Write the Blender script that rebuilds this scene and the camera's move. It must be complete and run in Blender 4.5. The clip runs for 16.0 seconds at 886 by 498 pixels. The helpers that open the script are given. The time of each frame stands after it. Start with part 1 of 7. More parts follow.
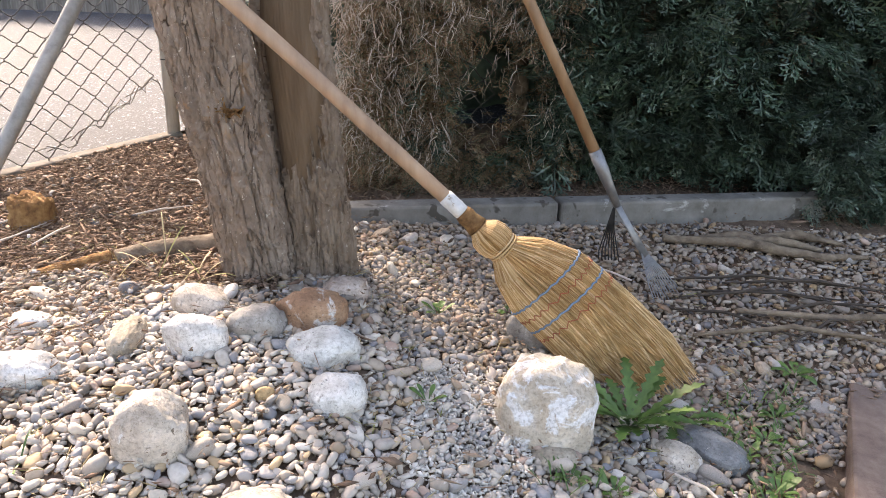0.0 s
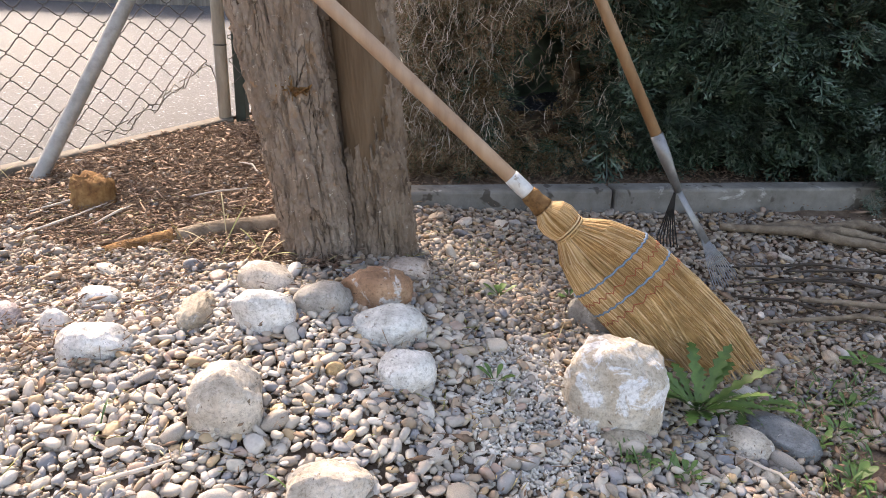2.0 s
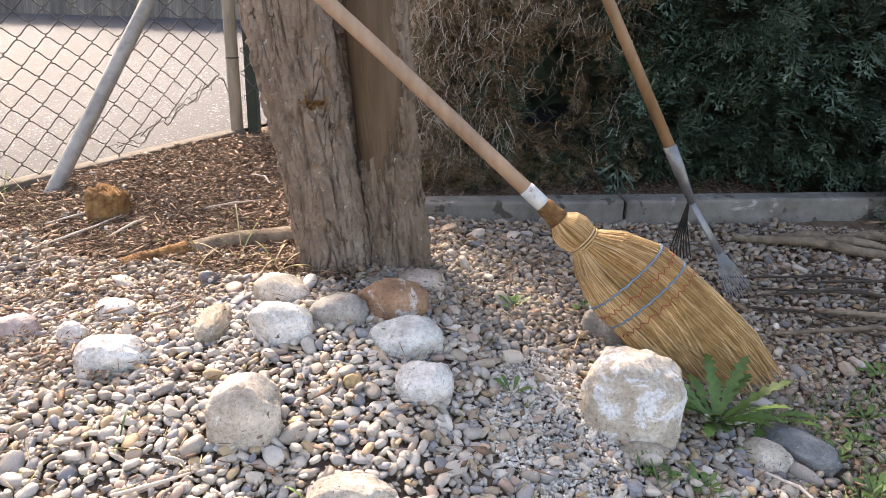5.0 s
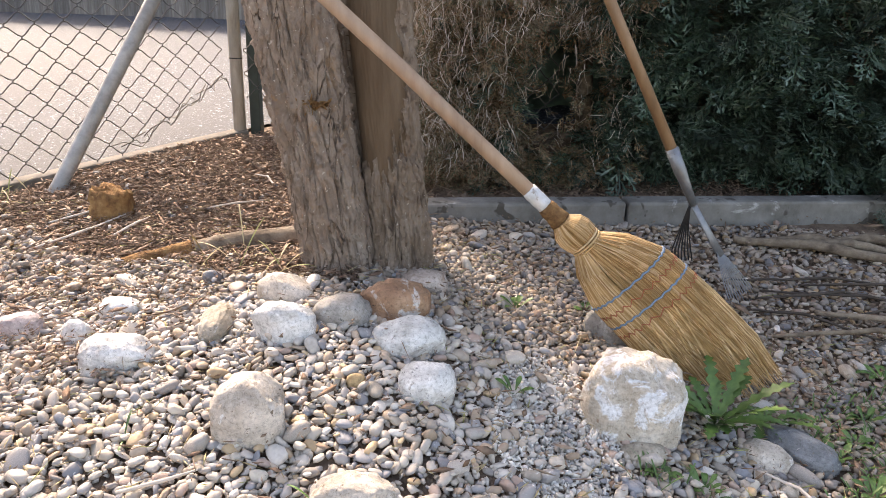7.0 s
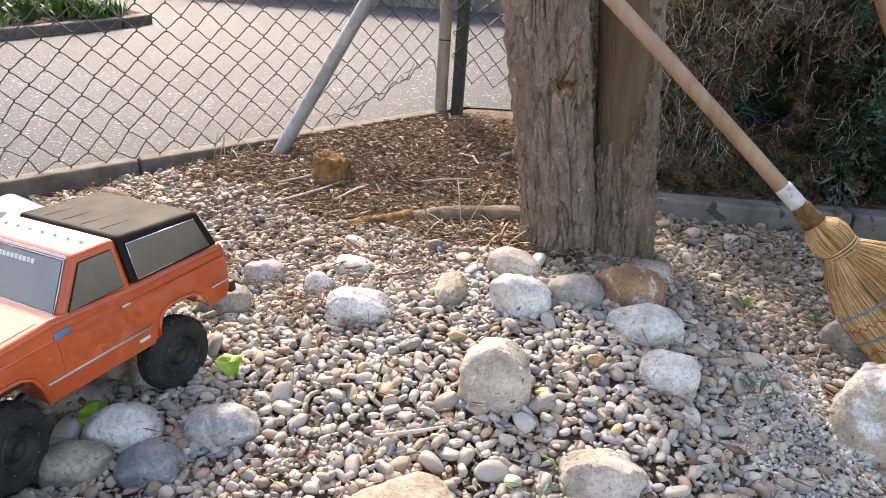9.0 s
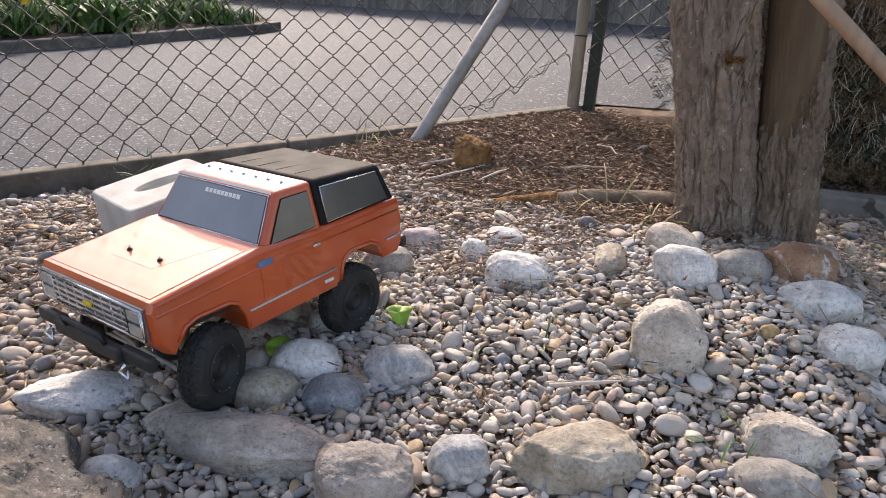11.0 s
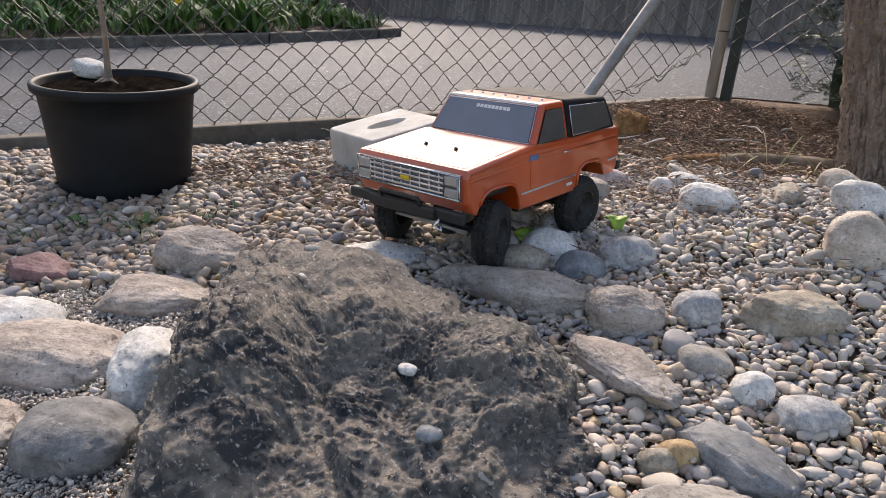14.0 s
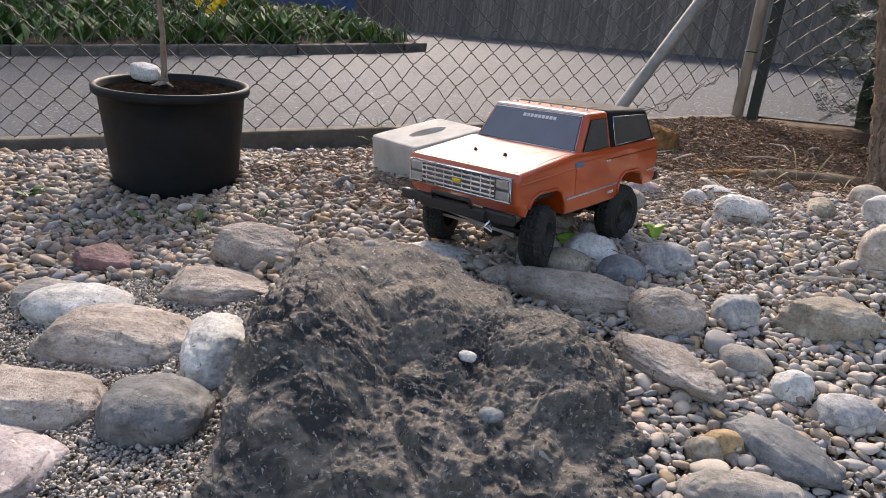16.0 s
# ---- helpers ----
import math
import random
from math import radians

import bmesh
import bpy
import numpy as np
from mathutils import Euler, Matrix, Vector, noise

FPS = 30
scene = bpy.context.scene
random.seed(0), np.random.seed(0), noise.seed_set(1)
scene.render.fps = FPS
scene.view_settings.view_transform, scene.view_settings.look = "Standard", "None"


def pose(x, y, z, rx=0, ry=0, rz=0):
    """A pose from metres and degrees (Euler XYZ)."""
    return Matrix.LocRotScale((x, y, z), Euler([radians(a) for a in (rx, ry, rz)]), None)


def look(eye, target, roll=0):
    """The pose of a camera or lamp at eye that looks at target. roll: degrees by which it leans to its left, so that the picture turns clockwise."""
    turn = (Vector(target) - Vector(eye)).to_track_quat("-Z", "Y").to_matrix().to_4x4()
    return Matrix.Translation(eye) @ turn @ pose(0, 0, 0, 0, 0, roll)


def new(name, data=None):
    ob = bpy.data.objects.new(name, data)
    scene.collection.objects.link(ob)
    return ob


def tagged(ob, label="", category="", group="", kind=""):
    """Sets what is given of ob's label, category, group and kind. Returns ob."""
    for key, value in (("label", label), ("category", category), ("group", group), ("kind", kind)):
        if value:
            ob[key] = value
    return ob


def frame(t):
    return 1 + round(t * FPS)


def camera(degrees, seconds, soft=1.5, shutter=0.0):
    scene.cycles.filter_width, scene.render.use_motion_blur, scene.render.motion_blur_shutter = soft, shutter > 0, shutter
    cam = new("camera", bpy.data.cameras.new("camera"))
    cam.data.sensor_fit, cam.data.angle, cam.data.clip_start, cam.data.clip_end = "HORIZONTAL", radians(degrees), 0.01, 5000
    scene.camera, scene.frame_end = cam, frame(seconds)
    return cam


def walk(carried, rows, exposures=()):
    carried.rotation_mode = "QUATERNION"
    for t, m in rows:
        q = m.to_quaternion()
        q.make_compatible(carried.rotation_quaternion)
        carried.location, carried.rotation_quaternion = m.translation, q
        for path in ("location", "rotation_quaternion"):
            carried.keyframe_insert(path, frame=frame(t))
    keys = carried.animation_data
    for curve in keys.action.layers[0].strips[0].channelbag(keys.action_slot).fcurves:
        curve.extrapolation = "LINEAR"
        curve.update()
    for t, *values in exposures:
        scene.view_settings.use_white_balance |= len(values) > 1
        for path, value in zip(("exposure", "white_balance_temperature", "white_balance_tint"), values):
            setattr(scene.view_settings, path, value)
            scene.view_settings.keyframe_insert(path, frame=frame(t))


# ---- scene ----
cam = camera(62.5, 16.0, 0.8)

PATH = [
    (0, (-0.043, 0.061, 0.765), (-0.177, 1.924, 0.049), 2.3),
    (0.5, (-0.067, 0.051, 0.75), (-0.221, 1.907, 0.02), 2.6),
    (1, (-0.092, 0.041, 0.732), (-0.289, 1.886, -0.015), 3.5),
    (1.5, (-0.111, 0.053, 0.731), (-0.328, 1.897, -0.013), 2.7),
    (2, (-0.107, 0.051, 0.734), (-0.317, 1.901, 0.004), 2.2),
    (2.5, (-0.11, 0.051, 0.738), (-0.33, 1.905, 0.022), 2.5),
    (3, (-0.115, 0.049, 0.737), (-0.342, 1.905, 0.027), 2.4),
    (3.5, (-0.118, 0.048, 0.735), (-0.349, 1.903, 0.025), 2.1),
    (4, (-0.119, 0.048, 0.736), (-0.351, 1.904, 0.028), 2.0),
    (6.5, (-0.13, 0.044, 0.738), (-0.352, 1.903, 0.036), 1.8),
    (7, (-0.127, 0.04, 0.739), (-0.357, 1.899, 0.037), 2.2),
    (7.5, (-0.156, 0.029, 0.734), (-0.443, 1.88, 0.031), 2.8),
    (8, (-0.203, 0.024, 0.724), (-0.607, 1.85, 0.016), 3.3),
    (8.5, (-0.249, 0.009, 0.712), (-0.759, 1.806, -0.002), 3.8),
    (9, (-0.298, -0.01, 0.699), (-0.879, 1.76, -0.029), 4.0),
    (11.5, (-0.422, -0.166, 0.591), (-1.319, 1.495, -0.07), 4.0),
    (12, (-0.464, -0.258, 0.568), (-1.441, 1.377, -0.041), 4.2),
    (12.5, (-0.469, -0.354, 0.53), (-1.49, 1.24, -0.117), 4.2),
    (13, (-0.481, -0.408, 0.517), (-1.526, 1.171, -0.126), 4.9),
    (13.5, (-0.475, -0.458, 0.501), (-1.479, 1.152, -0.131), 6.4),
    (14, (-0.467, -0.502, 0.486), (-1.457, 1.109, -0.168), 5.5),
    (14.5, (-0.473, -0.536, 0.474), (-1.497, 1.046, -0.195), 7.0),
    (15, (-0.479, -0.567, 0.469), (-1.509, 1.011, -0.2), 7.0),
    (15.5, (-0.486, -0.588, 0.468), (-1.547, 0.977, -0.182), 6.9),
    (16, (-0.483, -0.587, 0.473), (-1.51, 1.014, -0.144), 6.7),
]
walk(cam, [(t, look(eye, target, roll)) for t, eye, target, roll in PATH],
     [(0, 2.06, 7750, 19), (1.5, 1.88, 7750, 19), (7, 1.93, 7750, 19), (9, 1.68, 7500, 18), (11.5, 0.98, 7050, 18), (12.5, 0.70, 7000, 18),
      (13, 0.62, 7000, 18), (13.5, 0.80, 7000, 17), (14.5, 0.86, 7000, 17), (15.5, 0.76, 7000, 17), (16, 0.82, 7000, 17)])

# ---- world, sun ----
SUN_AZ, SUN_EL = radians(128), radians(38)   # direction towards the sun, from +x
world = bpy.data.worlds.new("sky")
scene.world = world
world.use_nodes = True
wn = world.node_tree.nodes
sky = wn.new("ShaderNodeTexSky")
sky.sky_type = "NISHITA"
sky.sun_disc = False
sky.sun_elevation = SUN_EL
sky.sun_rotation = radians(90) - SUN_AZ
sky.air_density, sky.dust_density, sky.ozone_density = 1.2, 3.0, 0.6
world.node_tree.links.new(sky.outputs[0], wn["Background"].inputs[0])
wn["Background"].inputs[1].default_value = 0.15
sun_data = bpy.data.lights.new("sun", "SUN")
sun_data.energy, sun_data.angle, sun_data.color = 2.1, radians(6.0), (1.0, 0.945, 0.86)
sun = new("sun", sun_data)
sd = Vector((math.cos(SUN_EL) * math.cos(SUN_AZ), math.cos(SUN_EL) * math.sin(SUN_AZ), math.sin(SUN_EL)))
sun.matrix_world = look(sd * 20, (0, 0, 0))


# ---- materials ----
def ramp(nt, fac, stops, constant=False):
    r = nt.nodes.new("ShaderNodeValToRGB")
    if constant:
        r.color_ramp.interpolation = "CONSTANT"
    el = r.color_ramp.elements
    for n, (at, col) in enumerate(stops):
        e = el[n] if n < 2 else el.new(at)
        e.position = at
        e.color = (*col, 1)
    nt.links.new(fac, r.inputs[0])
    return r.outputs[0]


def mix(nt, how, fac, a, b):
    m = nt.nodes.new("ShaderNodeMix")
    m.data_type, m.blend_type = "RGBA", how
    if isinstance(fac, float):
        m.inputs[0].default_value = fac
    else:
        nt.links.new(fac, m.inputs[0])
    for sock, v in ((m.inputs[6], a), (m.inputs[7], b)):
        if isinstance(v, tuple):
            sock.default_value = (*v, 1)
        else:
            nt.links.new(v, sock)
    return m.outputs[2]


def noise_tex(nt, vec, scale, detail=6.0, rough=0.6, dist=0.0):
    n = nt.nodes.new("ShaderNodeTexNoise")
    n.inputs["Scale"].default_value = scale
    n.inputs["Detail"].default_value = detail
    n.inputs["Roughness"].default_value = rough
    n.inputs["Distortion"].default_value = dist
    nt.links.new(vec, n.inputs["Vector"])
    return n.outputs[0]


def spread(*cols):
    return [(0.3 + 0.4 * n / max(1, len(cols) - 1), c) for n, c in enumerate(cols)]


def surface(name, cols, scale=40.0, rough=0.8, bump=0.3, fine=250.0, big=4.0, metal=0.0, islands=None, objects=None,
            spots=None, specks=None, stretch=(1, 1, 1), coat=0.0, spec=0.5, dist_mm=3.0, vary=0.25, dist=0.0):
    """A procedural surface: two scales of colour noise, fine bump, and tints by island or by object."""
    m = bpy.data.materials.new(name)
    m.use_nodes = True
    nt = m.node_tree
    b = nt.nodes["Principled BSDF"]
    tc = nt.nodes.new("ShaderNodeTexCoord")
    mp = nt.nodes.new("ShaderNodeMapping")
    mp.inputs["Scale"].default_value = stretch
    nt.links.new(tc.outputs["Object"], mp.inputs[0])
    vec = mp.outputs[0]
    col = ramp(nt, noise_tex(nt, vec, scale, 8.0, 0.65, dist), spread(*cols))
    if islands or objects:
        if islands:
            g = nt.nodes.new("ShaderNodeNewGeometry")
            rnd = g.outputs["Random Per Island"]
        else:
            g = nt.nodes.new("ShaderNodeObjectInfo")
            rnd = g.outputs["Random"]
        tints = islands or objects
        tint = ramp(nt, rnd, [(n / len(tints), c) for n, c in enumerate(tints)], True)
        col = mix(nt, "MULTIPLY", 1.0, tint, col)
    if spots:
        s_col, s_scale, s_at = spots
        mask = ramp(nt, noise_tex(nt, vec, s_scale, 5.0, 0.7, 0.6), [(s_at, (0, 0, 0)), (s_at + 0.06, (1, 1, 1))])
        col = mix(nt, "MIX", mask, col, s_col)
    if specks:
        s_col, s_scale, s_at = specks
        mask = ramp(nt, noise_tex(nt, vec, s_scale, 3.0, 0.6, 0.3), [(s_at, (0, 0, 0)), (s_at + 0.04, (1, 1, 1))])
        col = mix(nt, "MIX", mask, col, s_col)
    low = ramp(nt, noise_tex(nt, vec, big, 3.0, 0.5), [(0.3, (1 - vary,) * 3), (0.7, (1 + vary * 0.4,) * 3)])
    col = mix(nt, "MULTIPLY", 1.0, col, low)
    nt.links.new(col, b.inputs["Base Color"])
    rr = nt.nodes.new("ShaderNodeMapRange")
    rr.inputs[3].default_value, rr.inputs[4].default_value = max(0.05, rough - 0.12), min(1.0, rough + 0.12)
    nt.links.new(noise_tex(nt, vec, scale * 1.7, 4.0), rr.inputs[0])
    nt.links.new(rr.outputs[0], b.inputs["Roughness"])
    b.inputs["Metallic"].default_value = metal
    b.inputs["Coat Weight"].default_value = coat
    b.inputs["Coat Roughness"].default_value = 0.06
    b.inputs["Specular IOR Level"].default_value = spec
    if bump:
        bp = nt.nodes.new("ShaderNodeBump")
        bp.inputs["Strength"].default_value = bump
        bp.inputs["Distance"].default_value = dist_mm / 1000
        nt.links.new(noise_tex(nt, vec, fine, 6.0, 0.65), bp.inputs["Height"])
        nt.links.new(bp.outputs[0], b.inputs["Normal"])
    return m


def add_spots(m, colour, scale, at, soft):
    """Spots of another colour over a finished surface."""
    nt = m.node_tree
    b = nt.nodes["Principled BSDF"]
    tc = nt.nodes.new("ShaderNodeTexCoord")
    mask = ramp(nt, noise_tex(nt, tc.outputs["Object"], scale, 4.0, 0.65, 0.5), [(at, (0, 0, 0)), (at + soft, (1, 1, 1))])
    nt.links.new(mix(nt, "MIX", mask, b.inputs["Base Color"].links[0].from_socket, colour), b.inputs["Base Color"])


def grey(v, w=1.0):
    return (v * w, v, v / w)


PEBBLE_TINTS = [(0.50, 0.47, 0.42), (0.36, 0.34, 0.31), (0.43, 0.39, 0.33), (0.30, 0.30, 0.30), (0.47, 0.43, 0.38), (0.37, 0.30, 0.23),
                (0.30, 0.275, 0.235), (0.25, 0.26, 0.28), (0.42, 0.36, 0.29), (0.58, 0.555, 0.51), (0.38, 0.345, 0.30), (0.34, 0.27, 0.20),
                (0.29, 0.27, 0.25), (0.52, 0.48, 0.41), (0.45, 0.34, 0.21), (0.38, 0.36, 0.34), (0.46, 0.44, 0.40), (0.20, 0.21, 0.23),
                (0.39, 0.30, 0.25), (0.49, 0.45, 0.40)]
PEBBLE_TINTS = [(r * 1.05, g * 1.01, b * 0.995) for r, g, b in PEBBLE_TINTS]
M_GRAVEL = surface("gravel", [(0.78, 0.76, 0.74), (1.0, 1.0, 1.0), (1.12, 1.1, 1.06)], 70, 0.62, 0.35, 420, 9, islands=PEBBLE_TINTS, dist_mm=1.2,
                   spots=((0.62, 0.60, 0.56), 60, 0.63), vary=0.15)
# the pebble tints again, darker and browner
BROWN_TINTS = [(r * 0.75, g * 0.70, b * 0.652) for r, g, b in PEBBLE_TINTS]
M_GRAVEL_BROWN = surface("brown_gravel", [(0.74, 0.71, 0.68), (1.0, 1.0, 1.0), (1.12, 1.1, 1.06)], 70, 0.68, 0.35, 420, 9, islands=BROWN_TINTS, dist_mm=1.2,
                          spots=((0.40, 0.36, 0.31), 60, 0.63), vary=0.2)
M_PEBBLE = surface("pebble", [(0.72, 0.70, 0.68), (1.0, 1.0, 1.0), (1.15, 1.12, 1.08)], 60, 0.62, 0.4, 300, 14, objects=PEBBLE_TINTS, dist_mm=1.5,
                   spots=((0.62, 0.60, 0.56), 55, 0.64), vary=0.2)
M_GRIT = surface("grit", [(0.8, 0.8, 0.8), (1.05, 1.03, 1.0)], 120, 0.7, 0.2, 500, 9,
                 islands=[(0.45, 0.41, 0.365), (0.36, 0.335, 0.30), (0.55, 0.505, 0.455), (0.42, 0.355, 0.305), (0.63, 0.59, 0.545), (0.29, 0.27, 0.25)], dist_mm=0.6)
M_FINES = surface("fine_gravel", [(0.8, 0.8, 0.8), (1.05, 1.03, 1.0)], 120, 0.75, 0.2, 500, 9,
                 islands=[(0.40, 0.37, 0.33), (0.33, 0.30, 0.265), (0.46, 0.42, 0.37), (0.36, 0.30, 0.245), (0.50, 0.47, 0.43), (0.29, 0.275, 0.26), (0.42, 0.35, 0.28)], dist_mm=0.6)
M_WHITE_GRIT = surface("white_grit", [(0.9, 0.9, 0.9), (1.05, 1.03, 1.0)], 120, 0.7, 0.2, 500, 9,
                       islands=[(0.66, 0.635, 0.60), (0.54, 0.51, 0.475), (0.76, 0.735, 0.71), (0.60, 0.56, 0.51)], dist_mm=0.6)
M_SOIL = surface("soil", [(0.105, 0.074, 0.054), (0.172, 0.122, 0.089), (0.25, 0.184, 0.136)], 26, 0.95, 0.9, 180, 3, dist_mm=8, spec=0.2)
M_BEDSOIL = surface("bed_soil", [(0.035, 0.026, 0.019), (0.062, 0.046, 0.034), (0.095, 0.072, 0.054)], 20, 0.95, 0.9, 120, 3, dist_mm=10, spec=0.15)
M_MULCH = surface("mulch", [(0.7, 0.68, 0.66), (1.1, 1.08, 1.05)], 60, 0.85, 0.3, 300, 5, spec=0.25,
                  islands=[(0.25, 0.172, 0.125), (0.285, 0.20, 0.148), (0.215, 0.145, 0.106), (0.31, 0.222, 0.165), (0.25, 0.165, 0.118), (0.36, 0.27, 0.205), (0.20, 0.132, 0.098), (0.24, 0.162, 0.12)])
# the palest specks paint sun glints into the asphalt colour
M_ASPHALT = surface("asphalt", [(0.022, 0.028, 0.039), (0.034, 0.043, 0.059), (0.053, 0.066, 0.090)], 160, 0.72, 1.0, 260, 0.7, dist_mm=4, vary=0.3,
                    spots=((0.125, 0.152, 0.19), 210, 0.62), specks=((0.25, 0.30, 0.375), 80, 0.61), spec=0.30)
M_KERB = surface("stained_kerb", [(0.12, 0.112, 0.098), (0.20, 0.19, 0.172), (0.275, 0.265, 0.245)], 12, 0.9, 0.6, 160, 2,
                 spots=((0.40, 0.39, 0.37), 9, 0.62), specks=((0.085, 0.075, 0.062), 14, 0.61), dist_mm=3, vary=0.35)
M_SLAB = surface("brown_paving", [(0.12, 0.085, 0.070), (0.175, 0.130, 0.110), (0.235, 0.185, 0.160)], 22, 0.9, 0.6, 140, 4, dist_mm=3)
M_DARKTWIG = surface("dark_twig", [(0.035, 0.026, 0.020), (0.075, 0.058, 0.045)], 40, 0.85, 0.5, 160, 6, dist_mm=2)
M_EDGING = surface("stained_concrete", [(0.085, 0.072, 0.058), (0.135, 0.118, 0.098), (0.20, 0.182, 0.158)], 16, 0.92, 0.6, 150, 2.5,
                   spots=((0.28, 0.265, 0.24), 12, 0.64), dist_mm=3)
M_BLOCK = surface("cast_concrete", [(0.46, 0.44, 0.40), (0.58, 0.56, 0.52), (0.66, 0.64, 0.60)], 14, 0.88, 0.4, 140, 5,
                  spots=((0.40, 0.40, 0.39), 22, 0.62), dist_mm=2)
def bark_material(name, cols, crack_col, tilt):
    """Plated bark: warped, upright cells with dark cracks between them."""
    m = surface(name, cols, 30, 0.92, 0.9, 150, 5, stretch=(1, 1, 0.7), dist_mm=6, spec=0.2, dist=0.6, spots=((0.36, 0.33, 0.29), 22, 0.66))
    nt = m.node_tree
    b = nt.nodes["Principled BSDF"]
    tc = nt.nodes.new("ShaderNodeTexCoord")
    mp = nt.nodes.new("ShaderNodeMapping")
    mp.inputs["Scale"].default_value = (1, 1, tilt)
    nt.links.new(tc.outputs["Object"], mp.inputs[0])
    warp = nt.nodes.new("ShaderNodeTexNoise")
    warp.inputs["Scale"].default_value = 14
    nt.links.new(mp.outputs[0], warp.inputs["Vector"])
    add = nt.nodes.new("ShaderNodeMixRGB")
    add.blend_type = "ADD"
    add.inputs[0].default_value = 0.10
    nt.links.new(mp.outputs[0], add.inputs[1])
    nt.links.new(warp.outputs[1], add.inputs[2])
    vo = nt.nodes.new("ShaderNodeTexVoronoi")
    vo.feature = "DISTANCE_TO_EDGE"
    vo.inputs["Scale"].default_value = 38
    nt.links.new(add.outputs[0], vo.inputs["Vector"])
    mask = ramp(nt, vo.outputs["Distance"], [(0.0, (0, 0, 0)), (0.055, (1, 1, 1))])
    gate = ramp(nt, noise_tex(nt, mp.outputs[0], 26, 4.0), [(0.42, (1, 1, 1)), (0.66, (0.15, 0.15, 0.15))])
    both = mix(nt, "LIGHTEN", 1.0, mask, gate)
    old = b.inputs["Base Color"].links[0].from_socket
    nt.links.new(mix(nt, "MIX", both, crack_col, old), b.inputs["Base Color"])
    bp = nt.nodes.new("ShaderNodeBump")
    bp.inputs["Strength"].default_value = 0.9
    bp.inputs["Distance"].default_value = 0.006
    nt.links.new(both, bp.inputs["Height"])
    nt.links.new(b.inputs["Normal"].links[0].from_socket, bp.inputs["Normal"])
    nt.links.new(bp.outputs[0], b.inputs["Normal"])
    return m


M_BARK = bark_material("bark", [(0.215, 0.160, 0.124), (0.30, 0.230, 0.180), (0.38, 0.305, 0.245)], (0.085, 0.060, 0.045), 0.20)
add_spots(M_BARK, (0.17, 0.135, 0.11), 55, 0.60, 0.10)
add_spots(M_BARK, (0.50, 0.44, 0.375), 105, 0.645, 0.03)
add_spots(M_BARK, (0.30, 0.19, 0.115), 16, 0.62, 0.10)
M_BARK_WARM = bark_material("bark_warm", [(0.185, 0.135, 0.10), (0.265, 0.20, 0.15), (0.34, 0.272, 0.212)], (0.08, 0.055, 0.040), 0.16)
add_spots(M_BARK_WARM, (0.15, 0.108, 0.078), 55, 0.60, 0.10)
add_spots(M_BARK_WARM, (0.47, 0.41, 0.345), 105, 0.65, 0.03)
M_BAREWOOD = surface("bare_wood", [(0.115, 0.074, 0.044), (0.155, 0.104, 0.064), (0.21, 0.15, 0.10)], 26, 0.8, 0.5, 130, 6, stretch=(1, 1, 0.12), dist_mm=2, spec=0.25, vary=0.35)
M_DEADWOOD = surface("dead_wood", [(0.10, 0.075, 0.055), (0.22, 0.17, 0.125), (0.33, 0.27, 0.2)], 30, 0.9, 0.8, 120, 6, stretch=(1, 1, 1), dist_mm=5, spec=0.25)
M_ROT = surface("rotten_wood", [(0.10, 0.05, 0.022), (0.26, 0.14, 0.06), (0.40, 0.25, 0.11)], 40, 0.95, 1.0, 150, 8, dist_mm=6, spec=0.2)
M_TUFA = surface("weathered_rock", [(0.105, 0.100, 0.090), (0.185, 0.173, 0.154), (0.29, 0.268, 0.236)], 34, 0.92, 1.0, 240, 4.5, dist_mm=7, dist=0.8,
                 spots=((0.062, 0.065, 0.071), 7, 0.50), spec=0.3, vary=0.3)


def add_top_light(m, colour, at, soft):
    """Paler brown on the upper sides, in uneven patches: light from above put into the colour."""
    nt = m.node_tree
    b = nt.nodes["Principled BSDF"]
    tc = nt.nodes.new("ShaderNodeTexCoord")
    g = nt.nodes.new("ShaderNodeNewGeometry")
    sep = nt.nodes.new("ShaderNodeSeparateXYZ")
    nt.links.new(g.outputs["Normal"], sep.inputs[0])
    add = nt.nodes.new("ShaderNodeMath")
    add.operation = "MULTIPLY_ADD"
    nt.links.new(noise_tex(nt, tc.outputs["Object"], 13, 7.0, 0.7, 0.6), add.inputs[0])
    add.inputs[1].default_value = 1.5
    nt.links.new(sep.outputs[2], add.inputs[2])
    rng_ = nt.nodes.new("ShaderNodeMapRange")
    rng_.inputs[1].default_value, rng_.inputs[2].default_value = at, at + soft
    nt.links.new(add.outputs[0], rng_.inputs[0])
    brown_top = mix(nt, "MIX", 0.35, colour, b.inputs["Base Color"].links[0].from_socket)
    nt.links.new(mix(nt, "MIX", rng_.outputs[0], b.inputs["Base Color"].links[0].from_socket, brown_top), b.inputs["Base Color"])


# brown, lighter tops: the light on up-facing sides is painted into the rock
add_top_light(M_TUFA, (0.335, 0.285, 0.235), 1.44, 0.32)
add_spots(M_TUFA, (0.30, 0.20, 0.06), 6.5, 0.675, 0.05)
add_spots(M_TUFA, (0.065, 0.062, 0.058), 95, 0.61, 0.04)
add_spots(M_TUFA, (0.42, 0.395, 0.355), 150, 0.60, 0.03)
add_spots(M_TUFA, (0.50, 0.47, 0.43), 55, 0.66, 0.03)
add_spots(M_TUFA, (0.70, 0.69, 0.66), 34, 0.735, 0.02)
M_GALV = surface("galvanised_steel", [(0.27, 0.265, 0.25), (0.36, 0.355, 0.34), (0.43, 0.425, 0.40)], 35, 0.6, 0.25, 200, 6, metal=0.35, dist_mm=0.5)
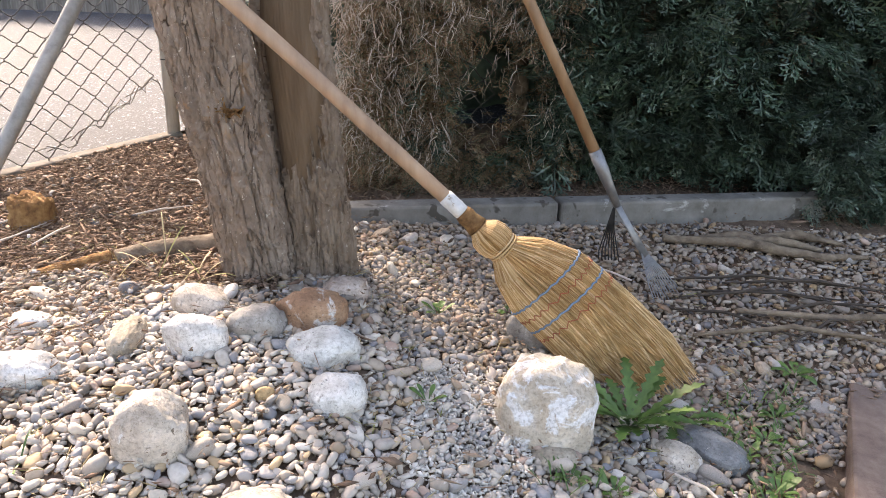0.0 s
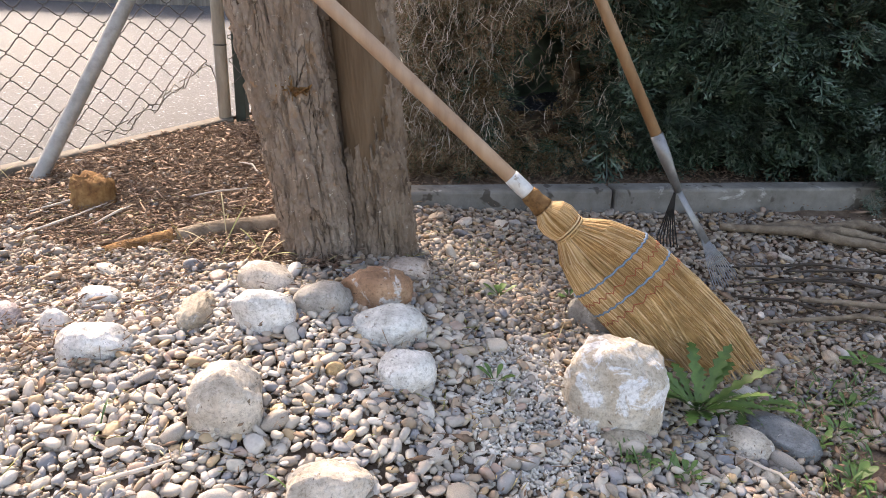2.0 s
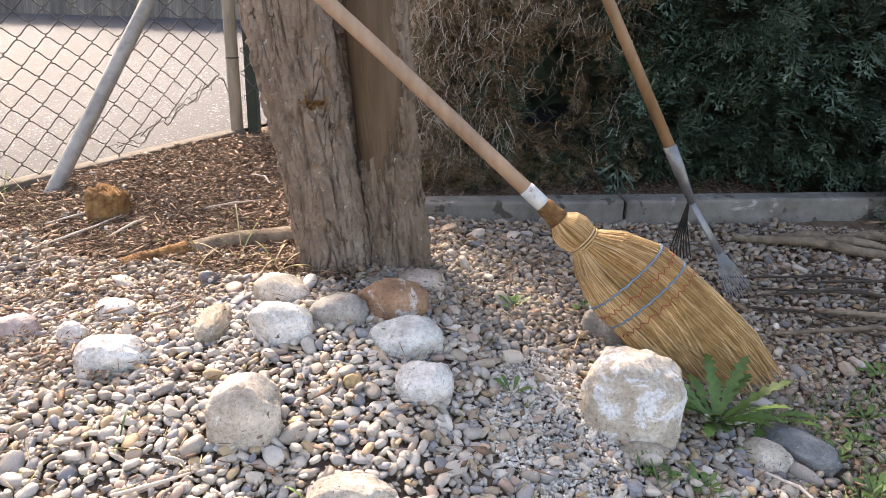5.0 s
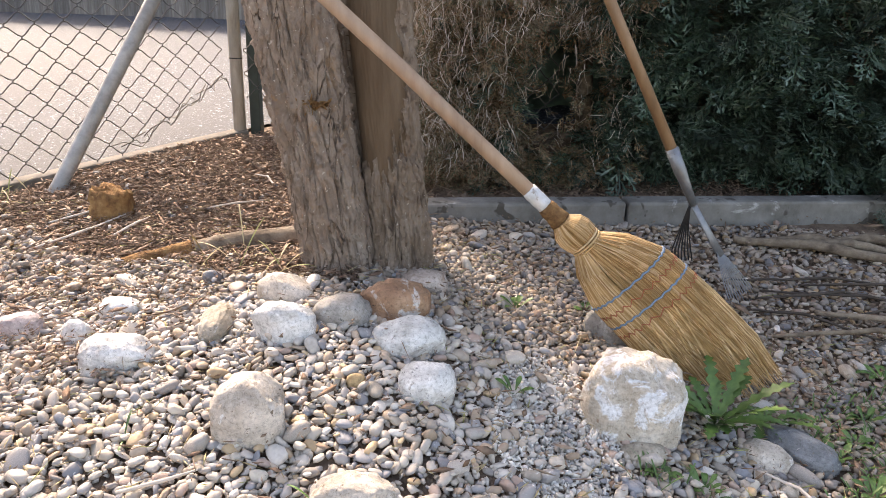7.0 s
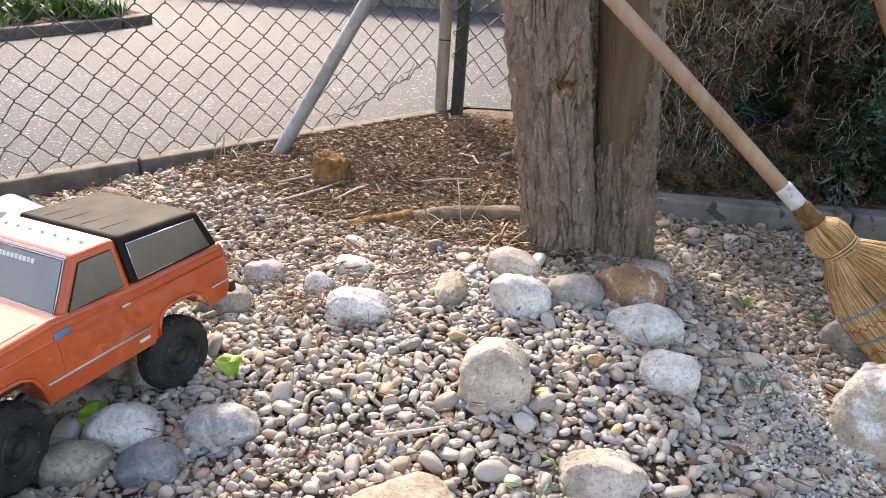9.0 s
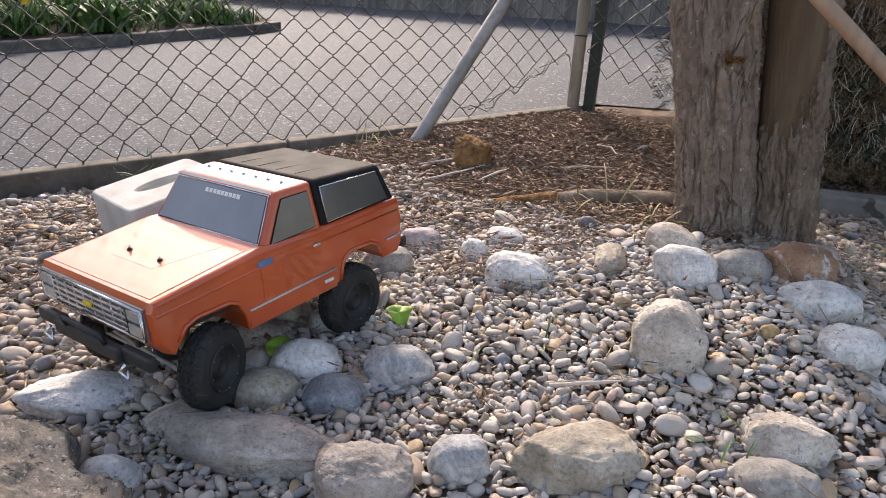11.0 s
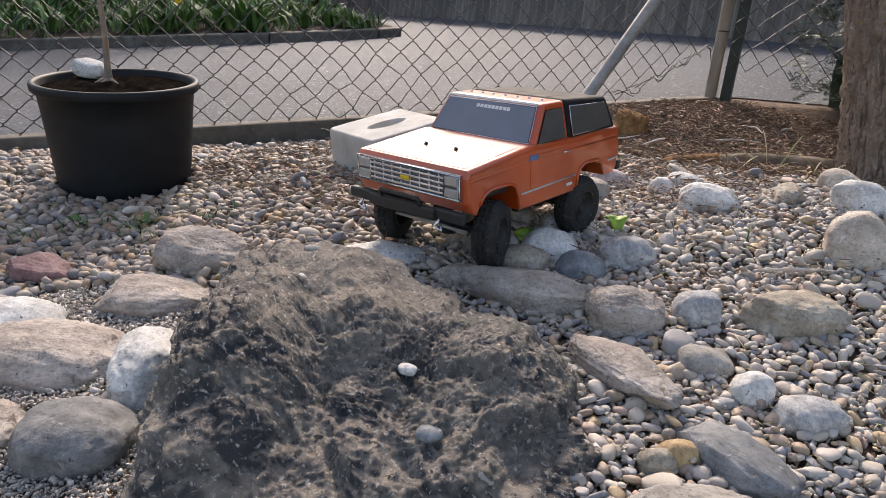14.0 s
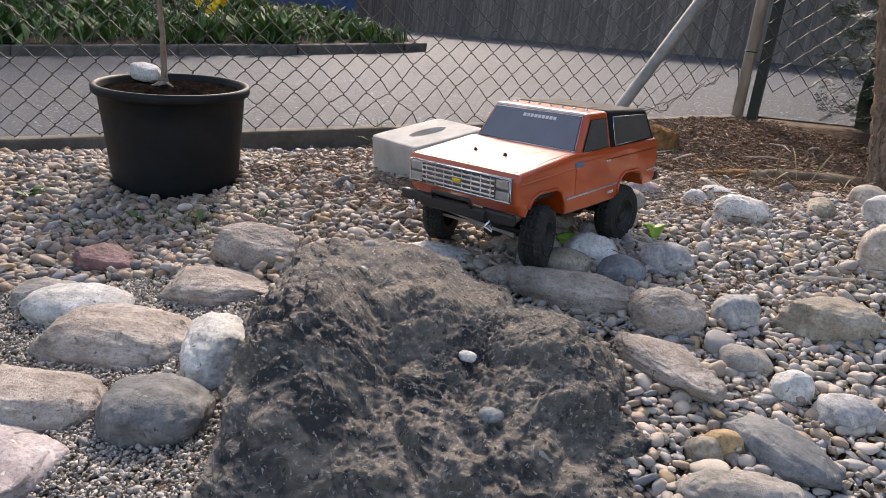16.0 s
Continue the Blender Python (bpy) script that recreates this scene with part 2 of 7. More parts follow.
M_POSTGREY = surface("weathered_post", [(0.22, 0.19, 0.155), (0.33, 0.29, 0.24), (0.42, 0.38, 0.33)], 30, 0.7, 0.4, 160, 6, stretch=(1, 1, 0.25), dist_mm=1)
M_POSTGREEN = surface("green_paint", [(0.018, 0.03, 0.024), (0.03, 0.045, 0.036)], 30, 0.5, 0.2, 160, 6, dist_mm=0.5)
M_WIRE = surface("wire", [(0.055, 0.052, 0.048), (0.105, 0.100, 0.092)], 60, 0.5, 0.0, 100, 6, metal=0.3)
M_BOARD = surface("weathered_board", [(0.13, 0.115, 0.10), (0.24, 0.22, 0.20), (0.34, 0.32, 0.295)], 9, 0.9, 0.5, 60, 1.5, stretch=(3, 3, 0.25), dist_mm=4,
                  objects=[(0.8, 0.8, 0.8), (1.0, 0.98, 0.95), (0.9, 0.88, 0.86), (1.15, 1.13, 1.1), (0.7, 0.7, 0.7)])
M_HANDLE = surface("handle_wood", [(0.29, 0.185, 0.122), (0.385, 0.26, 0.175), (0.455, 0.325, 0.23)], 24, 0.62, 0.15, 150, 5, stretch=(1, 1, 0.12), dist_mm=1)
M_RAKEWOOD = surface("rake_handle_wood", [(0.20, 0.112, 0.056), (0.285, 0.165, 0.082), (0.36, 0.22, 0.118)], 24, 0.55, 0.15, 150, 5, stretch=(1, 1, 0.12), dist_mm=1)
M_STRAW = surface("straw", [(0.8, 0.78, 0.72), (1.1, 1.08, 1.05)], 45, 0.6, 0.0, 100, 12, spec=0.35,
                  islands=[(0.530, 0.343, 0.160), (0.636, 0.437, 0.230), (0.445, 0.270, 0.115), (0.721, 0.520, 0.320), (0.572, 0.374, 0.179), (0.382, 0.218, 0.090)])
M_BLUE_CORD = surface("blue_cord", [(0.12, 0.18, 0.26), (0.20, 0.27, 0.36)], 200, 0.8, 0.0)
M_RED_CORD = surface("red_cord", [(0.35, 0.09, 0.05), (0.46, 0.16, 0.08)], 200, 0.8, 0.0)
M_TAPE = surface("white_tape", [(0.55, 0.55, 0.54), (0.74, 0.74, 0.73)], 60, 0.5, 0.3, 200, 9, dist_mm=1, spots=((0.35, 0.30, 0.25), 70, 0.6))
M_POT = surface("black_plastic", [(0.008, 0.010, 0.012), (0.014, 0.018, 0.021)], 18, 0.50, 0.1, 90, 4, dist_mm=0.6, spec=0.22)
M_POTSOIL = surface("potting_soil", [(0.006, 0.005, 0.004), (0.014, 0.011, 0.009), (0.035, 0.027, 0.021)], 60, 0.95, 1.0, 160, 8, dist_mm=6, spec=0.0)
M_LEAF = surface("weed_leaf", [(0.04, 0.09, 0.016), (0.07, 0.14, 0.028), (0.11, 0.20, 0.04)], 40, 0.5, 0.2, 160, 9, dist_mm=1)
M_LIME = surface("fresh_leaf", [(0.20, 0.36, 0.035), (0.33, 0.52, 0.07)], 60, 0.5, 0.2, 200, 12, dist_mm=1)
M_GRASS = surface("grass", [(0.8, 0.8, 0.8), (1.1, 1.1, 1.1)], 20, 0.55, 0.0, islands=[(0.07, 0.15, 0.03), (0.11, 0.21, 0.045), (0.05, 0.11, 0.025), (0.16, 0.25, 0.07)])
M_DRYGRASS = surface("dry_grass", [(0.8, 0.8, 0.8), (1.1, 1.1, 1.1)], 20, 0.7, 0.0, islands=[(0.42, 0.34, 0.16), (0.34, 0.26, 0.13), (0.30, 0.30, 0.10), (0.5, 0.42, 0.24)])
# strong noise and one pale tint paint lit and dark sprays into the colour
M_CONIFER = surface("conifer_spray", [(0.75, 0.75, 0.75), (1.15, 1.15, 1.15)], 14, 0.45, 0.0, big=8, vary=0.75, spec=0.5,
                    islands=[(0.036, 0.072, 0.044), (0.066, 0.112, 0.072), (0.028, 0.058, 0.036), (0.105, 0.160, 0.115), (0.052, 0.090, 0.046), (0.165, 0.225, 0.175)])
M_CONIFER_BROWN = surface("dry_conifer_spray", [(0.75, 0.75, 0.75), (1.15, 1.15, 1.15)], 14, 0.8, 0.0, big=2.5, spec=0.3,
                          islands=[(0.204, 0.120, 0.066), (0.312, 0.204, 0.120), (0.156, 0.102, 0.060), (0.264, 0.216, 0.144), (0.132, 0.144, 0.078), (0.384, 0.288, 0.192)])
M_TWIG = surface("dry_twig", [(0.75, 0.75, 0.75), (1.15, 1.15, 1.15)], 30, 0.85, 0.0, big=2.5, spec=0.3,
                 islands=[(0.50, 0.425, 0.36), (0.62, 0.54, 0.47), (0.36, 0.29, 0.23), (0.68, 0.61, 0.54), (0.43, 0.33, 0.25)])
M_TREADRUBBER = surface("rubber", [(0.013, 0.013, 0.013), (0.03, 0.029, 0.027)], 40, 0.85, 0.4, 200, 9, dist_mm=1, spots=((0.06, 0.055, 0.048), 45, 0.62))
M_ORANGE = surface("orange_lacquer", [(0.50, 0.066, 0.006), (0.57, 0.080, 0.008)], 9, 0.36, 0.0, coat=1.0)
M_BLACKGLOSS = surface("black_lacquer", [(0.010, 0.010, 0.011), (0.017, 0.017, 0.018)], 12, 0.72, 0.0, spec=0.2)
M_BLACKMATT = surface("black_nylon", [(0.014, 0.014, 0.014), (0.028, 0.028, 0.028)], 30, 0.6, 0.2, 200, dist_mm=0.4)
# tinted pane; its lighter blue-grey is sky reflection put into the base colour
M_TINT_SKYGLASS = surface("tinted_sky_window", [(0.115, 0.126, 0.158), (0.14, 0.152, 0.186)], 8, 0.16, 0.0, coat=1.0)
M_SIDEGLASS = surface("dark_window", [(0.09, 0.087, 0.08), (0.125, 0.12, 0.112)], 12, 0.2, 0.0, coat=0.6)
M_CHROME = surface("chrome_film", [(0.62, 0.63, 0.64), (0.74, 0.75, 0.76)], 30, 0.22, 0.0, metal=0.9)
M_SILVER = surface("silver_paint", [(0.46, 0.47, 0.48), (0.56, 0.57, 0.58)], 30, 0.4, 0.0, metal=0.2)
M_WHITEPAINT = surface("white_film", [(0.72, 0.72, 0.70), (0.8, 0.8, 0.78)], 30, 0.45, 0.0)
M_YELLOW = surface("yellow_film", [(0.75, 0.52, 0.02), (0.8, 0.58, 0.03)], 30, 0.45, 0.0)
M_REDLENS = surface("red_lens", [(0.42, 0.02, 0.02), (0.55, 0.035, 0.03)], 30, 0.2, 0.0, coat=0.8)
M_GRILLEGREY = surface("grille_grey", [(0.10, 0.105, 0.115), (0.15, 0.155, 0.165)], 30, 0.4, 0.0)
M_LENS = surface("clear_lens", [(0.30, 0.29, 0.27), (0.40, 0.39, 0.37)], 60, 0.2, 0.0, coat=0.8)
M_BLUEFILM = surface("blue_film", [(0.08, 0.16, 0.32), (0.12, 0.22, 0.4)], 30, 0.4, 0.0)
M_STEEL = surface("rake_steel", [(0.20, 0.205, 0.21), (0.30, 0.305, 0.31)], 50, 0.45, 0.2, 200, 12, metal=0.6, dist_mm=0.4, spots=((0.13, 0.09, 0.06), 40, 0.66))
M_BROWNBOARD = surface("brown_board", [(0.05, 0.036, 0.026), (0.085, 0.062, 0.045), (0.12, 0.09, 0.065)], 9, 0.85, 0.5, 60, 1.5, stretch=(3, 3, 0.25), dist_mm=4,
                       objects=[(0.8, 0.8, 0.8), (1.0, 0.98, 0.95), (1.2, 1.15, 1.1), (0.7, 0.7, 0.7)])
M_CARBLUE = surface("blue_car_paint", [(0.05, 0.10, 0.24), (0.07, 0.13, 0.29)], 9, 0.3, 0.0, coat=0.8)
M_FLOWERWHITE = surface("pale_petal", [(0.6, 0.62, 0.66), (0.75, 0.76, 0.8)], 30, 0.6, 0.0)
M_PETAL = surface("yellow_petal", [(0.80, 0.55, 0.02), (0.88, 0.68, 0.05)], 30, 0.6, 0.0)

STONE_MATS = {
    "white": surface("white_stone", [(0.50, 0.485, 0.46), (0.68, 0.665, 0.64), (0.80, 0.79, 0.77)], 26, 0.75, 0.8, 130, 9, spots=((0.36, 0.36, 0.37), 26, 0.63), specks=((0.24, 0.24, 0.24), 95, 0.66)),
    "cream": surface("cream_stone", [(0.43, 0.36, 0.29), (0.59, 0.52, 0.445), (0.71, 0.655, 0.59)], 18, 0.82, 0.8, 95, 9, spots=((0.30, 0.23, 0.15), 30, 0.62), specks=((0.2, 0.16, 0.12), 95, 0.66)),
    "tan": surface("tan_stone", [(0.28, 0.23, 0.17), (0.38, 0.33, 0.26), (0.48, 0.43, 0.36)], 22, 0.8, 0.5, 120, 9, specks=((0.16, 0.13, 0.1), 95, 0.66)),
    "tanb": surface("tan_rock", [(0.33, 0.275, 0.235), (0.455, 0.395, 0.345), (0.54, 0.485, 0.44)], 16, 0.88, 0.9, 80, 8, spots=((0.194, 0.155, 0.123), 20, 0.63), dist_mm=5, specks=((0.136, 0.110, 0.090), 95, 0.66)),
    "grey": surface("grey_stone", [(0.23, 0.215, 0.195), (0.345, 0.32, 0.29), (0.45, 0.42, 0.38)], 26, 0.78, 0.5, 130, 9, spots=((0.52, 0.51, 0.49), 34, 0.64), specks=((0.13, 0.13, 0.125), 95, 0.66)),
    "pale": surface("pale_stone", [(0.42, 0.415, 0.395), (0.57, 0.565, 0.54), (0.69, 0.68, 0.655)], 18, 0.75, 0.4, 140, 9, spots=((0.25, 0.25, 0.25), 42, 0.67), specks=((0.16, 0.16, 0.16), 95, 0.66)),
    "marble": surface("marbled_stone", [(0.20, 0.21, 0.23), (0.42, 0.42, 0.42), (0.68, 0.67, 0.65)], 14, 0.72, 0.4, 120, 9, dist=2.0),
    "blue": surface("blue_stone", [(0.13, 0.15, 0.175), (0.20, 0.225, 0.25), (0.30, 0.32, 0.34)], 30, 0.7, 0.4, 160, 9, spots=((0.42, 0.43, 0.43), 70, 0.66), specks=((0.09, 0.1, 0.12), 95, 0.66)),
    "slate": surface("slate_stone", [(0.12, 0.13, 0.14), (0.185, 0.196, 0.206), (0.27, 0.28, 0.285)], 16, 0.65, 0.4, 110, 8, spots=((0.56, 0.56, 0.55), 16, 0.66), dist=1.2, specks=((0.11, 0.12, 0.13), 95, 0.66)),
    "dark": surface("dark_stone", [(0.115, 0.118, 0.12), (0.18, 0.182, 0.182), (0.255, 0.253, 0.247)], 30, 0.8, 0.5, 150, 9, spots=((0.10, 0.10, 0.10), 60, 0.66), specks=((0.06, 0.06, 0.06), 95, 0.66)),
    "brown": surface("brown_rock", [(0.20, 0.10, 0.055), (0.32, 0.18, 0.105), (0.42, 0.27, 0.17)], 14, 0.75, 0.5, 90, 9, spots=((0.56, 0.53, 0.50), 11, 0.52), specks=((0.1, 0.055, 0.035), 95, 0.66)),
    "pink": surface("pinkish_stone", [(0.33, 0.25, 0.20), (0.46, 0.37, 0.31), (0.56, 0.49, 0.43)], 18, 0.8, 0.5, 110, 9, specks=((0.19, 0.14, 0.11), 95, 0.66)),
    "mauve": surface("mauve_stone", [(0.32, 0.26, 0.265), (0.46, 0.40, 0.40), (0.60, 0.56, 0.55)], 12, 0.8, 0.6, 90, 9, spots=((0.24, 0.21, 0.21), 26, 0.66), specks=((0.17, 0.15, 0.15), 95, 0.66)),
    "red": surface("red_porphyry", [(0.17, 0.085, 0.085), (0.25, 0.14, 0.135), (0.33, 0.205, 0.195)], 26, 0.75, 0.5, 120, 9, specks=((0.08, 0.045, 0.045), 95, 0.66)),
    "ochre": surface("ochre_stone", [(0.38, 0.235, 0.105), (0.49, 0.335, 0.17), (0.57, 0.43, 0.25)], 26, 0.7, 0.3, 140, 9),
    "streak": surface("streaked_rock", [(0.44, 0.35, 0.26), (0.58, 0.51, 0.42), (0.68, 0.64, 0.59)], 10, 0.5, 0.7, 60, 7, spots=((0.78, 0.78, 0.79), 20, 0.50), specks=((0.34, 0.23, 0.13), 13, 0.66), dist=1.4),
}
for look_name, pale_, dark_ in (("white", 0.76, 0.2), ("cream", 0.7, 0.22), ("tan", 0.5, 0.14), ("tanb", 0.48, 0.13), ("grey", 0.46, 0.12), ("pale", 0.68, 0.16),
                                ("slate", 0.42, 0.09), ("dark", 0.34, 0.07), ("pink", 0.6, 0.2), ("mauve", 0.62, 0.2), ("blue", 0.42, 0.08)):
    add_spots(STONE_MATS[look_name], (pale_, pale_ * 0.975, pale_ * 0.93), 48, 0.64, 0.06)
    add_spots(STONE_MATS[look_name], (dark_ * 1.9, dark_ * 1.78, dark_ * 1.62), 60, 0.62, 0.10)


def add_grain(m, squash, scale, deep):
    """Bedding: uneven thin streaks across a stone, in colour and relief."""
    nt = m.node_tree
    b = nt.nodes["Principled BSDF"]
    tc = nt.nodes.new("ShaderNodeTexCoord")
    mp = nt.nodes.new("ShaderNodeMapping")
    mp.inputs["Scale"].default_value = (1, 1.3, squash)
    mp.inputs["Rotation"].default_value = (0.35, 0.25, 0.6)
    nt.links.new(tc.outputs["Object"], mp.inputs[0])
    streak = noise_tex(nt, mp.outputs[0], scale, 8.0, 0.72, 0.4)
    tint = ramp(nt, streak, [(0.34, (0.74, 0.73, 0.71)), (0.52, (1.0, 1.0, 1.0)), (0.68, (1.12, 1.12, 1.12))])
    nt.links.new(mix(nt, "MULTIPLY", 1.0, b.inputs["Base Color"].links[0].from_socket, tint), b.inputs["Base Color"])
    crisp = ramp(nt, noise_tex(nt, tc.outputs["Object"], 170, 5.0, 0.75, 0.3), [(0.36, (0.66, 0.65, 0.63)), (0.47, (0.98, 0.98, 0.98)), (0.64, (1.16, 1.16, 1.16))])
    nt.links.new(mix(nt, "MULTIPLY", 1.0, b.inputs["Base Color"].links[0].from_socket, crisp), b.inputs["Base Color"])
    bp = nt.nodes.new("ShaderNodeBump")
    bp.inputs["Strength"].default_value = 0.8
    bp.inputs["Distance"].default_value = deep
    nt.links.new(streak, bp.inputs["Height"])
    nt.links.new(b.inputs["Normal"].links[0].from_socket, bp.inputs["Normal"])
    nt.links.new(bp.outputs[0], b.inputs["Normal"])


for look_name in STONE_MATS:
    add_grain(STONE_MATS[look_name], 3.2 if look_name in ("tanb", "mauve", "slate", "pale") else 1.6, 26, 0.008 if look_name in ("tanb", "cream", "streak") else 0.004)


# ---- builders ----
def group(name, label, category, at=(0, 0, 0), kind="", grp=""):
    ob = new(name)
    ob.location = at
    return tagged(ob, label, category, grp, kind)


def finish(bm, name, material, smooth=True):
    me = bpy.data.meshes.new(name)
    bm.to_mesh(me)
    bm.free()
    me.materials.append(material)
    if smooth:
        me.shade_smooth()
    return me


def part(name, bm, material, parent, label="", smooth=True, m=None):
    me = finish(bm, name, material, smooth) if isinstance(bm, bmesh.types.BMesh) else bm
    ob = new(name, me)
    ob.parent = parent
    if m is not None:
        ob.matrix_basis = m
    return tagged(ob, label) if label else ob


def thing(name, bm, material, label, category, kind="", grp="", smooth=True):
    me = finish(bm, name, material, smooth) if isinstance(bm, bmesh.types.BMesh) else bm
    return tagged(new(name, me), label, category, grp, kind)


def mesh_np(name, verts, faces, material, smooth=True):
    """A mesh from arrays; faces all have the same corner count."""
    me = bpy.data.meshes.new(name)
    verts, faces = np.asarray(verts, np.float32), np.asarray(faces, np.int32)
    n, k = faces.shape
    me.vertices.add(len(verts))
    me.vertices.foreach_set("co", verts.ravel())
    me.loops.add(n * k)
    me.loops.foreach_set("vertex_index", faces.ravel())
    me.polygons.add(n)
    me.polygons.foreach_set("loop_start", np.arange(0, n * k, k, dtype=np.int32))
    me.update(calc_edges=True)
    me.materials.append(material)
    if smooth:
        me.shade_smooth()
    return me


def tube(bm, pts, radii, sides=8, cap=True, flat=1.0):
    """A tube along points, with a radius for each."""
    pts = [Vector(p) for p in pts]
    if not isinstance(radii, (list, tuple)):
        radii = [radii] * len(pts)
    rings, side = [], None
    for n, p in enumerate(pts):
        ahead = (pts[min(n + 1, len(pts) - 1)] - pts[max(n - 1, 0)]).normalized()
        if side is None:
            side = ahead.orthogonal().normalized()
        side = (side - ahead * side.dot(ahead)).normalized()
        up = ahead.cross(side)
        rings.append([bm.verts.new(p + radii[n] * (math.cos(a) * side + flat * math.sin(a) * up)) for a in (2 * math.pi * k / sides for k in range(sides))])
    for a, b in zip(rings, rings[1:]):
        for k in range(sides):
            bm.faces.new((a[k], a[(k + 1) % sides], b[(k + 1) % sides], b[k]))
    if cap:
        bm.faces.new(rings[0][::-1])
        bm.faces.new(rings[-1])
    return bm


def block(bm, cx, cy, cz, sx, sy, sz, bevel=0.0, m=None, seg=2):
    made = bmesh.ops.create_cube(bm, size=1.0, matrix=(m or Matrix()) @ Matrix.Translation((cx, cy, cz)) @ Matrix.Diagonal((sx, sy, sz, 1)))["verts"]
    if bevel:
        edges = list({e for v in made for e in v.link_edges})
        bmesh.ops.bevel(bm, geom=edges, offset=bevel, segments=seg, affect="EDGES", profile=0.5)
    return bm


def lathe(bm, profile, sides=48, m=None):
    """A turned shape from (radius, height) pairs about z."""
    m = m or Matrix()
    rings = [[bm.verts.new(m @ Vector((r * math.cos(2 * math.pi * k / sides), r * math.sin(2 * math.pi * k / sides), z))) for k in range(sides)] for r, z in profile]
    for a, b in zip(rings, rings[1:]):
        for k in range(sides):
            bm.faces.new((a[k], a[(k + 1) % sides], b[(k + 1) % sides], b[k]))
    return bm, rings


def extrude_poly(bm, pts, half, taper=1.0, m=None):
    """A polygon in x, z drawn out along y to both sides."""
    m = m or Matrix()
    a = [bm.verts.new(m @ Vector((x, -half, z))) for x, z in pts]
    b = [bm.verts.new(m @ Vector((x, half * taper, z))) for x, z in pts]
    n = len(pts)
    for k in range(n):
        bm.faces.new((a[k], a[(k + 1) % n], b[(k + 1) % n], b[k]))
    bm.faces.new(a[::-1])
    bm.faces.new(b)
    return bm


ICO = {}
for sub in (1, 2, 3, 4, 5, 8):
    tb = bmesh.new()
    bmesh.ops.create_icosphere(tb, subdivisions=sub, radius=1.0)
    tb.verts.ensure_lookup_table()
    ICO[sub] = (np.array([v.co for v in tb.verts]), np.array([[v.index for v in f.verts] for f in tb.faces]))
    tb.free()


# ---- the lie of the land ----
FX, FY, FZ = -1.15, 2.42, 0.215          # top of the fence edging at the corner post
DX, DY, DZ = 0.64, 0.768, 0.098          # along the fence, towards the post
PX, PY, PZ = -0.768, 0.64, -0.013        # across the road


def along(x, y):
    return (x - FX) * DX + (y - FY) * DY


def across(x, y):
    return (x - FX) * PX + (y - FY) * PY


def gz(x, y):
    """Height of the garden soil."""
    x, y = np.clip(x, -3.2, 1.8), np.clip(y, -1.2, 2.7)

    def g(a, b, s):
        return np.exp(-((x - a) ** 2 + (y - b) ** 2) / (2 * s * s))
    return (-0.047 - 0.012 * x + 0.068 * y + 0.131 * g(-0.4, 1.15, 0.35) + 0.069 * g(-1.2, 2.2, 0.6) - 0.038 * g(0.4, 1.1, 0.4)
            + 0.05 * g(-1.2, 0.68, 0.35) + 0.027 * g(-0.6, 0.4, 0.3) - 0.035 * g(-1.8, 0.1, 0.5)
            - 0.075 * np.exp(-(across(x, y) / 0.30) ** 2) * np.clip((-along(x, y) - 0.2) / 1.3, 0, 1))


def road_z(x, y):
    return FZ - 0.015 + DZ * np.clip(along(x, y), -12, 6) + PZ * np.clip(across(x, y), 0, 14)


def fence_at(s, h, off=0.0):
    """A point s metres from the corner post along the fence, h above its edging, off towards the road."""
    return Vector((FX + DX * s + PX * off, FY + DY * s + PY * off, FZ + DZ * s + h))


# ground: one sheet, fine near the stones
def spaced(lo, hi, step):
    mid = np.arange(lo, hi + step / 2, step)
    out = step * 1.35 ** np.arange(1, 27)
    return np.concatenate([lo - np.cumsum(out)[::-1], mid, hi + np.cumsum(out)])


gx, gy = np.meshgrid(spaced(-2.9, 1.7, 0.025), spaced(-0.9, 2.8, 0.025), indexing="ij")
gh = gz(gx, gy)
near = (np.abs(gx) < 4) & (np.abs(gy) < 4)
for i, j in np.argwhere(near):
    gh[i, j] += 0.006 * noise.fractal(Vector((gx[i, j] * 9, gy[i, j] * 9, 0)), 0.9, 2.0, 3)
roadside = (across(gx, gy) > 0.02) | ((gx > -1.12) & (gy > 2.72))
gh = np.where(roadside & (along(gx, gy) < 4), np.minimum(gh, road_z(gx, gy) - 0.08), gh)
verge = (gx > -1.13) & (gx < 0.0) & (gy > 2.44) & (gy < 2.72) & (across(gx, gy) < 0.04)
gh = np.where(verge, np.maximum(gh, road_z(gx, gy) - 0.006), gh)
gh = np.where((across(gx, gy) > 14) | (np.hypot(gx, gy) > 20), -0.6, gh)
ni, nj = gx.shape
idx = np.arange(ni * nj).reshape(ni, nj)
quads = np.stack([idx[:-1, :-1], idx[1:, :-1], idx[1:, 1:], idx[:-1, 1:]], -1).reshape(-1, 4)
thing("ground", mesh_np("ground", np.stack([gx, gy, gh], -1).reshape(-1, 3), quads, M_SOIL), None,
      "bare brown garden soil between gravel and mulch", "ground", "structure")

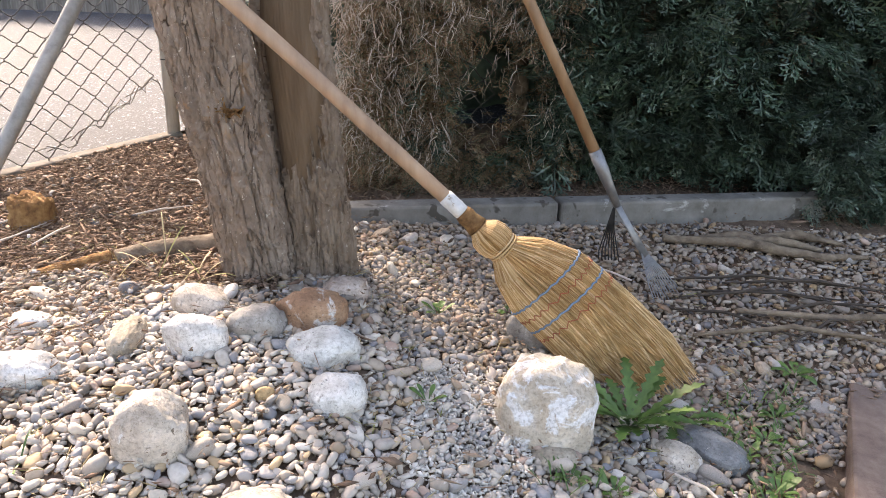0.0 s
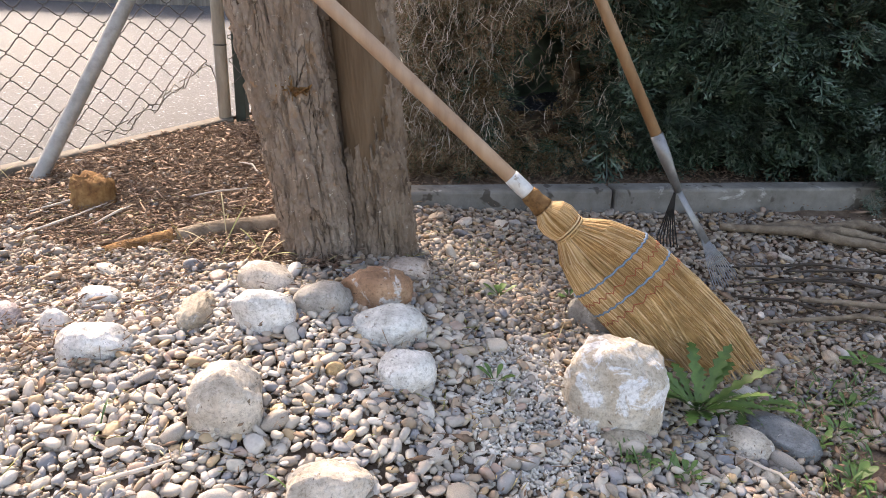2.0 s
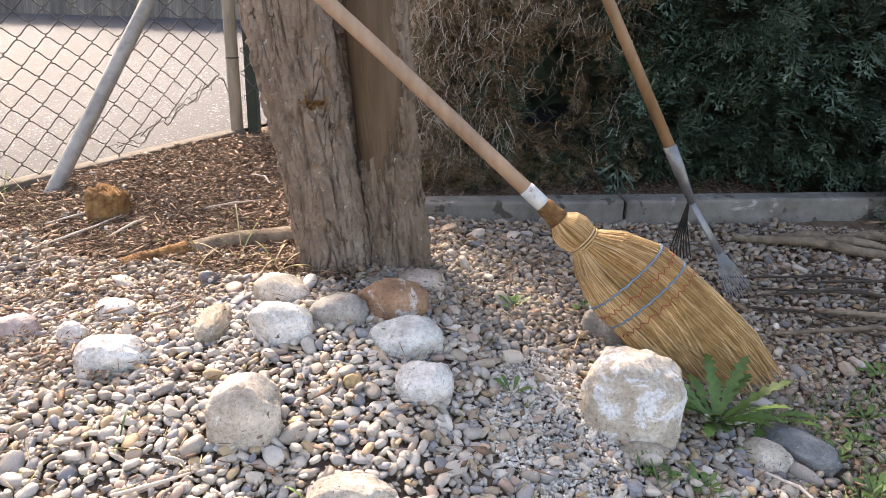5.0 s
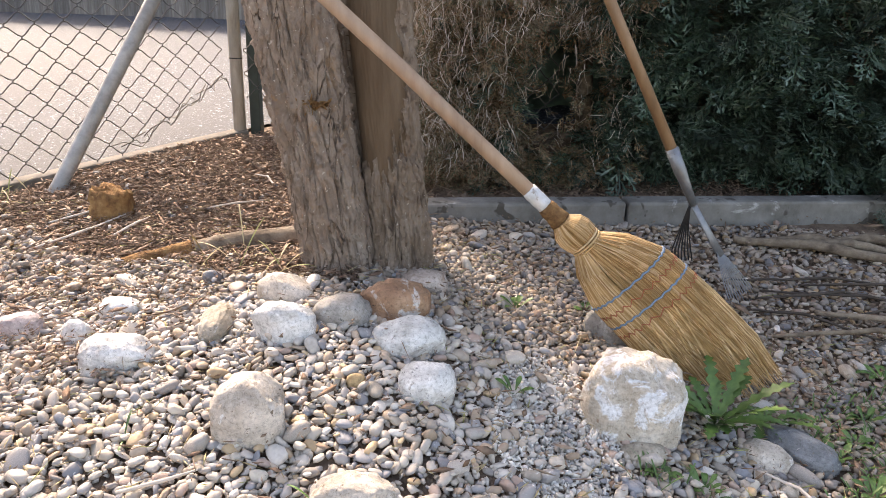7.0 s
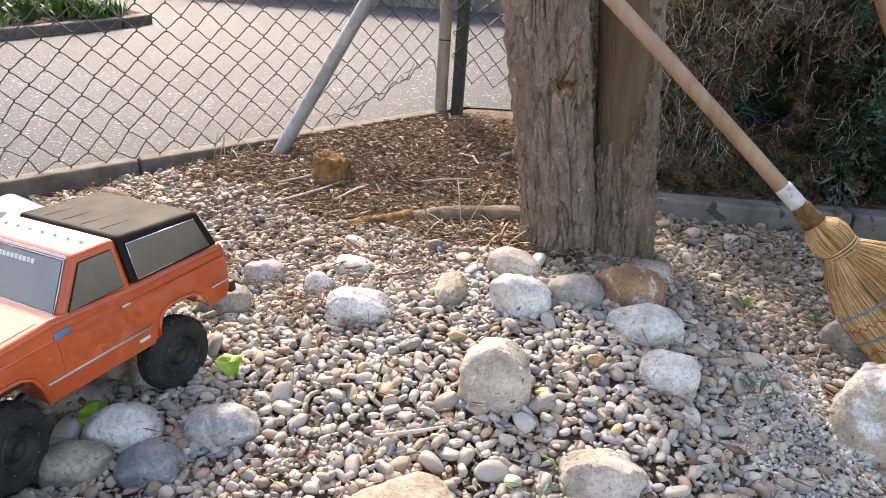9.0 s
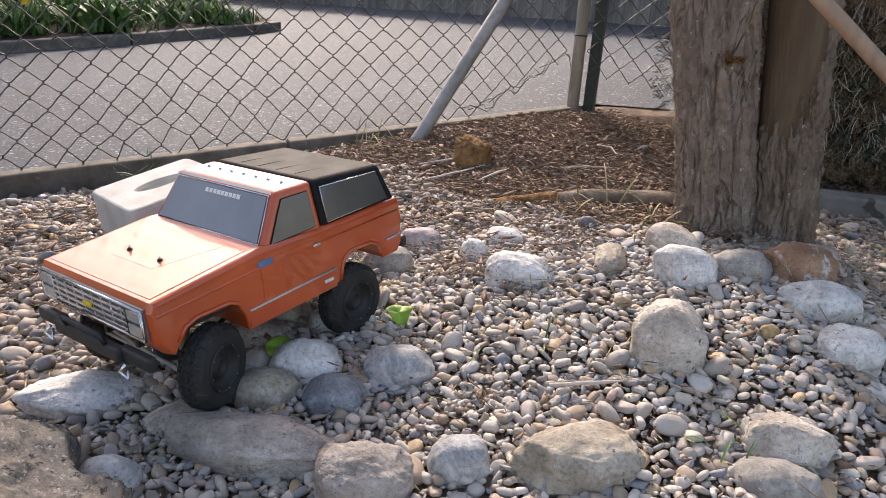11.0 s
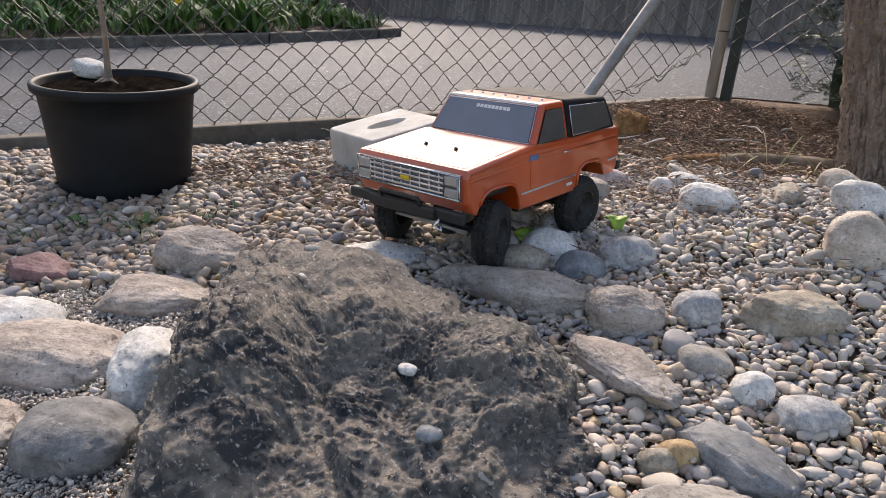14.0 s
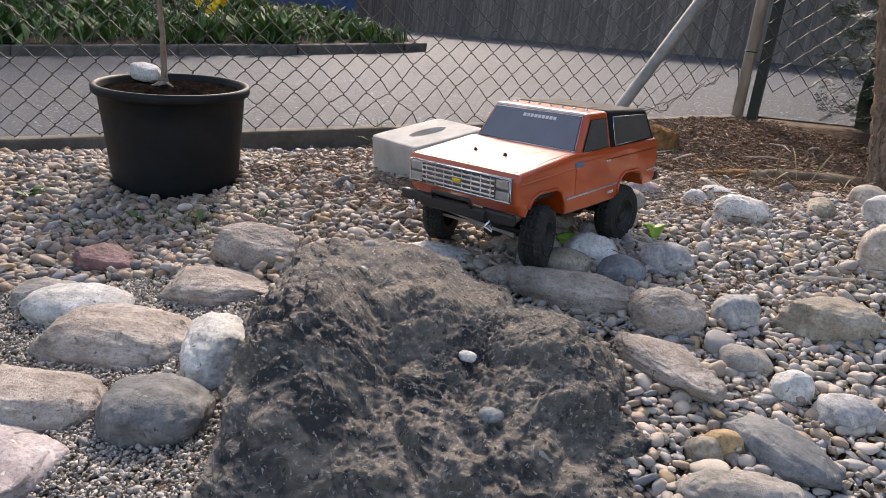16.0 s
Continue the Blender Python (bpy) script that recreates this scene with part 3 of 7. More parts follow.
# road beyond the fence
ra, rc = np.meshgrid(np.linspace(-14, 5, 40), np.linspace(0.045, 16, 40), indexing="ij")
rx, ry = FX + DX * ra + PX * rc, FY + DY * ra + PY * rc
ridx = np.arange(1600).reshape(40, 40)
rq = np.stack([ridx[:-1, :-1], ridx[1:, :-1], ridx[1:, 1:], ridx[:-1, 1:]], -1).reshape(-1, 4)
ex, ey = np.meshgrid(np.arange(-1.10, 0.1, 0.02), np.arange(2.56, 5.6, 0.04), indexing="ij")
eidx = np.arange(ex.size).reshape(ex.shape) + rx.size
eq = np.stack([eidx[:-1, :-1], eidx[1:, :-1], eidx[1:, 1:], eidx[:-1, 1:]], -1)[across(ex, ey)[:-1, :-1] < 0.06].reshape(-1, 4)
r_v = np.concatenate([np.stack([rx, ry, road_z(rx, ry)], -1).reshape(-1, 3), np.stack([ex, ey, road_z(ex, ey) - 0.001], -1).reshape(-1, 3)])
thing("road", mesh_np("road", r_v, np.concatenate([rq[:, ::-1], eq]), M_ASPHALT), None,
      "worn grey asphalt yard, gritty, with pale specks painted for sun glints", "road", "structure")

# edging under the fence: cast lengths end to end
edging = group("fence_edging", "low weathered concrete edging under the chain-link fence", "kerb", kind="structure")
for k in range(5):
    s0, s1 = -5.0 + k * 1.0 + 0.004, -4.0 + k * 1.0 - 0.004
    if k == 4:
        s1 = 0.03
    bm = bmesh.new()
    a, b = fence_at(s0, 0), fence_at(s1, 0)
    n = Vector((PX, PY, 0)).normalized()
    for p, q in ((a, b),):
        vs = [p - n * 0.03, p + n * 0.03, q + n * 0.03, q - n * 0.03]
        top = [bm.verts.new(v) for v in vs]
        low = [bm.verts.new(v - Vector((0, 0, 0.22))) for v in vs]
        bm.faces.new(top[::-1])
        bm.faces.new(low)
        for e in range(4):
            bm.faces.new((top[e], top[(e + 1) % 4], low[(e + 1) % 4], low[e]))
    bmesh.ops.recalc_face_normals(bm, faces=bm.faces)
    bmesh.ops.bevel(bm, geom=list(bm.edges), offset=0.007, segments=2, affect="EDGES", profile=0.5)
    part("edging_stone", bm, M_EDGING, edging, smooth=False)

# low kerb in front of the hedge
KX, KY, KDX, KDY = 0.17, 2.05, 0.962, 0.272
kerb = group("garden_kerb", "low grey concrete kerb in front of the hedge", "kerb", kind="structure")
for s0, s1 in ((-0.64, -0.035), (-0.028, 0.96)):
    bm = bmesh.new()
    m = Matrix.Translation((KX, KY, 0)) @ Matrix.Rotation(math.atan2(KDY, KDX), 4, "Z")
    block(bm, (s0 + s1) / 2, 0.035, 0.06, s1 - s0, 0.07, 0.21, 0.008, m)
    part("kerb_stone", bm, M_KERB, kerb, smooth=False)

# ---- gravel ----
rng = np.random.default_rng(7)


def rough_ball(sub, seed, amount=0.16, square=0.85):
    """A worn pebble of about unit size."""
    v = ICO[sub][0].copy()
    v = np.sign(v) * np.abs(v) ** square
    out = []
    for p in v:
        q = Vector(p) * 0.8 + Vector((seed * 7.3, seed * 3.1, seed))
        out.append(p * (1 + amount * noise.noise(q) + 0.4 * amount * noise.noise(q * 2.3)))
    return np.array(out)


PEB_FAR = [rough_ball(1, k, 0.28, 0.78) for k in range(20)]
PEB_NEAR = [rough_ball(2, k, 0.22 + 0.016 * (k % 12), 0.70 + 0.02 * (k % 8)) for k in range(36)]

FIXED = []   # (x, y, radius) of larger things that keep the gravel off


def turn_matrices(yaw, tilt_x, tilt_y):
    cz, sz, cx, sx, cy, sy = np.cos(yaw), np.sin(yaw), np.cos(tilt_x), np.sin(tilt_x), np.cos(tilt_y), np.sin(tilt_y)
    one, nil = np.ones_like(yaw), np.zeros_like(yaw)
    rz = np.stack([np.stack([cz, -sz, nil], -1), np.stack([sz, cz, nil], -1), np.stack([nil, nil, one], -1)], -2)
    rxm = np.stack([np.stack([one, nil, nil], -1), np.stack([nil, cx, -sx], -1), np.stack([nil, sx, cx], -1)], -2)
    rym = np.stack([np.stack([cy, nil, sy], -1), np.stack([nil, one, nil], -1), np.stack([-sy, nil, cy], -1)], -2)
    return rz @ rxm @ rym


def scattered(name, shapes, faces, places, sizes, yaw, tilt_x, tilt_y, material, smooth=True):
    """Many small bodies in one mesh."""
    turn = turn_matrices(yaw, tilt_x, tilt_y)
    allv, allf, base = [], [], 0
    pick = rng.integers(0, len(shapes), len(places))
    for k, sh in enumerate(shapes):
        w = np.flatnonzero(pick == k)
        if not len(w):
            continue
        v = np.einsum("nij,nvj->nvi", turn[w], sh[None] * sizes[w][:, None, :]) + places[w][:, None, :]
        f = faces[None] + (base + np.arange(len(w)) * len(sh))[:, None, None]
        allv.append(v.reshape(-1, 3))
        allf.append(f.reshape(-1, faces.shape[1]))
        base += len(w) * len(sh)
    return mesh_np(name, np.concatenate(allv), np.concatenate(allf), material, smooth)


def darts(count, x0, x1, y0, y1, size_of, allowed, keep=0.86):
    """Places and radii that do not crowd each other."""
    cell, grid, out = 0.03, {}, []
    xs, ys = rng.uniform(x0, x1, count), rng.uniform(y0, y1, count)
    rs = size_of(count)
    ok = allowed(xs, ys)
    for x, y, r, good in zip(xs, ys, rs, ok):
        if not good:
            continue
        i, j = int(x // cell), int(y // cell)
        free = True
        for a in range(i - 2, i + 3):
            for b in range(j - 2, j + 3):
                for (px, py, pr) in grid.get((a, b), ()):
                    if (px - x) ** 2 + (py - y) ** 2 < (keep * (pr + r) * 0.86) ** 2:
                        free = False
                        break
                if not free:
                    break
            if not free:
                break
        if free:
            grid.setdefault((i, j), []).append((x, y, r))
            out.append((x, y, r))
    return np.array(out)


def wobble(x, y, f=6.0):
    return 0.5 * np.sin(f * x + 1.3) * np.cos(f * 0.8 * y + 0.4) + 0.5 * np.sin(f * 1.7 * y - f * x)


def in_mulch(x, y):
    """How far a place lies inside the mulched corner by the tree."""
    d = (y - 1.33) + 0.30 * (x + 0.62) + 0.05 * wobble(x, y, 9)
    return (d > 0) & (x < -0.45) & (y > 1.28)


def in_grit(x, y):
    return ((x + 1.24) / 0.48) ** 2 + ((y + 0.15) / 0.40) ** 2 + 0.15 * wobble(x, y, 12) < 1


def in_white_grit(x, y):
    return ((x + 0.06) / 0.10) ** 2 + ((y - 1.03) / 0.16) ** 2 + 0.25 * wobble(x, y, 14) < 1


def on_garden(x, y):
    return (across(x, y) < -0.05) & (y < 2.62) & ((x < -0.45) | ((x - KX) * -KDY + (y - KY) * KDX < -0.012))


def gravel_allowed(x, y):
    ok = on_garden(x, y)
    thin = rng.random(len(x))
    edge = np.minimum(np.minimum(x + 2.85, 1.55 - x) / 0.6, (y + 0.62) / 0.45) + 0.35 * wobble(x, y, 5)
    ok &= thin < edge
    ok &= ~(in_mulch(x, y) & (thin > 0.06))
    ok &= ~(in_grit(x, y) & (thin > 0.012))
    ok &= ~(in_white_grit(x, y) & (thin > 0.30))
    bare = (x > 0.42 + 0.04 * wobble(x, y, 8)) & (y < 1.16)
    ok &= ~(bare & (thin > 0.12))
    shade = (x > 0.1) & (y > 1.35)
    ok &= ~(shade & (thin > 0.55))
    for fx, fy, fr in FIXED:
        ok &= (x - fx) ** 2 + (y - fy) ** 2 > (fr * 0.80) ** 2
    return ok


def build_gravel():
    def sizes_of(n):
        big, mid = rng.uniform(0.0155, 0.024, 460), rng.uniform(0.0098, 0.0145, 5200)
        rest = np.clip(np.exp(rng.normal(np.log(0.0069), 0.28, n - len(big) - len(mid))), 0.0042, 0.0100)
        return np.sort(np.concatenate([big, mid, rest]))[::-1]
    d = darts(230000, -2.85, 1.55, -0.65, 2.15, sizes_of, gravel_allowed, 0.73)
    # coarser towards the pot and the fence
    coarse = d[:, 0] < -1.18 + 0.10 * wobble(d[:, 0], d[:, 1], 6)
    d = d[~coarse | (d[:, 2] > 0.0098) | (rng.random(len(d)) < 0.52)]
    coarse = d[:, 0] < -1.18 + 0.10 * wobble(d[:, 0], d[:, 1], 6)
    d[coarse, 2] = np.minimum(d[coarse, 2] * 1.42, np.maximum(d[coarse, 2], 0.0150))
    x, y, a = d.T
    n = len(d)
    sizes = np.stack([a * rng.uniform(1.0, 1.38, n), a * rng.uniform(0.58, 0.95, n), a * rng.uniform(0.28, 0.66, n)], -1)
    z = gz(x, y) + 0.55 * sizes[:, 2] + 0.007 * np.array([noise.noise(Vector((p * 9, q * 9, 3))) for p, q in zip(x, y)]) + 0.004
    places = np.stack([x, y, z], -1)
    yaw = rng.uniform(0, 2 * np.pi, n)
    tx, ty = rng.normal(0, 0.44, n), rng.normal(0, 0.44, n)
    large = np.flatnonzero(a > 0.0155)
    pebble_meshes = [mesh_np("pebble", sh, ICO[3][1], M_PEBBLE) for sh in (rough_ball(3, 60 + k, 0.2) for k in range(10))]
    for k in large:
        o = new("pebble", pebble_meshes[k % 10])
        o.matrix_world = Matrix.LocRotScale(Vector(places[k]), Euler((tx[k], ty[k], yaw[k])), Vector(sizes[k]))
        tagged(o, "larger rounded river pebble bedded in the gravel", "pebble", "larger pebbles in the gravel")
    small = a <= 0.0155
    close = small & (y < 1.22) & (x > -1.15) & (x < 0.30)
    far = small & ~close
    for sel, shapes, sub, mat in ((close & (a > 0.0080), PEB_NEAR, 2, M_GRAVEL), (close & (a <= 0.0080), PEB_FAR, 1, M_GRAVEL), (far, PEB_FAR, 1, M_GRAVEL_BROWN)):
        me = scattered("gravel", shapes, ICO[sub][1], places[sel], sizes[sel], yaw[sel], tx[sel], ty[sel], mat)
        tagged(new("gravel", me), "rounded river pebbles in greys, beiges and whites, loosely heaped", "gravel", kind="stuff")
    # loose ones lying on top
    k = rng.choice(n, 1400, replace=False)
    off = rng.normal(0, 0.012, (1400, 2))
    px, py = x[k] + off[:, 0], y[k] + off[:, 1]
    good = gravel_allowed(px, py)
    px, py, k = px[good], py[good], k[good]
    s = sizes[k] * rng.uniform(0.55, 0.95, (len(k), 1))
    me = scattered("loose_gravel", PEB_NEAR, ICO[2][1], np.stack([px, py, gz(px, py) + 0.014 + s[:, 2] * 0.6], -1), s, rng.uniform(0, 6.3, len(k)),
                   rng.normal(0, 0.3, len(k)), rng.normal(0, 0.3, len(k)), M_GRAVEL)
    tagged(new("loose_gravel", me), "small rounded pebbles lying loose on the gravel", "gravel", kind="stuff")


def build_fines():
    count = 52000
    x, y = rng.uniform(-2.2, 0.7, count), rng.uniform(-0.2, 1.6, count)
    ok = gravel_allowed(x, y) & ~in_grit(x, y)
    x, y = x[ok], y[ok]
    n = len(x)
    a = np.clip(np.exp(rng.normal(np.log(0.0050), 0.25, n)), 0.003, 0.008)
    sizes = np.stack([a * 1.2, a * 0.9, a * 0.6], -1)
    pl = np.stack([x, y, gz(x, y) + rng.uniform(0.001, 0.008, n)], -1)
    me = scattered("fine_gravel", CHIP, OCT_F, pl, sizes, rng.uniform(0, 6.3, n), rng.normal(0, 0.4, n), rng.normal(0, 0.4, n), M_FINES)
    tagged(new("fine_gravel", me), "fine beige and grey gravel between the larger pebbles", "gravel", kind="stuff")


OCT_V = np.array([(1, 0, 0), (-1, 0, 0), (0, 1, 0), (0, -1, 0), (0, 0, 1), (0, 0, -1)], float)
OCT_F = np.array([(0, 2, 4), (2, 1, 4), (1, 3, 4), (3, 0, 4), (2, 0, 5), (1, 2, 5), (3, 1, 5), (0, 3, 5)])
CHIP = [OCT_V * np.random.default_rng(k).uniform(0.65, 1.3, (6, 1)) + np.random.default_rng(90 + k).normal(0, 0.22, (6, 3)) for k in range(8)]


def build_grit():
    for name, where, mat, box, count, label, kk in (
            ("grit", in_grit, M_GRIT, (-1.9, -0.7, -0.62, 0.32), 125000, "fine angular grey grit between the larger stones", 0.0027),
            ("white_grit", in_white_grit, M_WHITE_GRIT, (-0.2, 0.08, 0.8, 1.25), 8000, "crushed white marble chips spilled on the gravel", 0.0036)):
        x, y = rng.uniform(box[0], box[1], count), rng.uniform(box[2], box[3], count)
        ok = where(x, y)
        x, y = x[ok], y[ok]
        n = len(x)
        a = np.clip(np.exp(rng.normal(np.log(kk), 0.35, n)), 0.002, 0.010)
        sizes = np.stack([a * 1.15, a * 0.85, a * 0.65], -1)
        pl = np.stack([x, y, gz(x, y) + rng.uniform(0.0, 0.009, n)], -1)
        me = scattered(name, CHIP, OCT_F, pl, sizes, rng.uniform(0, 6.3, n), rng.normal(0, 0.6, n), rng.normal(0, 0.6, n), mat, False)
        tagged(new(name, me), label, "grit", kind="stuff")


def build_mulch():
    n = 150000
    x, y = rng.uniform(-1.95, 1.4, n), rng.uniform(0.6, 2.6, n)
    ok = in_mulch(x, y) & on_garden(x, y)
    # strewn bits outside the corner
    strewn = on_garden(x, y) & (rng.random(n) < np.where(((x < -1.15) & (y > 0.15)) | ((x < -0.70) & (y > 0.95)), 0.22, np.where((x > 0.05) & (y > 1.3), 0.07, 0.05)))
    hedge_foot = (x > -0.5) & (rng.random(n) < 0.4) & ((x - KX) * -KDY + (y - KY) * KDX > 0.08)
    ok = ok | strewn | hedge_foot
    x, y = x[ok], y[ok]
    n = len(x)
    inside = in_mulch(x, y)
    ln = np.clip(np.exp(rng.normal(np.log(0.0058), 0.60, n)), 0.002, 0.034) * np.where(inside, 1.0, 0.8)
    needle = rng.random(n) < 0.22
    ln = np.where(needle, ln * 2.0, ln)
    sizes = np.stack([ln, np.where(needle, 0.0009, np.clip(ln * rng.uniform(0.15, 0.6, n), 0.0010, 0.007)), rng.uniform(0.0007, 0.002, n)], -1)
    pl = np.stack([x, y, gz(x, y) + rng.uniform(0.004, 0.020, n) + np.where(in_mulch(x, y) | ((x - KX) * -KDY + (y - KY) * KDX > 0.08), 0.0, 0.012)], -1)
    shapes = [OCT_V * (1, 1, 1) + np.random.default_rng(200 + k).normal(0, 0.22, (6, 3)) for k in range(8)]
    f = OCT_F
    me = scattered("mulch", shapes, f, pl, sizes, rng.uniform(0, 6.3, n), rng.normal(0, 0.25, n), rng.normal(0, 0.25, n), M_MULCH, False)
    tagged(new("mulch", me), "brown bark mulch, dry needles and twig bits", "mulch", kind="stuff")


# ---- stones ----
LABELS = {
    "white": "whitish weathered stone lying in the gravel", "cream": "cream-coloured pitted stone set in the gravel", "tan": "smooth tan-grey stone in the gravel",
    "tanb": "rough tan sandstone lying on the ground", "grey": "mottled grey stone in the gravel", "pale": "pale grey smooth stone with dark flecks",
    "marble": "grey and white marbled stone", "blue": "bluish grey speckled round stone", "slate": "blue-grey stone with white streaks",
    "dark": "dark grey flecked round stone in fine grit", "brown": "reddish brown rock with a white patch", "pink": "pinkish beige stone in the gravel",
    "mauve": "mauve and white veined stone", "red": "dull red angular stone", "ochre": "small ochre yellow pebble", "streak": "cream rock streaked with white, beside the weeds"}


def stone(name, look_of, x, y, a, b, c, yaw=0.0, sub=0, angular=0.0, tilt=(0.0, 0.0), seed=None, lift=0.0, roll=0.0, boxy=0.82):
    """One larger stone: half axes a, b, c; angular flattens it into facets."""
    sub = sub or (5 if max(a, c) > 0.05 else 4)
    sd_ = seed if seed is not None else (x * 13.7 + y * 7.1)
    v = ICO[sub][0].copy()
    v = np.sign(v) * np.abs(v) ** (boxy - 0.1 * angular)
    r0 = random.Random(int(sd_ * 1000))
    planes = []
    for _ in range(int(5 + 9 * angular)):
        d = Vector((r0.gauss(0, 1), r0.gauss(0, 1), r0.gauss(0, 1))).normalized()
        planes.append((np.array(d), r0.uniform(0.80 - 0.12 * angular, 0.97)))
    for d, h in planes:
        over = v @ d - h
        v = v - np.maximum(over, 0)[:, None] * d[None] * (0.75 + 0.2 * angular)
    out = []
    for p in v:
        q = Vector(p) * 1.1 + Vector((sd_ * 3.3, sd_, sd_ * 1.7))
        out.append(p * (1 + 0.10 * noise.noise(q) + 0.05 * noise.noise(q * 2.7) + (0.034 + 0.022 * angular) * noise.fractal(q * 5, 0.65, 2.1, 5) + 0.010 * noise.fractal(q * 19, 0.5, 2.1, 3)))
    v = np.array(out) * (a * 1.10, b * 1.10, c * 1.12)
    me = mesh_np(name, v, ICO[sub][1], STONE_MATS[look_of])
    ob = tagged(new(name, me), LABELS[look_of], "stone")
    ob.matrix_world = pose(x, y, float(gz(x, y)) + 0.30 * c + lift, tilt[0], tilt[1], yaw) @ pose(0, 0, 0, 0, roll, 0)
    FIXED.append((x, y, min(a, b) * 0.95))
    if a > 1.4 * b:
        for sg in (-0.55, 0.55):
            FIXED.append((x + sg * a * math.cos(radians(yaw)), y + sg * a * math.sin(radians(yaw)), b * 0.85))
    return ob


stone("white_rock", "white", -0.520, 1.091, 0.048, 0.035, 0.041, 8, angular=0.6)
stone("speckled_rock", "grey", -0.434, 1.156, 0.047, 0.034, 0.032, 8, angular=0.6)
stone("brown_rock", "brown", -0.352, 1.208, 0.057, 0.041, 0.045, 8, angular=0.6)
stone("pinkish_rock", "pink", -0.323, 1.352, 0.045, 0.032, 0.024, 8)
stone("oval_stone", "pale", -0.310, 1.115, 0.055, 0.040, 0.032, 8)
stone("white_stone", "white", -0.264, 1.011, 0.041, 0.030, 0.036, 8)
stone("cream_boulder", "cream", -0.495, 0.881, 0.049, 0.037, 0.058, 8, angular=0.1, boxy=0.74)
stone("cream_stone", "cream", -0.562, 1.220, 0.044, 0.032, 0.035, 8)
stone("egg_stone", "tan", -0.645, 1.110, 0.052, 0.025, 0.026, -80)
stone("flat_stone", "white", -0.780, 1.016, 0.053, 0.038, 0.036, 8)
stone("rough_stone", "white", -0.896, 1.096, 0.027, 0.019, 0.027, 8, angular=0.6)
stone("oval_stone", "white", -0.879, 1.191, 0.039, 0.028, 0.022, 8)
stone("purple_stone", "mauve", -1.027, 1.118, 0.039, 0.028, 0.030, 8)
stone("half_buried_stone", "cream", -0.321, 0.786, 0.051, 0.037, 0.031, 20, angular=0.6)
stone("yellow_pebble", "ochre", -0.371, 0.992, 0.014, 0.010, 0.014, 8)
stone("streaked_boulder", "streak", 0.060, 1.105, 0.075, 0.060, 0.084, 4, angular=0.15, lift=0.004, boxy=0.70, seed=7.7)
stone("tan_stone", "tan", 0.075, 1.030, 0.034, 0.020, 0.017, 8)
stone("grey_stone", "slate", 0.350, 1.145, 0.060, 0.032, 0.028, -39)
stone("cream_stone", "cream", 0.287, 1.108, 0.037, 0.025, 0.024, -43)
stone("grey_stone", "grey", 0.060, 1.379, 0.059, 0.043, 0.059, 8)
stone("grey_stone", "grey", -1.025, 0.986, 0.043, 0.031, 0.034, 20)
stone("white_stone", "white", -0.949, 0.641, 0.047, 0.034, 0.034, 20)
stone("marbled_stone", "marble", -0.826, 0.690, 0.045, 0.033, 0.033, 20)
stone("blue_stone", "blue", -0.872, 0.599, 0.039, 0.028, 0.031, 20)
stone("pinkish_stone", "pink", -1.076, 0.682, 0.058, 0.033, 0.020, 20)
stone("grey_stone", "grey", -1.156, 0.714, 0.040, 0.029, 0.022, 20)
stone("grey_stone", "tan", -1.082, 0.748, 0.043, 0.031, 0.028, 20)
stone("pale_stone", "pale", -0.984, 0.761, 0.036, 0.026, 0.026, 20)
stone("tan_stone", "tan", -0.967, 0.564, 0.037, 0.027, 0.031, 20)
stone("long_rock", "tanb", -0.895, 0.480, 0.106, 0.042, 0.036, 19, angular=0.9)
stone("cream_rock", "tanb", -0.752, 0.490, 0.052, 0.038, 0.043, 30, angular=0.6)
stone("white_stone", "marble", -0.668, 0.567, 0.033, 0.024, 0.033, 30)
stone("tan_rock", "tan", -0.552, 0.640, 0.076, 0.048, 0.032, 33, angular=0.7)
stone("flat_slab", "white", -1.184, 0.461, 0.077, 0.039, 0.027, 30, angular=0.6)
stone("flat_slab", "cream", -1.018, 0.487, 0.053, 0.026, 0.018, 30, angular=0.6)
stone("grey_stone", "marble", -1.012, 0.571, 0.044, 0.032, 0.020, 30)
stone("brown_stone", "tan", -0.955, 0.579, 0.033, 0.024, 0.027, 30)
stone("pale_stone", "pale", -1.027, 0.362, 0.036, 0.026, 0.028, 30)
stone("grey_stone", "grey", -1.087, 0.609, 0.042, 0.030, 0.015, 30)
stone("pale_stone", "grey", -0.334, 0.799, 0.045, 0.032, 0.020, 30)
stone("grey_stone", "grey", -0.330, 0.722, 0.045, 0.033, 0.023, 30)
stone("red_stone", "red", -1.680, 0.139, 0.055, 0.040, 0.030, 36, angular=1.0)
stone("grey_stone", "grey", -1.607, -0.003, 0.056, 0.040, 0.026, 36)
stone("green_grey_stone", "pale", -1.533, 0.001, 0.074, 0.053, 0.031, 36)
stone("tan_boulder", "tanb", -1.400, -0.019, 0.109, 0.079, 0.036, 36, angular=0.15, lift=-0.006)
stone("tan_rock", "tanb", -1.422, 0.187, 0.092, 0.060, 0.026, 36, angular=0.2, lift=-0.004)
stone("white_oval_stone", "pale", -1.238, 0.034, 0.074, 0.043, 0.045, -42)
stone("dark_round_stone", "dark", -1.185, -0.105, 0.062, 0.056, 0.036, 40)
stone("brown_rock", "tanb", -1.339, -0.195, 0.100, 0.060, 0.030, 36)
stone("pink_slab", "mauve", -1.235, -0.285, 0.090, 0.075, 0.022, -12, angular=0.8)
stone("tan_rock", "tanb", -1.475, 0.313, 0.078, 0.052, 0.046, 36, angular=0.25)
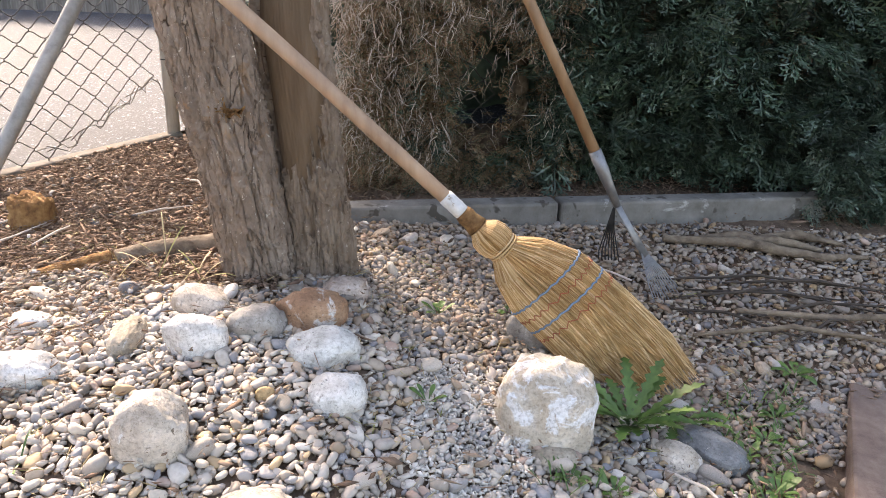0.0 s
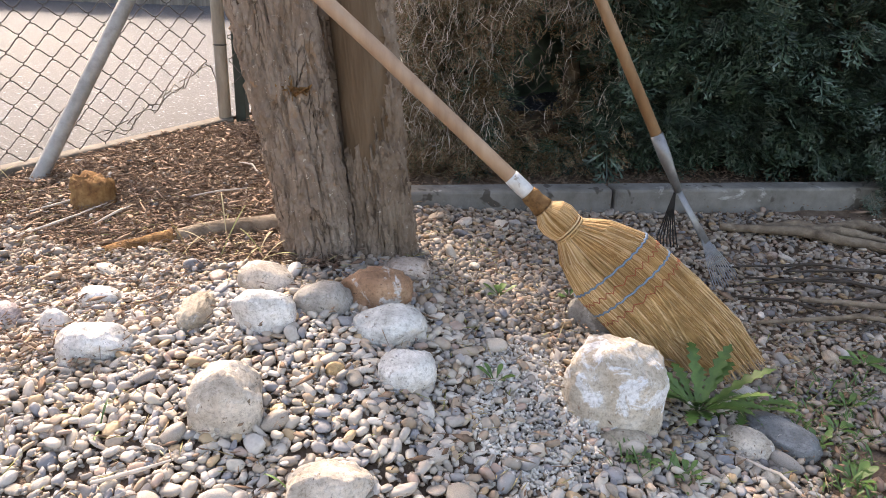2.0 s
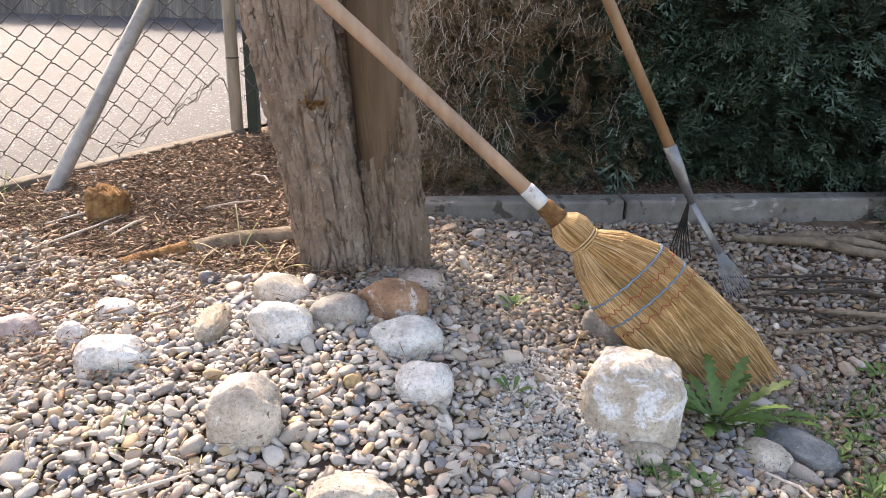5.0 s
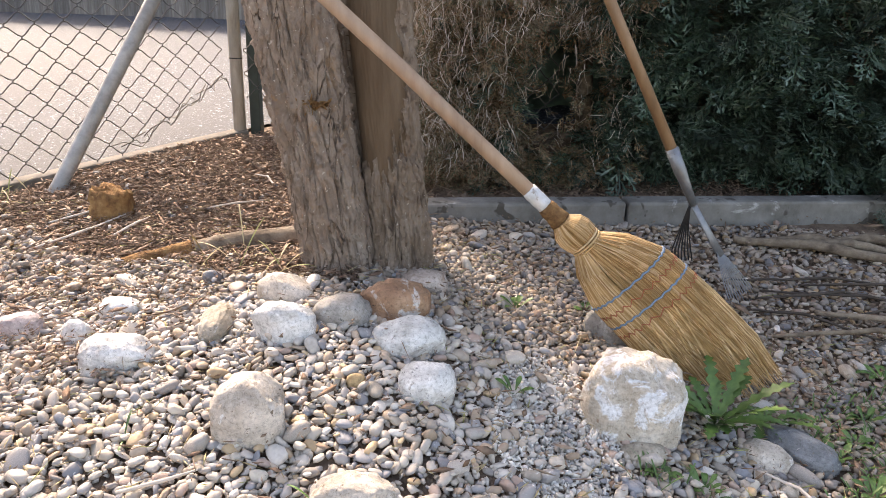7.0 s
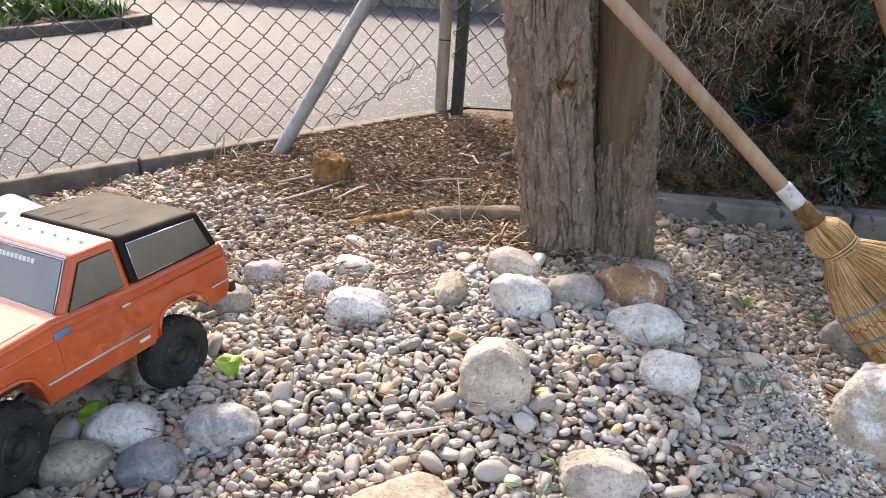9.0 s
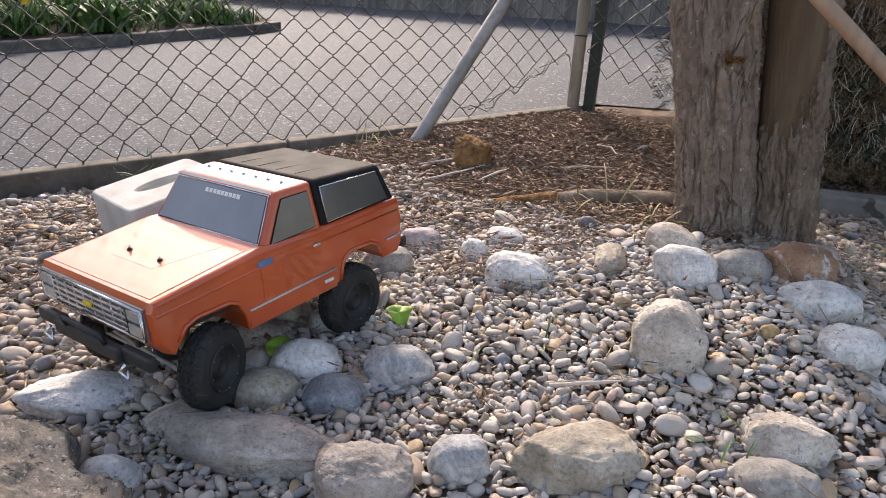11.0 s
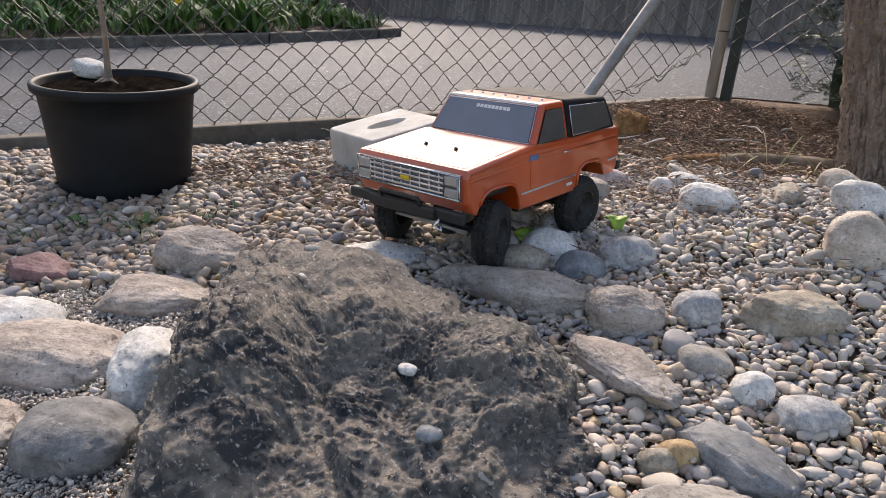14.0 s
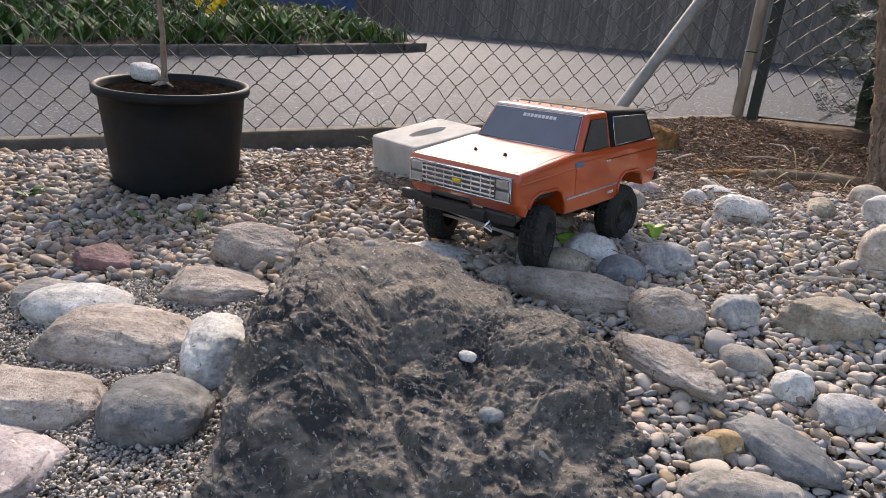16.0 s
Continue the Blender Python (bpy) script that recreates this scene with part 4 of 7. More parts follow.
stone("wedge_slab", "tanb", -0.703, 0.365, 0.092, 0.036, 0.020, -20, angular=0.9, tilt=(12, 0), lift=0.012)
stone("slate_stone", "slate", -0.540, 0.290, 0.068, 0.034, 0.024, -24)
stone("white_stone", "white", -0.555, 0.425, 0.026, 0.019, 0.026, 36)
stone("grey_stone", "marble", -0.483, 0.419, 0.039, 0.028, 0.023, 36)
stone("round_pebble", "tan", -0.612, 0.234, 0.020, 0.014, 0.018, 36)
stone("orange_pebble", "ochre", -0.597, 0.260, 0.023, 0.016, 0.018, 36)
stone("white_slab", "grey", -0.555, 0.189, 0.066, 0.033, 0.023, 36)
stone("pale_stone", "pale", -0.689, 0.070, 0.054, 0.021, 0.019, 36)
stone("grey_stone", "grey", -0.622, 0.457, 0.035, 0.025, 0.021, 36)



# ---- the big weathered rock ----
RU, RV = Vector((0.81, 0.59, 0)), Vector((-0.59, 0.81, 0))
RC = Vector((-0.93, 0.13, -0.06))


def rock_top(u, v):
    """Height of the rock's upper side: a slope rising from the front, two shoulders and a hollow between them."""
    def crest(a, b, s, t):
        return max(0.0, 1.0 - math.hypot((u - a) / s, (v - b) / t))
    rise = float(np.interp(v, [-0.25, -0.19, -0.13, -0.05, 0.03, 0.12, 0.24, 0.34, 0.42], [0.040, 0.074, 0.098, 0.120, 0.138, 0.158, 0.172, 0.15, 0.10]))
    return (rise + 0.078 * crest(-0.165, -0.02, 0.10, 0.20) + 0.048 * crest(-0.02, 0.05, 0.075, 0.09) + 0.036 * crest(0.15, 0.0, 0.09, 0.12)
            + 0.020 * crest(-0.10, 0.22, 0.14, 0.12) - 0.045 * max(0.0, u - 0.18) / 0.09)


def build_rock():
    out = []
    for p in ICO[8][0]:
        s = p / (np.abs(p) ** 5.0).sum() ** 0.2
        u, h = 0.025 + 0.272 * s[0], s[2]
        back = float(np.interp(u, [-0.25, -0.12, 0.0, 0.06, 0.11, 0.20, 0.28], [0.36, 0.37, 0.29, 0.21, 0.13, 0.09, 0.05]))
        w = (back if s[1] > 0 else 0.245) * s[1]
        q0 = Vector((u, w, 0.3 * h))
        u += 0.020 * noise.fractal(q0 * 9 + Vector((4, 2, 7)), 0.8, 2.0, 3)
        w += 0.018 * noise.fractal(q0 * 9 + Vector((1, 6, 3)), 0.8, 2.0, 3)
        top = rock_top(u, w)
        spread_out = 1.0 + 0.10 * max(0.0, 0.30 - h)
        h = math.copysign(abs(h) ** 0.85, h)
        z = 0.02 + (top - 0.02) * h if h > 0 else 0.02 + 0.09 * h
        q = Vector((u, w, z * 1.4))
        warp = Vector((noise.noise(q * 9), noise.noise(q * 9 + Vector((5, 1, 2))), noise.noise(q * 9 + Vector((2, 7, 4))))) * 0.035
        qw = q + warp
        big = noise.fractal(q * 7 + Vector((9, 1, 4)), 0.8, 2.0, 3)
        crag = noise.ridged_multi_fractal(qw * 13 + Vector((3, 5, 1)), 0.75, 2.2, 6, 1.0, 2.0) - 1.1
        near_, next_ = noise.voronoi(qw * 11)[0][:2]
        facet = min(0.30, next_ - near_)
        worn = noise.turbulence(qw * 26, 6, True)
        grain = noise.ridged_multi_fractal(q * 95, 0.7, 2.1, 3, 1.0, 2.0) - 1.1
        rough_here = 0.45 + 0.75 * max(0.0, min(1.0, 0.5 + 1.3 * noise.noise(q * 7 + Vector((2, 8, 5)))))
        d = 0.007 * big + 0.0085 * crag + 0.024 * (facet - 0.15) + rough_here * (-0.0045 * worn + 0.0040 * grain)
        e = Vector(s).normalized()
        out.append(RC + RU * (u * spread_out + d * e.x) + RV * (w * spread_out + d * e.y) + Vector((0, 0, z + d * max(e.z, -0.2) * 1.1)))
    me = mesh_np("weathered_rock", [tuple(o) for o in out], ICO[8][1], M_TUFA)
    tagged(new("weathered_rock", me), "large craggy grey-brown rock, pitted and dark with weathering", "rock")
    for du, dv, r in ((-0.12, -0.02, 0.15), (0.12, -0.04, 0.14), (-0.05, 0.10, 0.16), (-0.13, 0.20, 0.14), (-0.02, -0.1, 0.15)):
        q = RC + RU * du + RV * dv
        FIXED.append((q.x, q.y, r))


build_rock()


# ---- concrete block with an oval hole ----
def build_block():
    ob = group("concrete_block", "pale cast concrete fence foot block with an oval hole", "concrete block")
    bm = bmesh.new()
    # outline of the block and of its hole, drawn as rings
    L, W, H = 0.232, 0.215, 0.104
    seg = 64

    def ring(kind, z, k):
        pts = []
        for i in range(seg):
            a = 2 * math.pi * i / seg
            c, s = math.cos(a), math.sin(a)
            if kind == "hole":
                pts.append((0.051 * c * k, 0.025 * s * k, z))
            else:
                e = 0.13
                pts.append((L / 2 * k * math.copysign(abs(c) ** e, c), W / 2 * k * math.copysign(abs(s) ** e, s), z))
        return [bm.verts.new(p) for p in pts]
    rings = [ring("hole", 0.012, 0.9), ring("hole", H - 0.006, 1.0), ring("hole", H, 1.08), ring("box", H, 0.915), ring("box", H - 0.002, 0.945), ring("box", H - 0.009, 0.962), ring("box", 0.0, 1.0), ring("box", -0.035, 1.005)]
    for a, b in zip(rings, rings[1:]):
        for k in range(seg):
            bm.faces.new((a[k], a[(k + 1) % seg], b[(k + 1) % seg], b[k]))
    bm.faces.new(rings[0])
    bmesh.ops.recalc_face_normals(bm, faces=bm.faces)
    for vv in bm.verts:
        vv.co += Vector((noise.noise(vv.co * 14), noise.noise(vv.co * 14 + Vector((5, 0, 0))), 0)) * 0.002
    b = part("block_body", bm, M_BLOCK, ob, smooth=False)
    ob.matrix_world = pose(-1.543, 0.965, 0.074, -2.6, -12.0, 71.7)
    FIXED.append((-1.543, 0.965, 0.125))


build_block()


# ---- tree ----
def trunk_mesh(name, line, material, seed, bare=None, around=184, amp=0.011):
    """A trunk along (x, y, z, radius) points: long upright plates parted by fissures, thin curled flakes,
    and, where told, a strip that has lost its bark."""
    line = np.array(line, float)
    rows = 380
    h = np.concatenate([np.linspace(0, 0.29, 330), np.linspace(0.29, 1, 51)[1:]])
    par = (line[:, 2] - line[0, 2]) / (line[-1, 2] - line[0, 2])
    cx, cy, cz, cr = (np.interp(h, par, line[:, k]) for k in range(4))
    v = np.zeros((rows, around, 3))
    slot = np.zeros((rows, around), np.int32)
    for i in range(rows):
        z = cz[i]
        for k in range(around):
            a = 2 * math.pi * k / around
            c, s = math.cos(a), math.sin(a)
            warp = noise.noise(Vector((c * 2.5, s * 2.5, z * 7 + seed))) * 0.9
            wv = noise.noise(Vector((c * 6, s * 6, z * 18 + seed + 9)))
            ridge = abs(noise.noise(Vector((c * 3.4 + warp * 0.5, s * 3.4 + 0.25 * wv, z * 3.2 + seed * 3))))
            plate = min(1.0, ridge * 9.0)
            ridge2 = abs(noise.noise(Vector((c * 8.0 + warp + 0.3 * wv, s * 8.0, z * 13 + seed * 5))))
            plate2 = min(1.0, ridge2 * 6.0)
            flake = noise.noise(Vector((c * 11 + wv, s * 11, z * 55 + 6 * warp)))
            flake = max(0.0, flake - 0.12)
            fine = noise.fractal(Vector((c * 16, s * 16, z * 110)), 0.6, 2.1, 4)
            fibre = noise.fractal(Vector((c * 34, s * 34, z * 12 + seed)), 0.6, 2.1, 3)
            lump = noise.noise(Vector((c * 1.3, s * 1.3, z * 4 + seed)))
            r = cr[i] * (1 + 0.06 * lump)
            relief = amp * (plate - 0.85) + amp * 0.34 * (plate2 - 0.8) + 0.0120 * flake + 0.0024 * fine + 0.0006 * fibre
            if bare:
                a0, a1, z0 = bare
                deg = math.degrees(a) + 5 * wv + 9 * noise.noise(Vector((2.0, 5.0, z * 14)))
                edge = z0 + 0.07 * noise.noise(Vector((c * 9, s * 9, seed))) + 0.0016 * max(0.0, deg - (a0 + a1) / 2)
                if a0 < deg < a1 and z > edge:
                    relief = -0.006 + 0.0016 * fibre
                    slot[i, k] = 1
                elif a0 - 16 < deg <= a0 and z > edge + 0.05:
                    relief += 0.012 * math.sin(math.pi * (a0 - deg) / 16)
            r += relief
            r += 0.024 * math.exp(-(z - line[0, 2]) / 0.09) * (0.6 + 0.5 * math.sin(3 * a + seed))
            v[i, k] = (cx[i] + r * c, cy[i] + r * s, z)
    ix = np.arange(rows * around).reshape(rows, around)
    nx = np.roll(ix, -1, 1)
    f = np.stack([ix[:-1], nx[:-1], nx[1:], ix[1:]], -1).reshape(-1, 4)
    me = mesh_np(name, v.reshape(-1, 3), f, material)
    if bare:
        me.materials.append(M_BAREWOOD)
        me.polygons.foreach_set("material_index", slot[:-1].ravel())
    return me


tree = group("tree", "twin-stemmed tree with grey-brown flaking bark, rising from a gravel mound", "tree", (0, 0, 0))
part("trunk", trunk_mesh("trunk", [(-0.510, 1.43, 0.02, 0.078), (-0.515, 1.43, 0.18, 0.073), (-0.555, 1.43, 0.40, 0.075), (-0.605, 1.43, 0.66, 0.079), (-0.72, 1.46, 1.3, 0.070), (-0.90, 1.5, 2.3, 0.05), (-1.0, 1.52, 3.0, 0.03)], M_BARK, 1.7), None, tree, "grey-brown trunk with flaking bark plates")
part("trunk", trunk_mesh("trunk", [(-0.395, 1.475, 0.02, 0.075), (-0.398, 1.475, 0.18, 0.066), (-0.425, 1.49, 0.40, 0.064), (-0.455, 1.50, 0.66, 0.066), (-0.47, 1.56, 1.3, 0.058), (-0.45, 1.66, 2.3, 0.045), (-0.42, 1.7, 3.0, 0.028)], M_BARK_WARM, 6.1, (203, 318, 0.35)), None, tree, "brown trunk with a strip of bare wood where bark peeled off")
bm = bmesh.new()
kr = random.Random(5)
for k in range(38):
    a = kr.uniform(0, 6.28)
    p = Vector((-0.552 + 0.032 * kr.uniform(0, 1) * math.cos(a), 1.368 + 0.004 * kr.random(), 0.505 + 0.010 * kr.uniform(0, 1) * math.sin(a)))
    d = Vector((kr.gauss(0.3, 0.5), -0.55, kr.gauss(0.15, 0.4))).normalized()
    tube(bm, [p, p + d * kr.uniform(0.008, 0.016), p + d * kr.uniform(0.018, 0.028)], [0.0036, 0.0026, 0.0006], 5)
part("knot", bm, M_ROT, tree, "splintered orange-brown knot")
FIXED.append((-0.51, 1.43, 0.085))
FIXED.append((-0.40, 1.475, 0.08))


# ---- sprays of conifer foliage ----
def spray_template(seed, branches=11, droop=0.22):
    """A flat fan of scale-leaved twigs, one unit long: blunt, overlapping lobes on every twig."""
    r = random.Random(seed)
    v, f = [], []

    def lobe(p, d, ln, w):
        d = d.normalized()
        side = Vector((-d.y, d.x, r.uniform(-0.5, 0.5))).normalized() * w
        e = p + d * ln - Vector((0, 0, droop * ln * ln))
        n = len(v)
        v.extend([p, p + d * ln * 0.62 - side, e, p + d * ln * 0.62 + side])
        f.append((n, n + 1, n + 2, n + 3))
    lobe(Vector((0, 0, 0)), Vector((0, 1, 0)), 1.0, 0.014)
    for k in range(branches):
        t = 0.10 + 0.86 * k / branches
        sgn = 1 if k % 2 else -1
        p = Vector((0, t, -droop * t * t * 0.6))
        ang = radians(r.uniform(32, 50)) * sgn
        d = Vector((math.sin(ang), math.cos(ang), r.uniform(-0.2, 0.12)))
        ln = (0.50 - 0.34 * t) * r.uniform(0.7, 1.15)
        lobe(p, d, ln, 0.020)
        steps = max(3, int(ln / 0.060))
        for j in range(steps):
            tt = 0.18 + 0.80 * j / steps
            ang2 = ang + radians(r.uniform(28, 44)) * (1 if j % 2 else -1)
            lobe(p + d * ln * tt, Vector((math.sin(ang2), math.cos(ang2), r.uniform(-0.2, 0.2))), (0.085 + 0.10 * ln) * r.uniform(0.85, 1.3), 0.021)
    return np.array([tuple(p) for p in v]), np.array(f)


SPRAYS = [spray_template(k) for k in range(6)]


def sprays(name, places, ahead, sizes, material):
    """Sprays at places, pointing along ahead, hanging a little."""
    allv, allf, base = [], [], 0
    pick = rng.integers(0, len(SPRAYS), len(places))
    for (x, y, z), d, s, k in zip(places, ahead, sizes, pick):
        v, f = SPRAYS[k]
        d = Vector(d).normalized()
        side = d.cross(Vector((0, 0, 1)))
        side = (side + Vector(rng.normal(0, 0.45, 3))).normalized()
        side = (side - d * side.dot(d)).normalized()
        up = side.cross(d)
        m = np.array([side, d, up])
        allv.append(v @ m * s + (x, y, z))
        allf.append(f + base)
        base += len(v)
    return mesh_np(name, np.concatenate(allv), np.concatenate(allf), material, False)


# crown out of view, added to finish the stems and give shade
def build_crown():
    r = random.Random(21)
    pl, ah, sz = [], [], []
    for k in range(11):
        h = 1.35 + 0.17 * k
        left = k % 2 == 0
        t = (h - 1.3) / 1.7
        base = Vector((-0.72 - 0.28 * t, 1.46 + 0.06 * t, h)) if left else Vector((-0.47 + 0.05 * t, 1.56 + 0.14 * t, h))
        a = 2.4 * k + 0.5
        ln = 1.1 - 0.45 * t
        d = Vector((math.cos(a), math.sin(a), 0.35))
        pts = [base, base + d * ln * 0.4 + Vector((0, 0, 0.03)), base + d * ln * 0.75 + Vector((0, 0, 0.02)), base + d * ln - Vector((0, 0, 0.05))]
        bm = bmesh.new()
        tube(bm, pts, [0.024, 0.017, 0.010, 0.004], 8)
        part("limb", bm, M_BARK, tree)
        for _ in range(34):
            q = r.uniform(0.3, 1.05)
            p = base + d * ln * q + Vector((r.gauss(0, 0.10), r.gauss(0, 0.10), r.gauss(0, 0.07)))
            pl.append(tuple(p))
            ah.append((d.x + r.gauss(0, 0.5), d.y + r.gauss(0, 0.5), r.gauss(0.0, 0.4)))
            sz.append(r.uniform(0.14, 0.28))
    part("crown", sprays("crown", np.array(pl), np.array(ah), np.array(sz), M_CONIFER), None, tree, "loose evergreen crown, added out of view")


build_crown()


def hedge_front(x, z):
    """Where the hedge's face stands."""
    return 2.30 + 0.26 * (x - 0.2) + 0.09 * math.sin(3.1 * x + 1.0) * math.cos(2.3 * z) + 0.06 * noise.noise(Vector((x * 4, z * 4, 2))) + 0.16 * max(0.0, 0.32 - z)


def hedge_part(count, x0, x1, z0, z1, depth, size, fine):
    pl, ah, sz = [], [], []
    while len(pl) < count:
        x, z = rng.uniform(x0, x1), z0 + (z1 - z0) * rng.random() ** 1.3
        if not fine(x, z):
            continue
        t = rng.random() ** 1.4
        y = hedge_front(x, z) + depth * t
        pl.append((x, y, z))
        ah.append((rng.normal(0, 0.55), -0.75 + rng.normal(0, 0.3), rng.normal(-0.25, 0.45)))
        sz.append(size * rng.uniform(0.6, 1.35))
    return np.array(pl), np.array(ah), np.array(sz)


def low_edge(x):
    return 0.17 + 0.07 * min(1.0, max(0.0, (x - 0.35) / 0.3)) + 0.04 * math.sin(5 * x)


def in_hollow(x, z):
    """The dark, thinly grown hole between the dry shrub and the green hedge."""
    return ((x + 0.07) / 0.15) ** 2 + ((z - 0.43) / 0.21) ** 2 < 1.0 + 0.5 * noise.noise(Vector((x * 14, 3.0, z * 14)))


def build_hedge():
    green = group("conifer_hedge", "dense dark green cypress hedge with drooping flat sprays", "hedge")
    pl, ah, sz = hedge_part(3300, 0.0, 2.4, 0.15, 1.15, 0.46, 0.15, lambda x, z: z > low_edge(x) and not in_hollow(x, z) and rng.random() < min(1.0, 0.35 + (x - 0.0) / 0.30))
    part("foliage", sprays("foliage", pl, ah, sz, M_CONIFER), None, green)
    pl, ah, sz = hedge_part(900, 0.1, 2.0, 0.12, 0.36, 0.30, 0.12, lambda x, z: True)
    pl[:, 1] += 0.06
    part("foliage", sprays("foliage", pl, ah, sz, M_CONIFER), None, green, "shaded lower sprays")
    pl, ah, sz = hedge_part(420, 0.88, 1.6, 0.08, 0.42, 0.10, 0.11, lambda x, z: True)
    pl[:, 1] -= 0.20
    part("foliage", sprays("foliage", pl, ah, sz, M_CONIFER), None, green, "low sprays hanging over the kerb")
    pl, ah, sz = hedge_part(480, -0.3, 2.5, 1.1, 2.0, 0.5, 0.20, lambda x, z: True)
    part("foliage", sprays("foliage", pl, ah, sz, M_CONIFER), None, green)
    brown = group("dry_conifer", "half-dead conifer with brown sprays and bare grey twigs", "shrub")
    pl, ah, sz = hedge_part(2300, -0.50, 0.42, 0.14, 1.0, 0.30, 0.075, lambda x, z: rng.random() < (0.12 if in_hollow(x, z) else 1.0 - max(0.0, (x + 0.08) / 0.30)))
    part("foliage", sprays("foliage", pl, ah, sz, M_CONIFER_BROWN), None, brown, "dry brown sprays")
    pl, ah, sz = hedge_part(420, -0.35, 0.45, 0.14, 0.9, 0.2, 0.09, lambda x, z: (z < 0.55 or x > 0.0) and not in_hollow(x, z))
    part("foliage", sprays("foliage", pl, ah, sz, M_CONIFER), None, brown, "green sprays among the dry ones")
    # bare twigs hanging down and out
    bm = bmesh.new()
    for _ in range(5200):
        x, z = -0.52 + 0.68 * rng.random() ** 1.5, rng.uniform(0.22, 1.05)
        if in_hollow(x, z) and rng.random() < 0.85:
            continue
        y = hedge_front(x, z) + rng.uniform(-0.07, 0.16)
        p = Vector((x, y, z))
        d = Vector((rng.normal(0, 0.5), -0.5 + rng.normal(0, 0.4), -0.7 + rng.normal(0, 0.4)))
        pts, step = [p], rng.uniform(0.007, 0.019)
        for k in range(4):
            d = (d + Vector(rng.normal(0, 0.24, 3)) + Vector((0, 0, -0.1))).normalized()
            pts.append(pts[-1] + d * step)
        tube(bm, pts, [0.0011, 0.0010, 0.0008, 0.0006, 0.0004], 3, False)
    part("twig_mass", bm, M_TWIG, brown, "thin bare grey-brown twigs")
    # stems inside
    for _ in range(16):
        x = rng.uniform(-0.45, 2.2)
        bm = bmesh.new()
        y = hedge_front(x, 0.6) + rng.uniform(0.2, 0.45)
        tube(bm, [(x, y, 0.1), (x + rng.normal(0, 0.03), y, 0.6), (x + rng.normal(0, 0.06), y + 0.03, 1.3), (x, y, 1.9)], [0.03, 0.025, 0.02, 0.012], 8)
        part("stem", bm, M_DEADWOOD, green if x > 0.2 else brown)
    # shaded inner growth that closes the hedge
    n = 70
    v = []
    for i in range(n):
        for j in range(n):
            x, z = -0.75 + 3.4 * i / (n - 1), 0.10 + 2.0 * j / (n - 1)
            y = hedge_front(x, z) + 0.50 + 0.10 * noise.fractal(Vector((x * 7, z * 7, 5)), 0.9, 2.0, 4)
            v.append((x, y, z))
    ix = np.arange(n * n).reshape(n, n)
    f = np.stack([ix[:-1, :-1], ix[1:, :-1], ix[1:, 1:], ix[:-1, 1:]], -1).reshape(-1, 4)
    part("inner_growth", mesh_np("inner_growth", v, f, M_CONIFER, False), None, green, "dark tangled inner growth")


build_hedge()


# ---- chain-link fence ----
def lower_edge(s):
    """The mesh is torn and lifted near the corner post."""
    if s < 0:
        return max(0.0, 0.19 * (1 - (-s) / 0.40))
    return 0.10


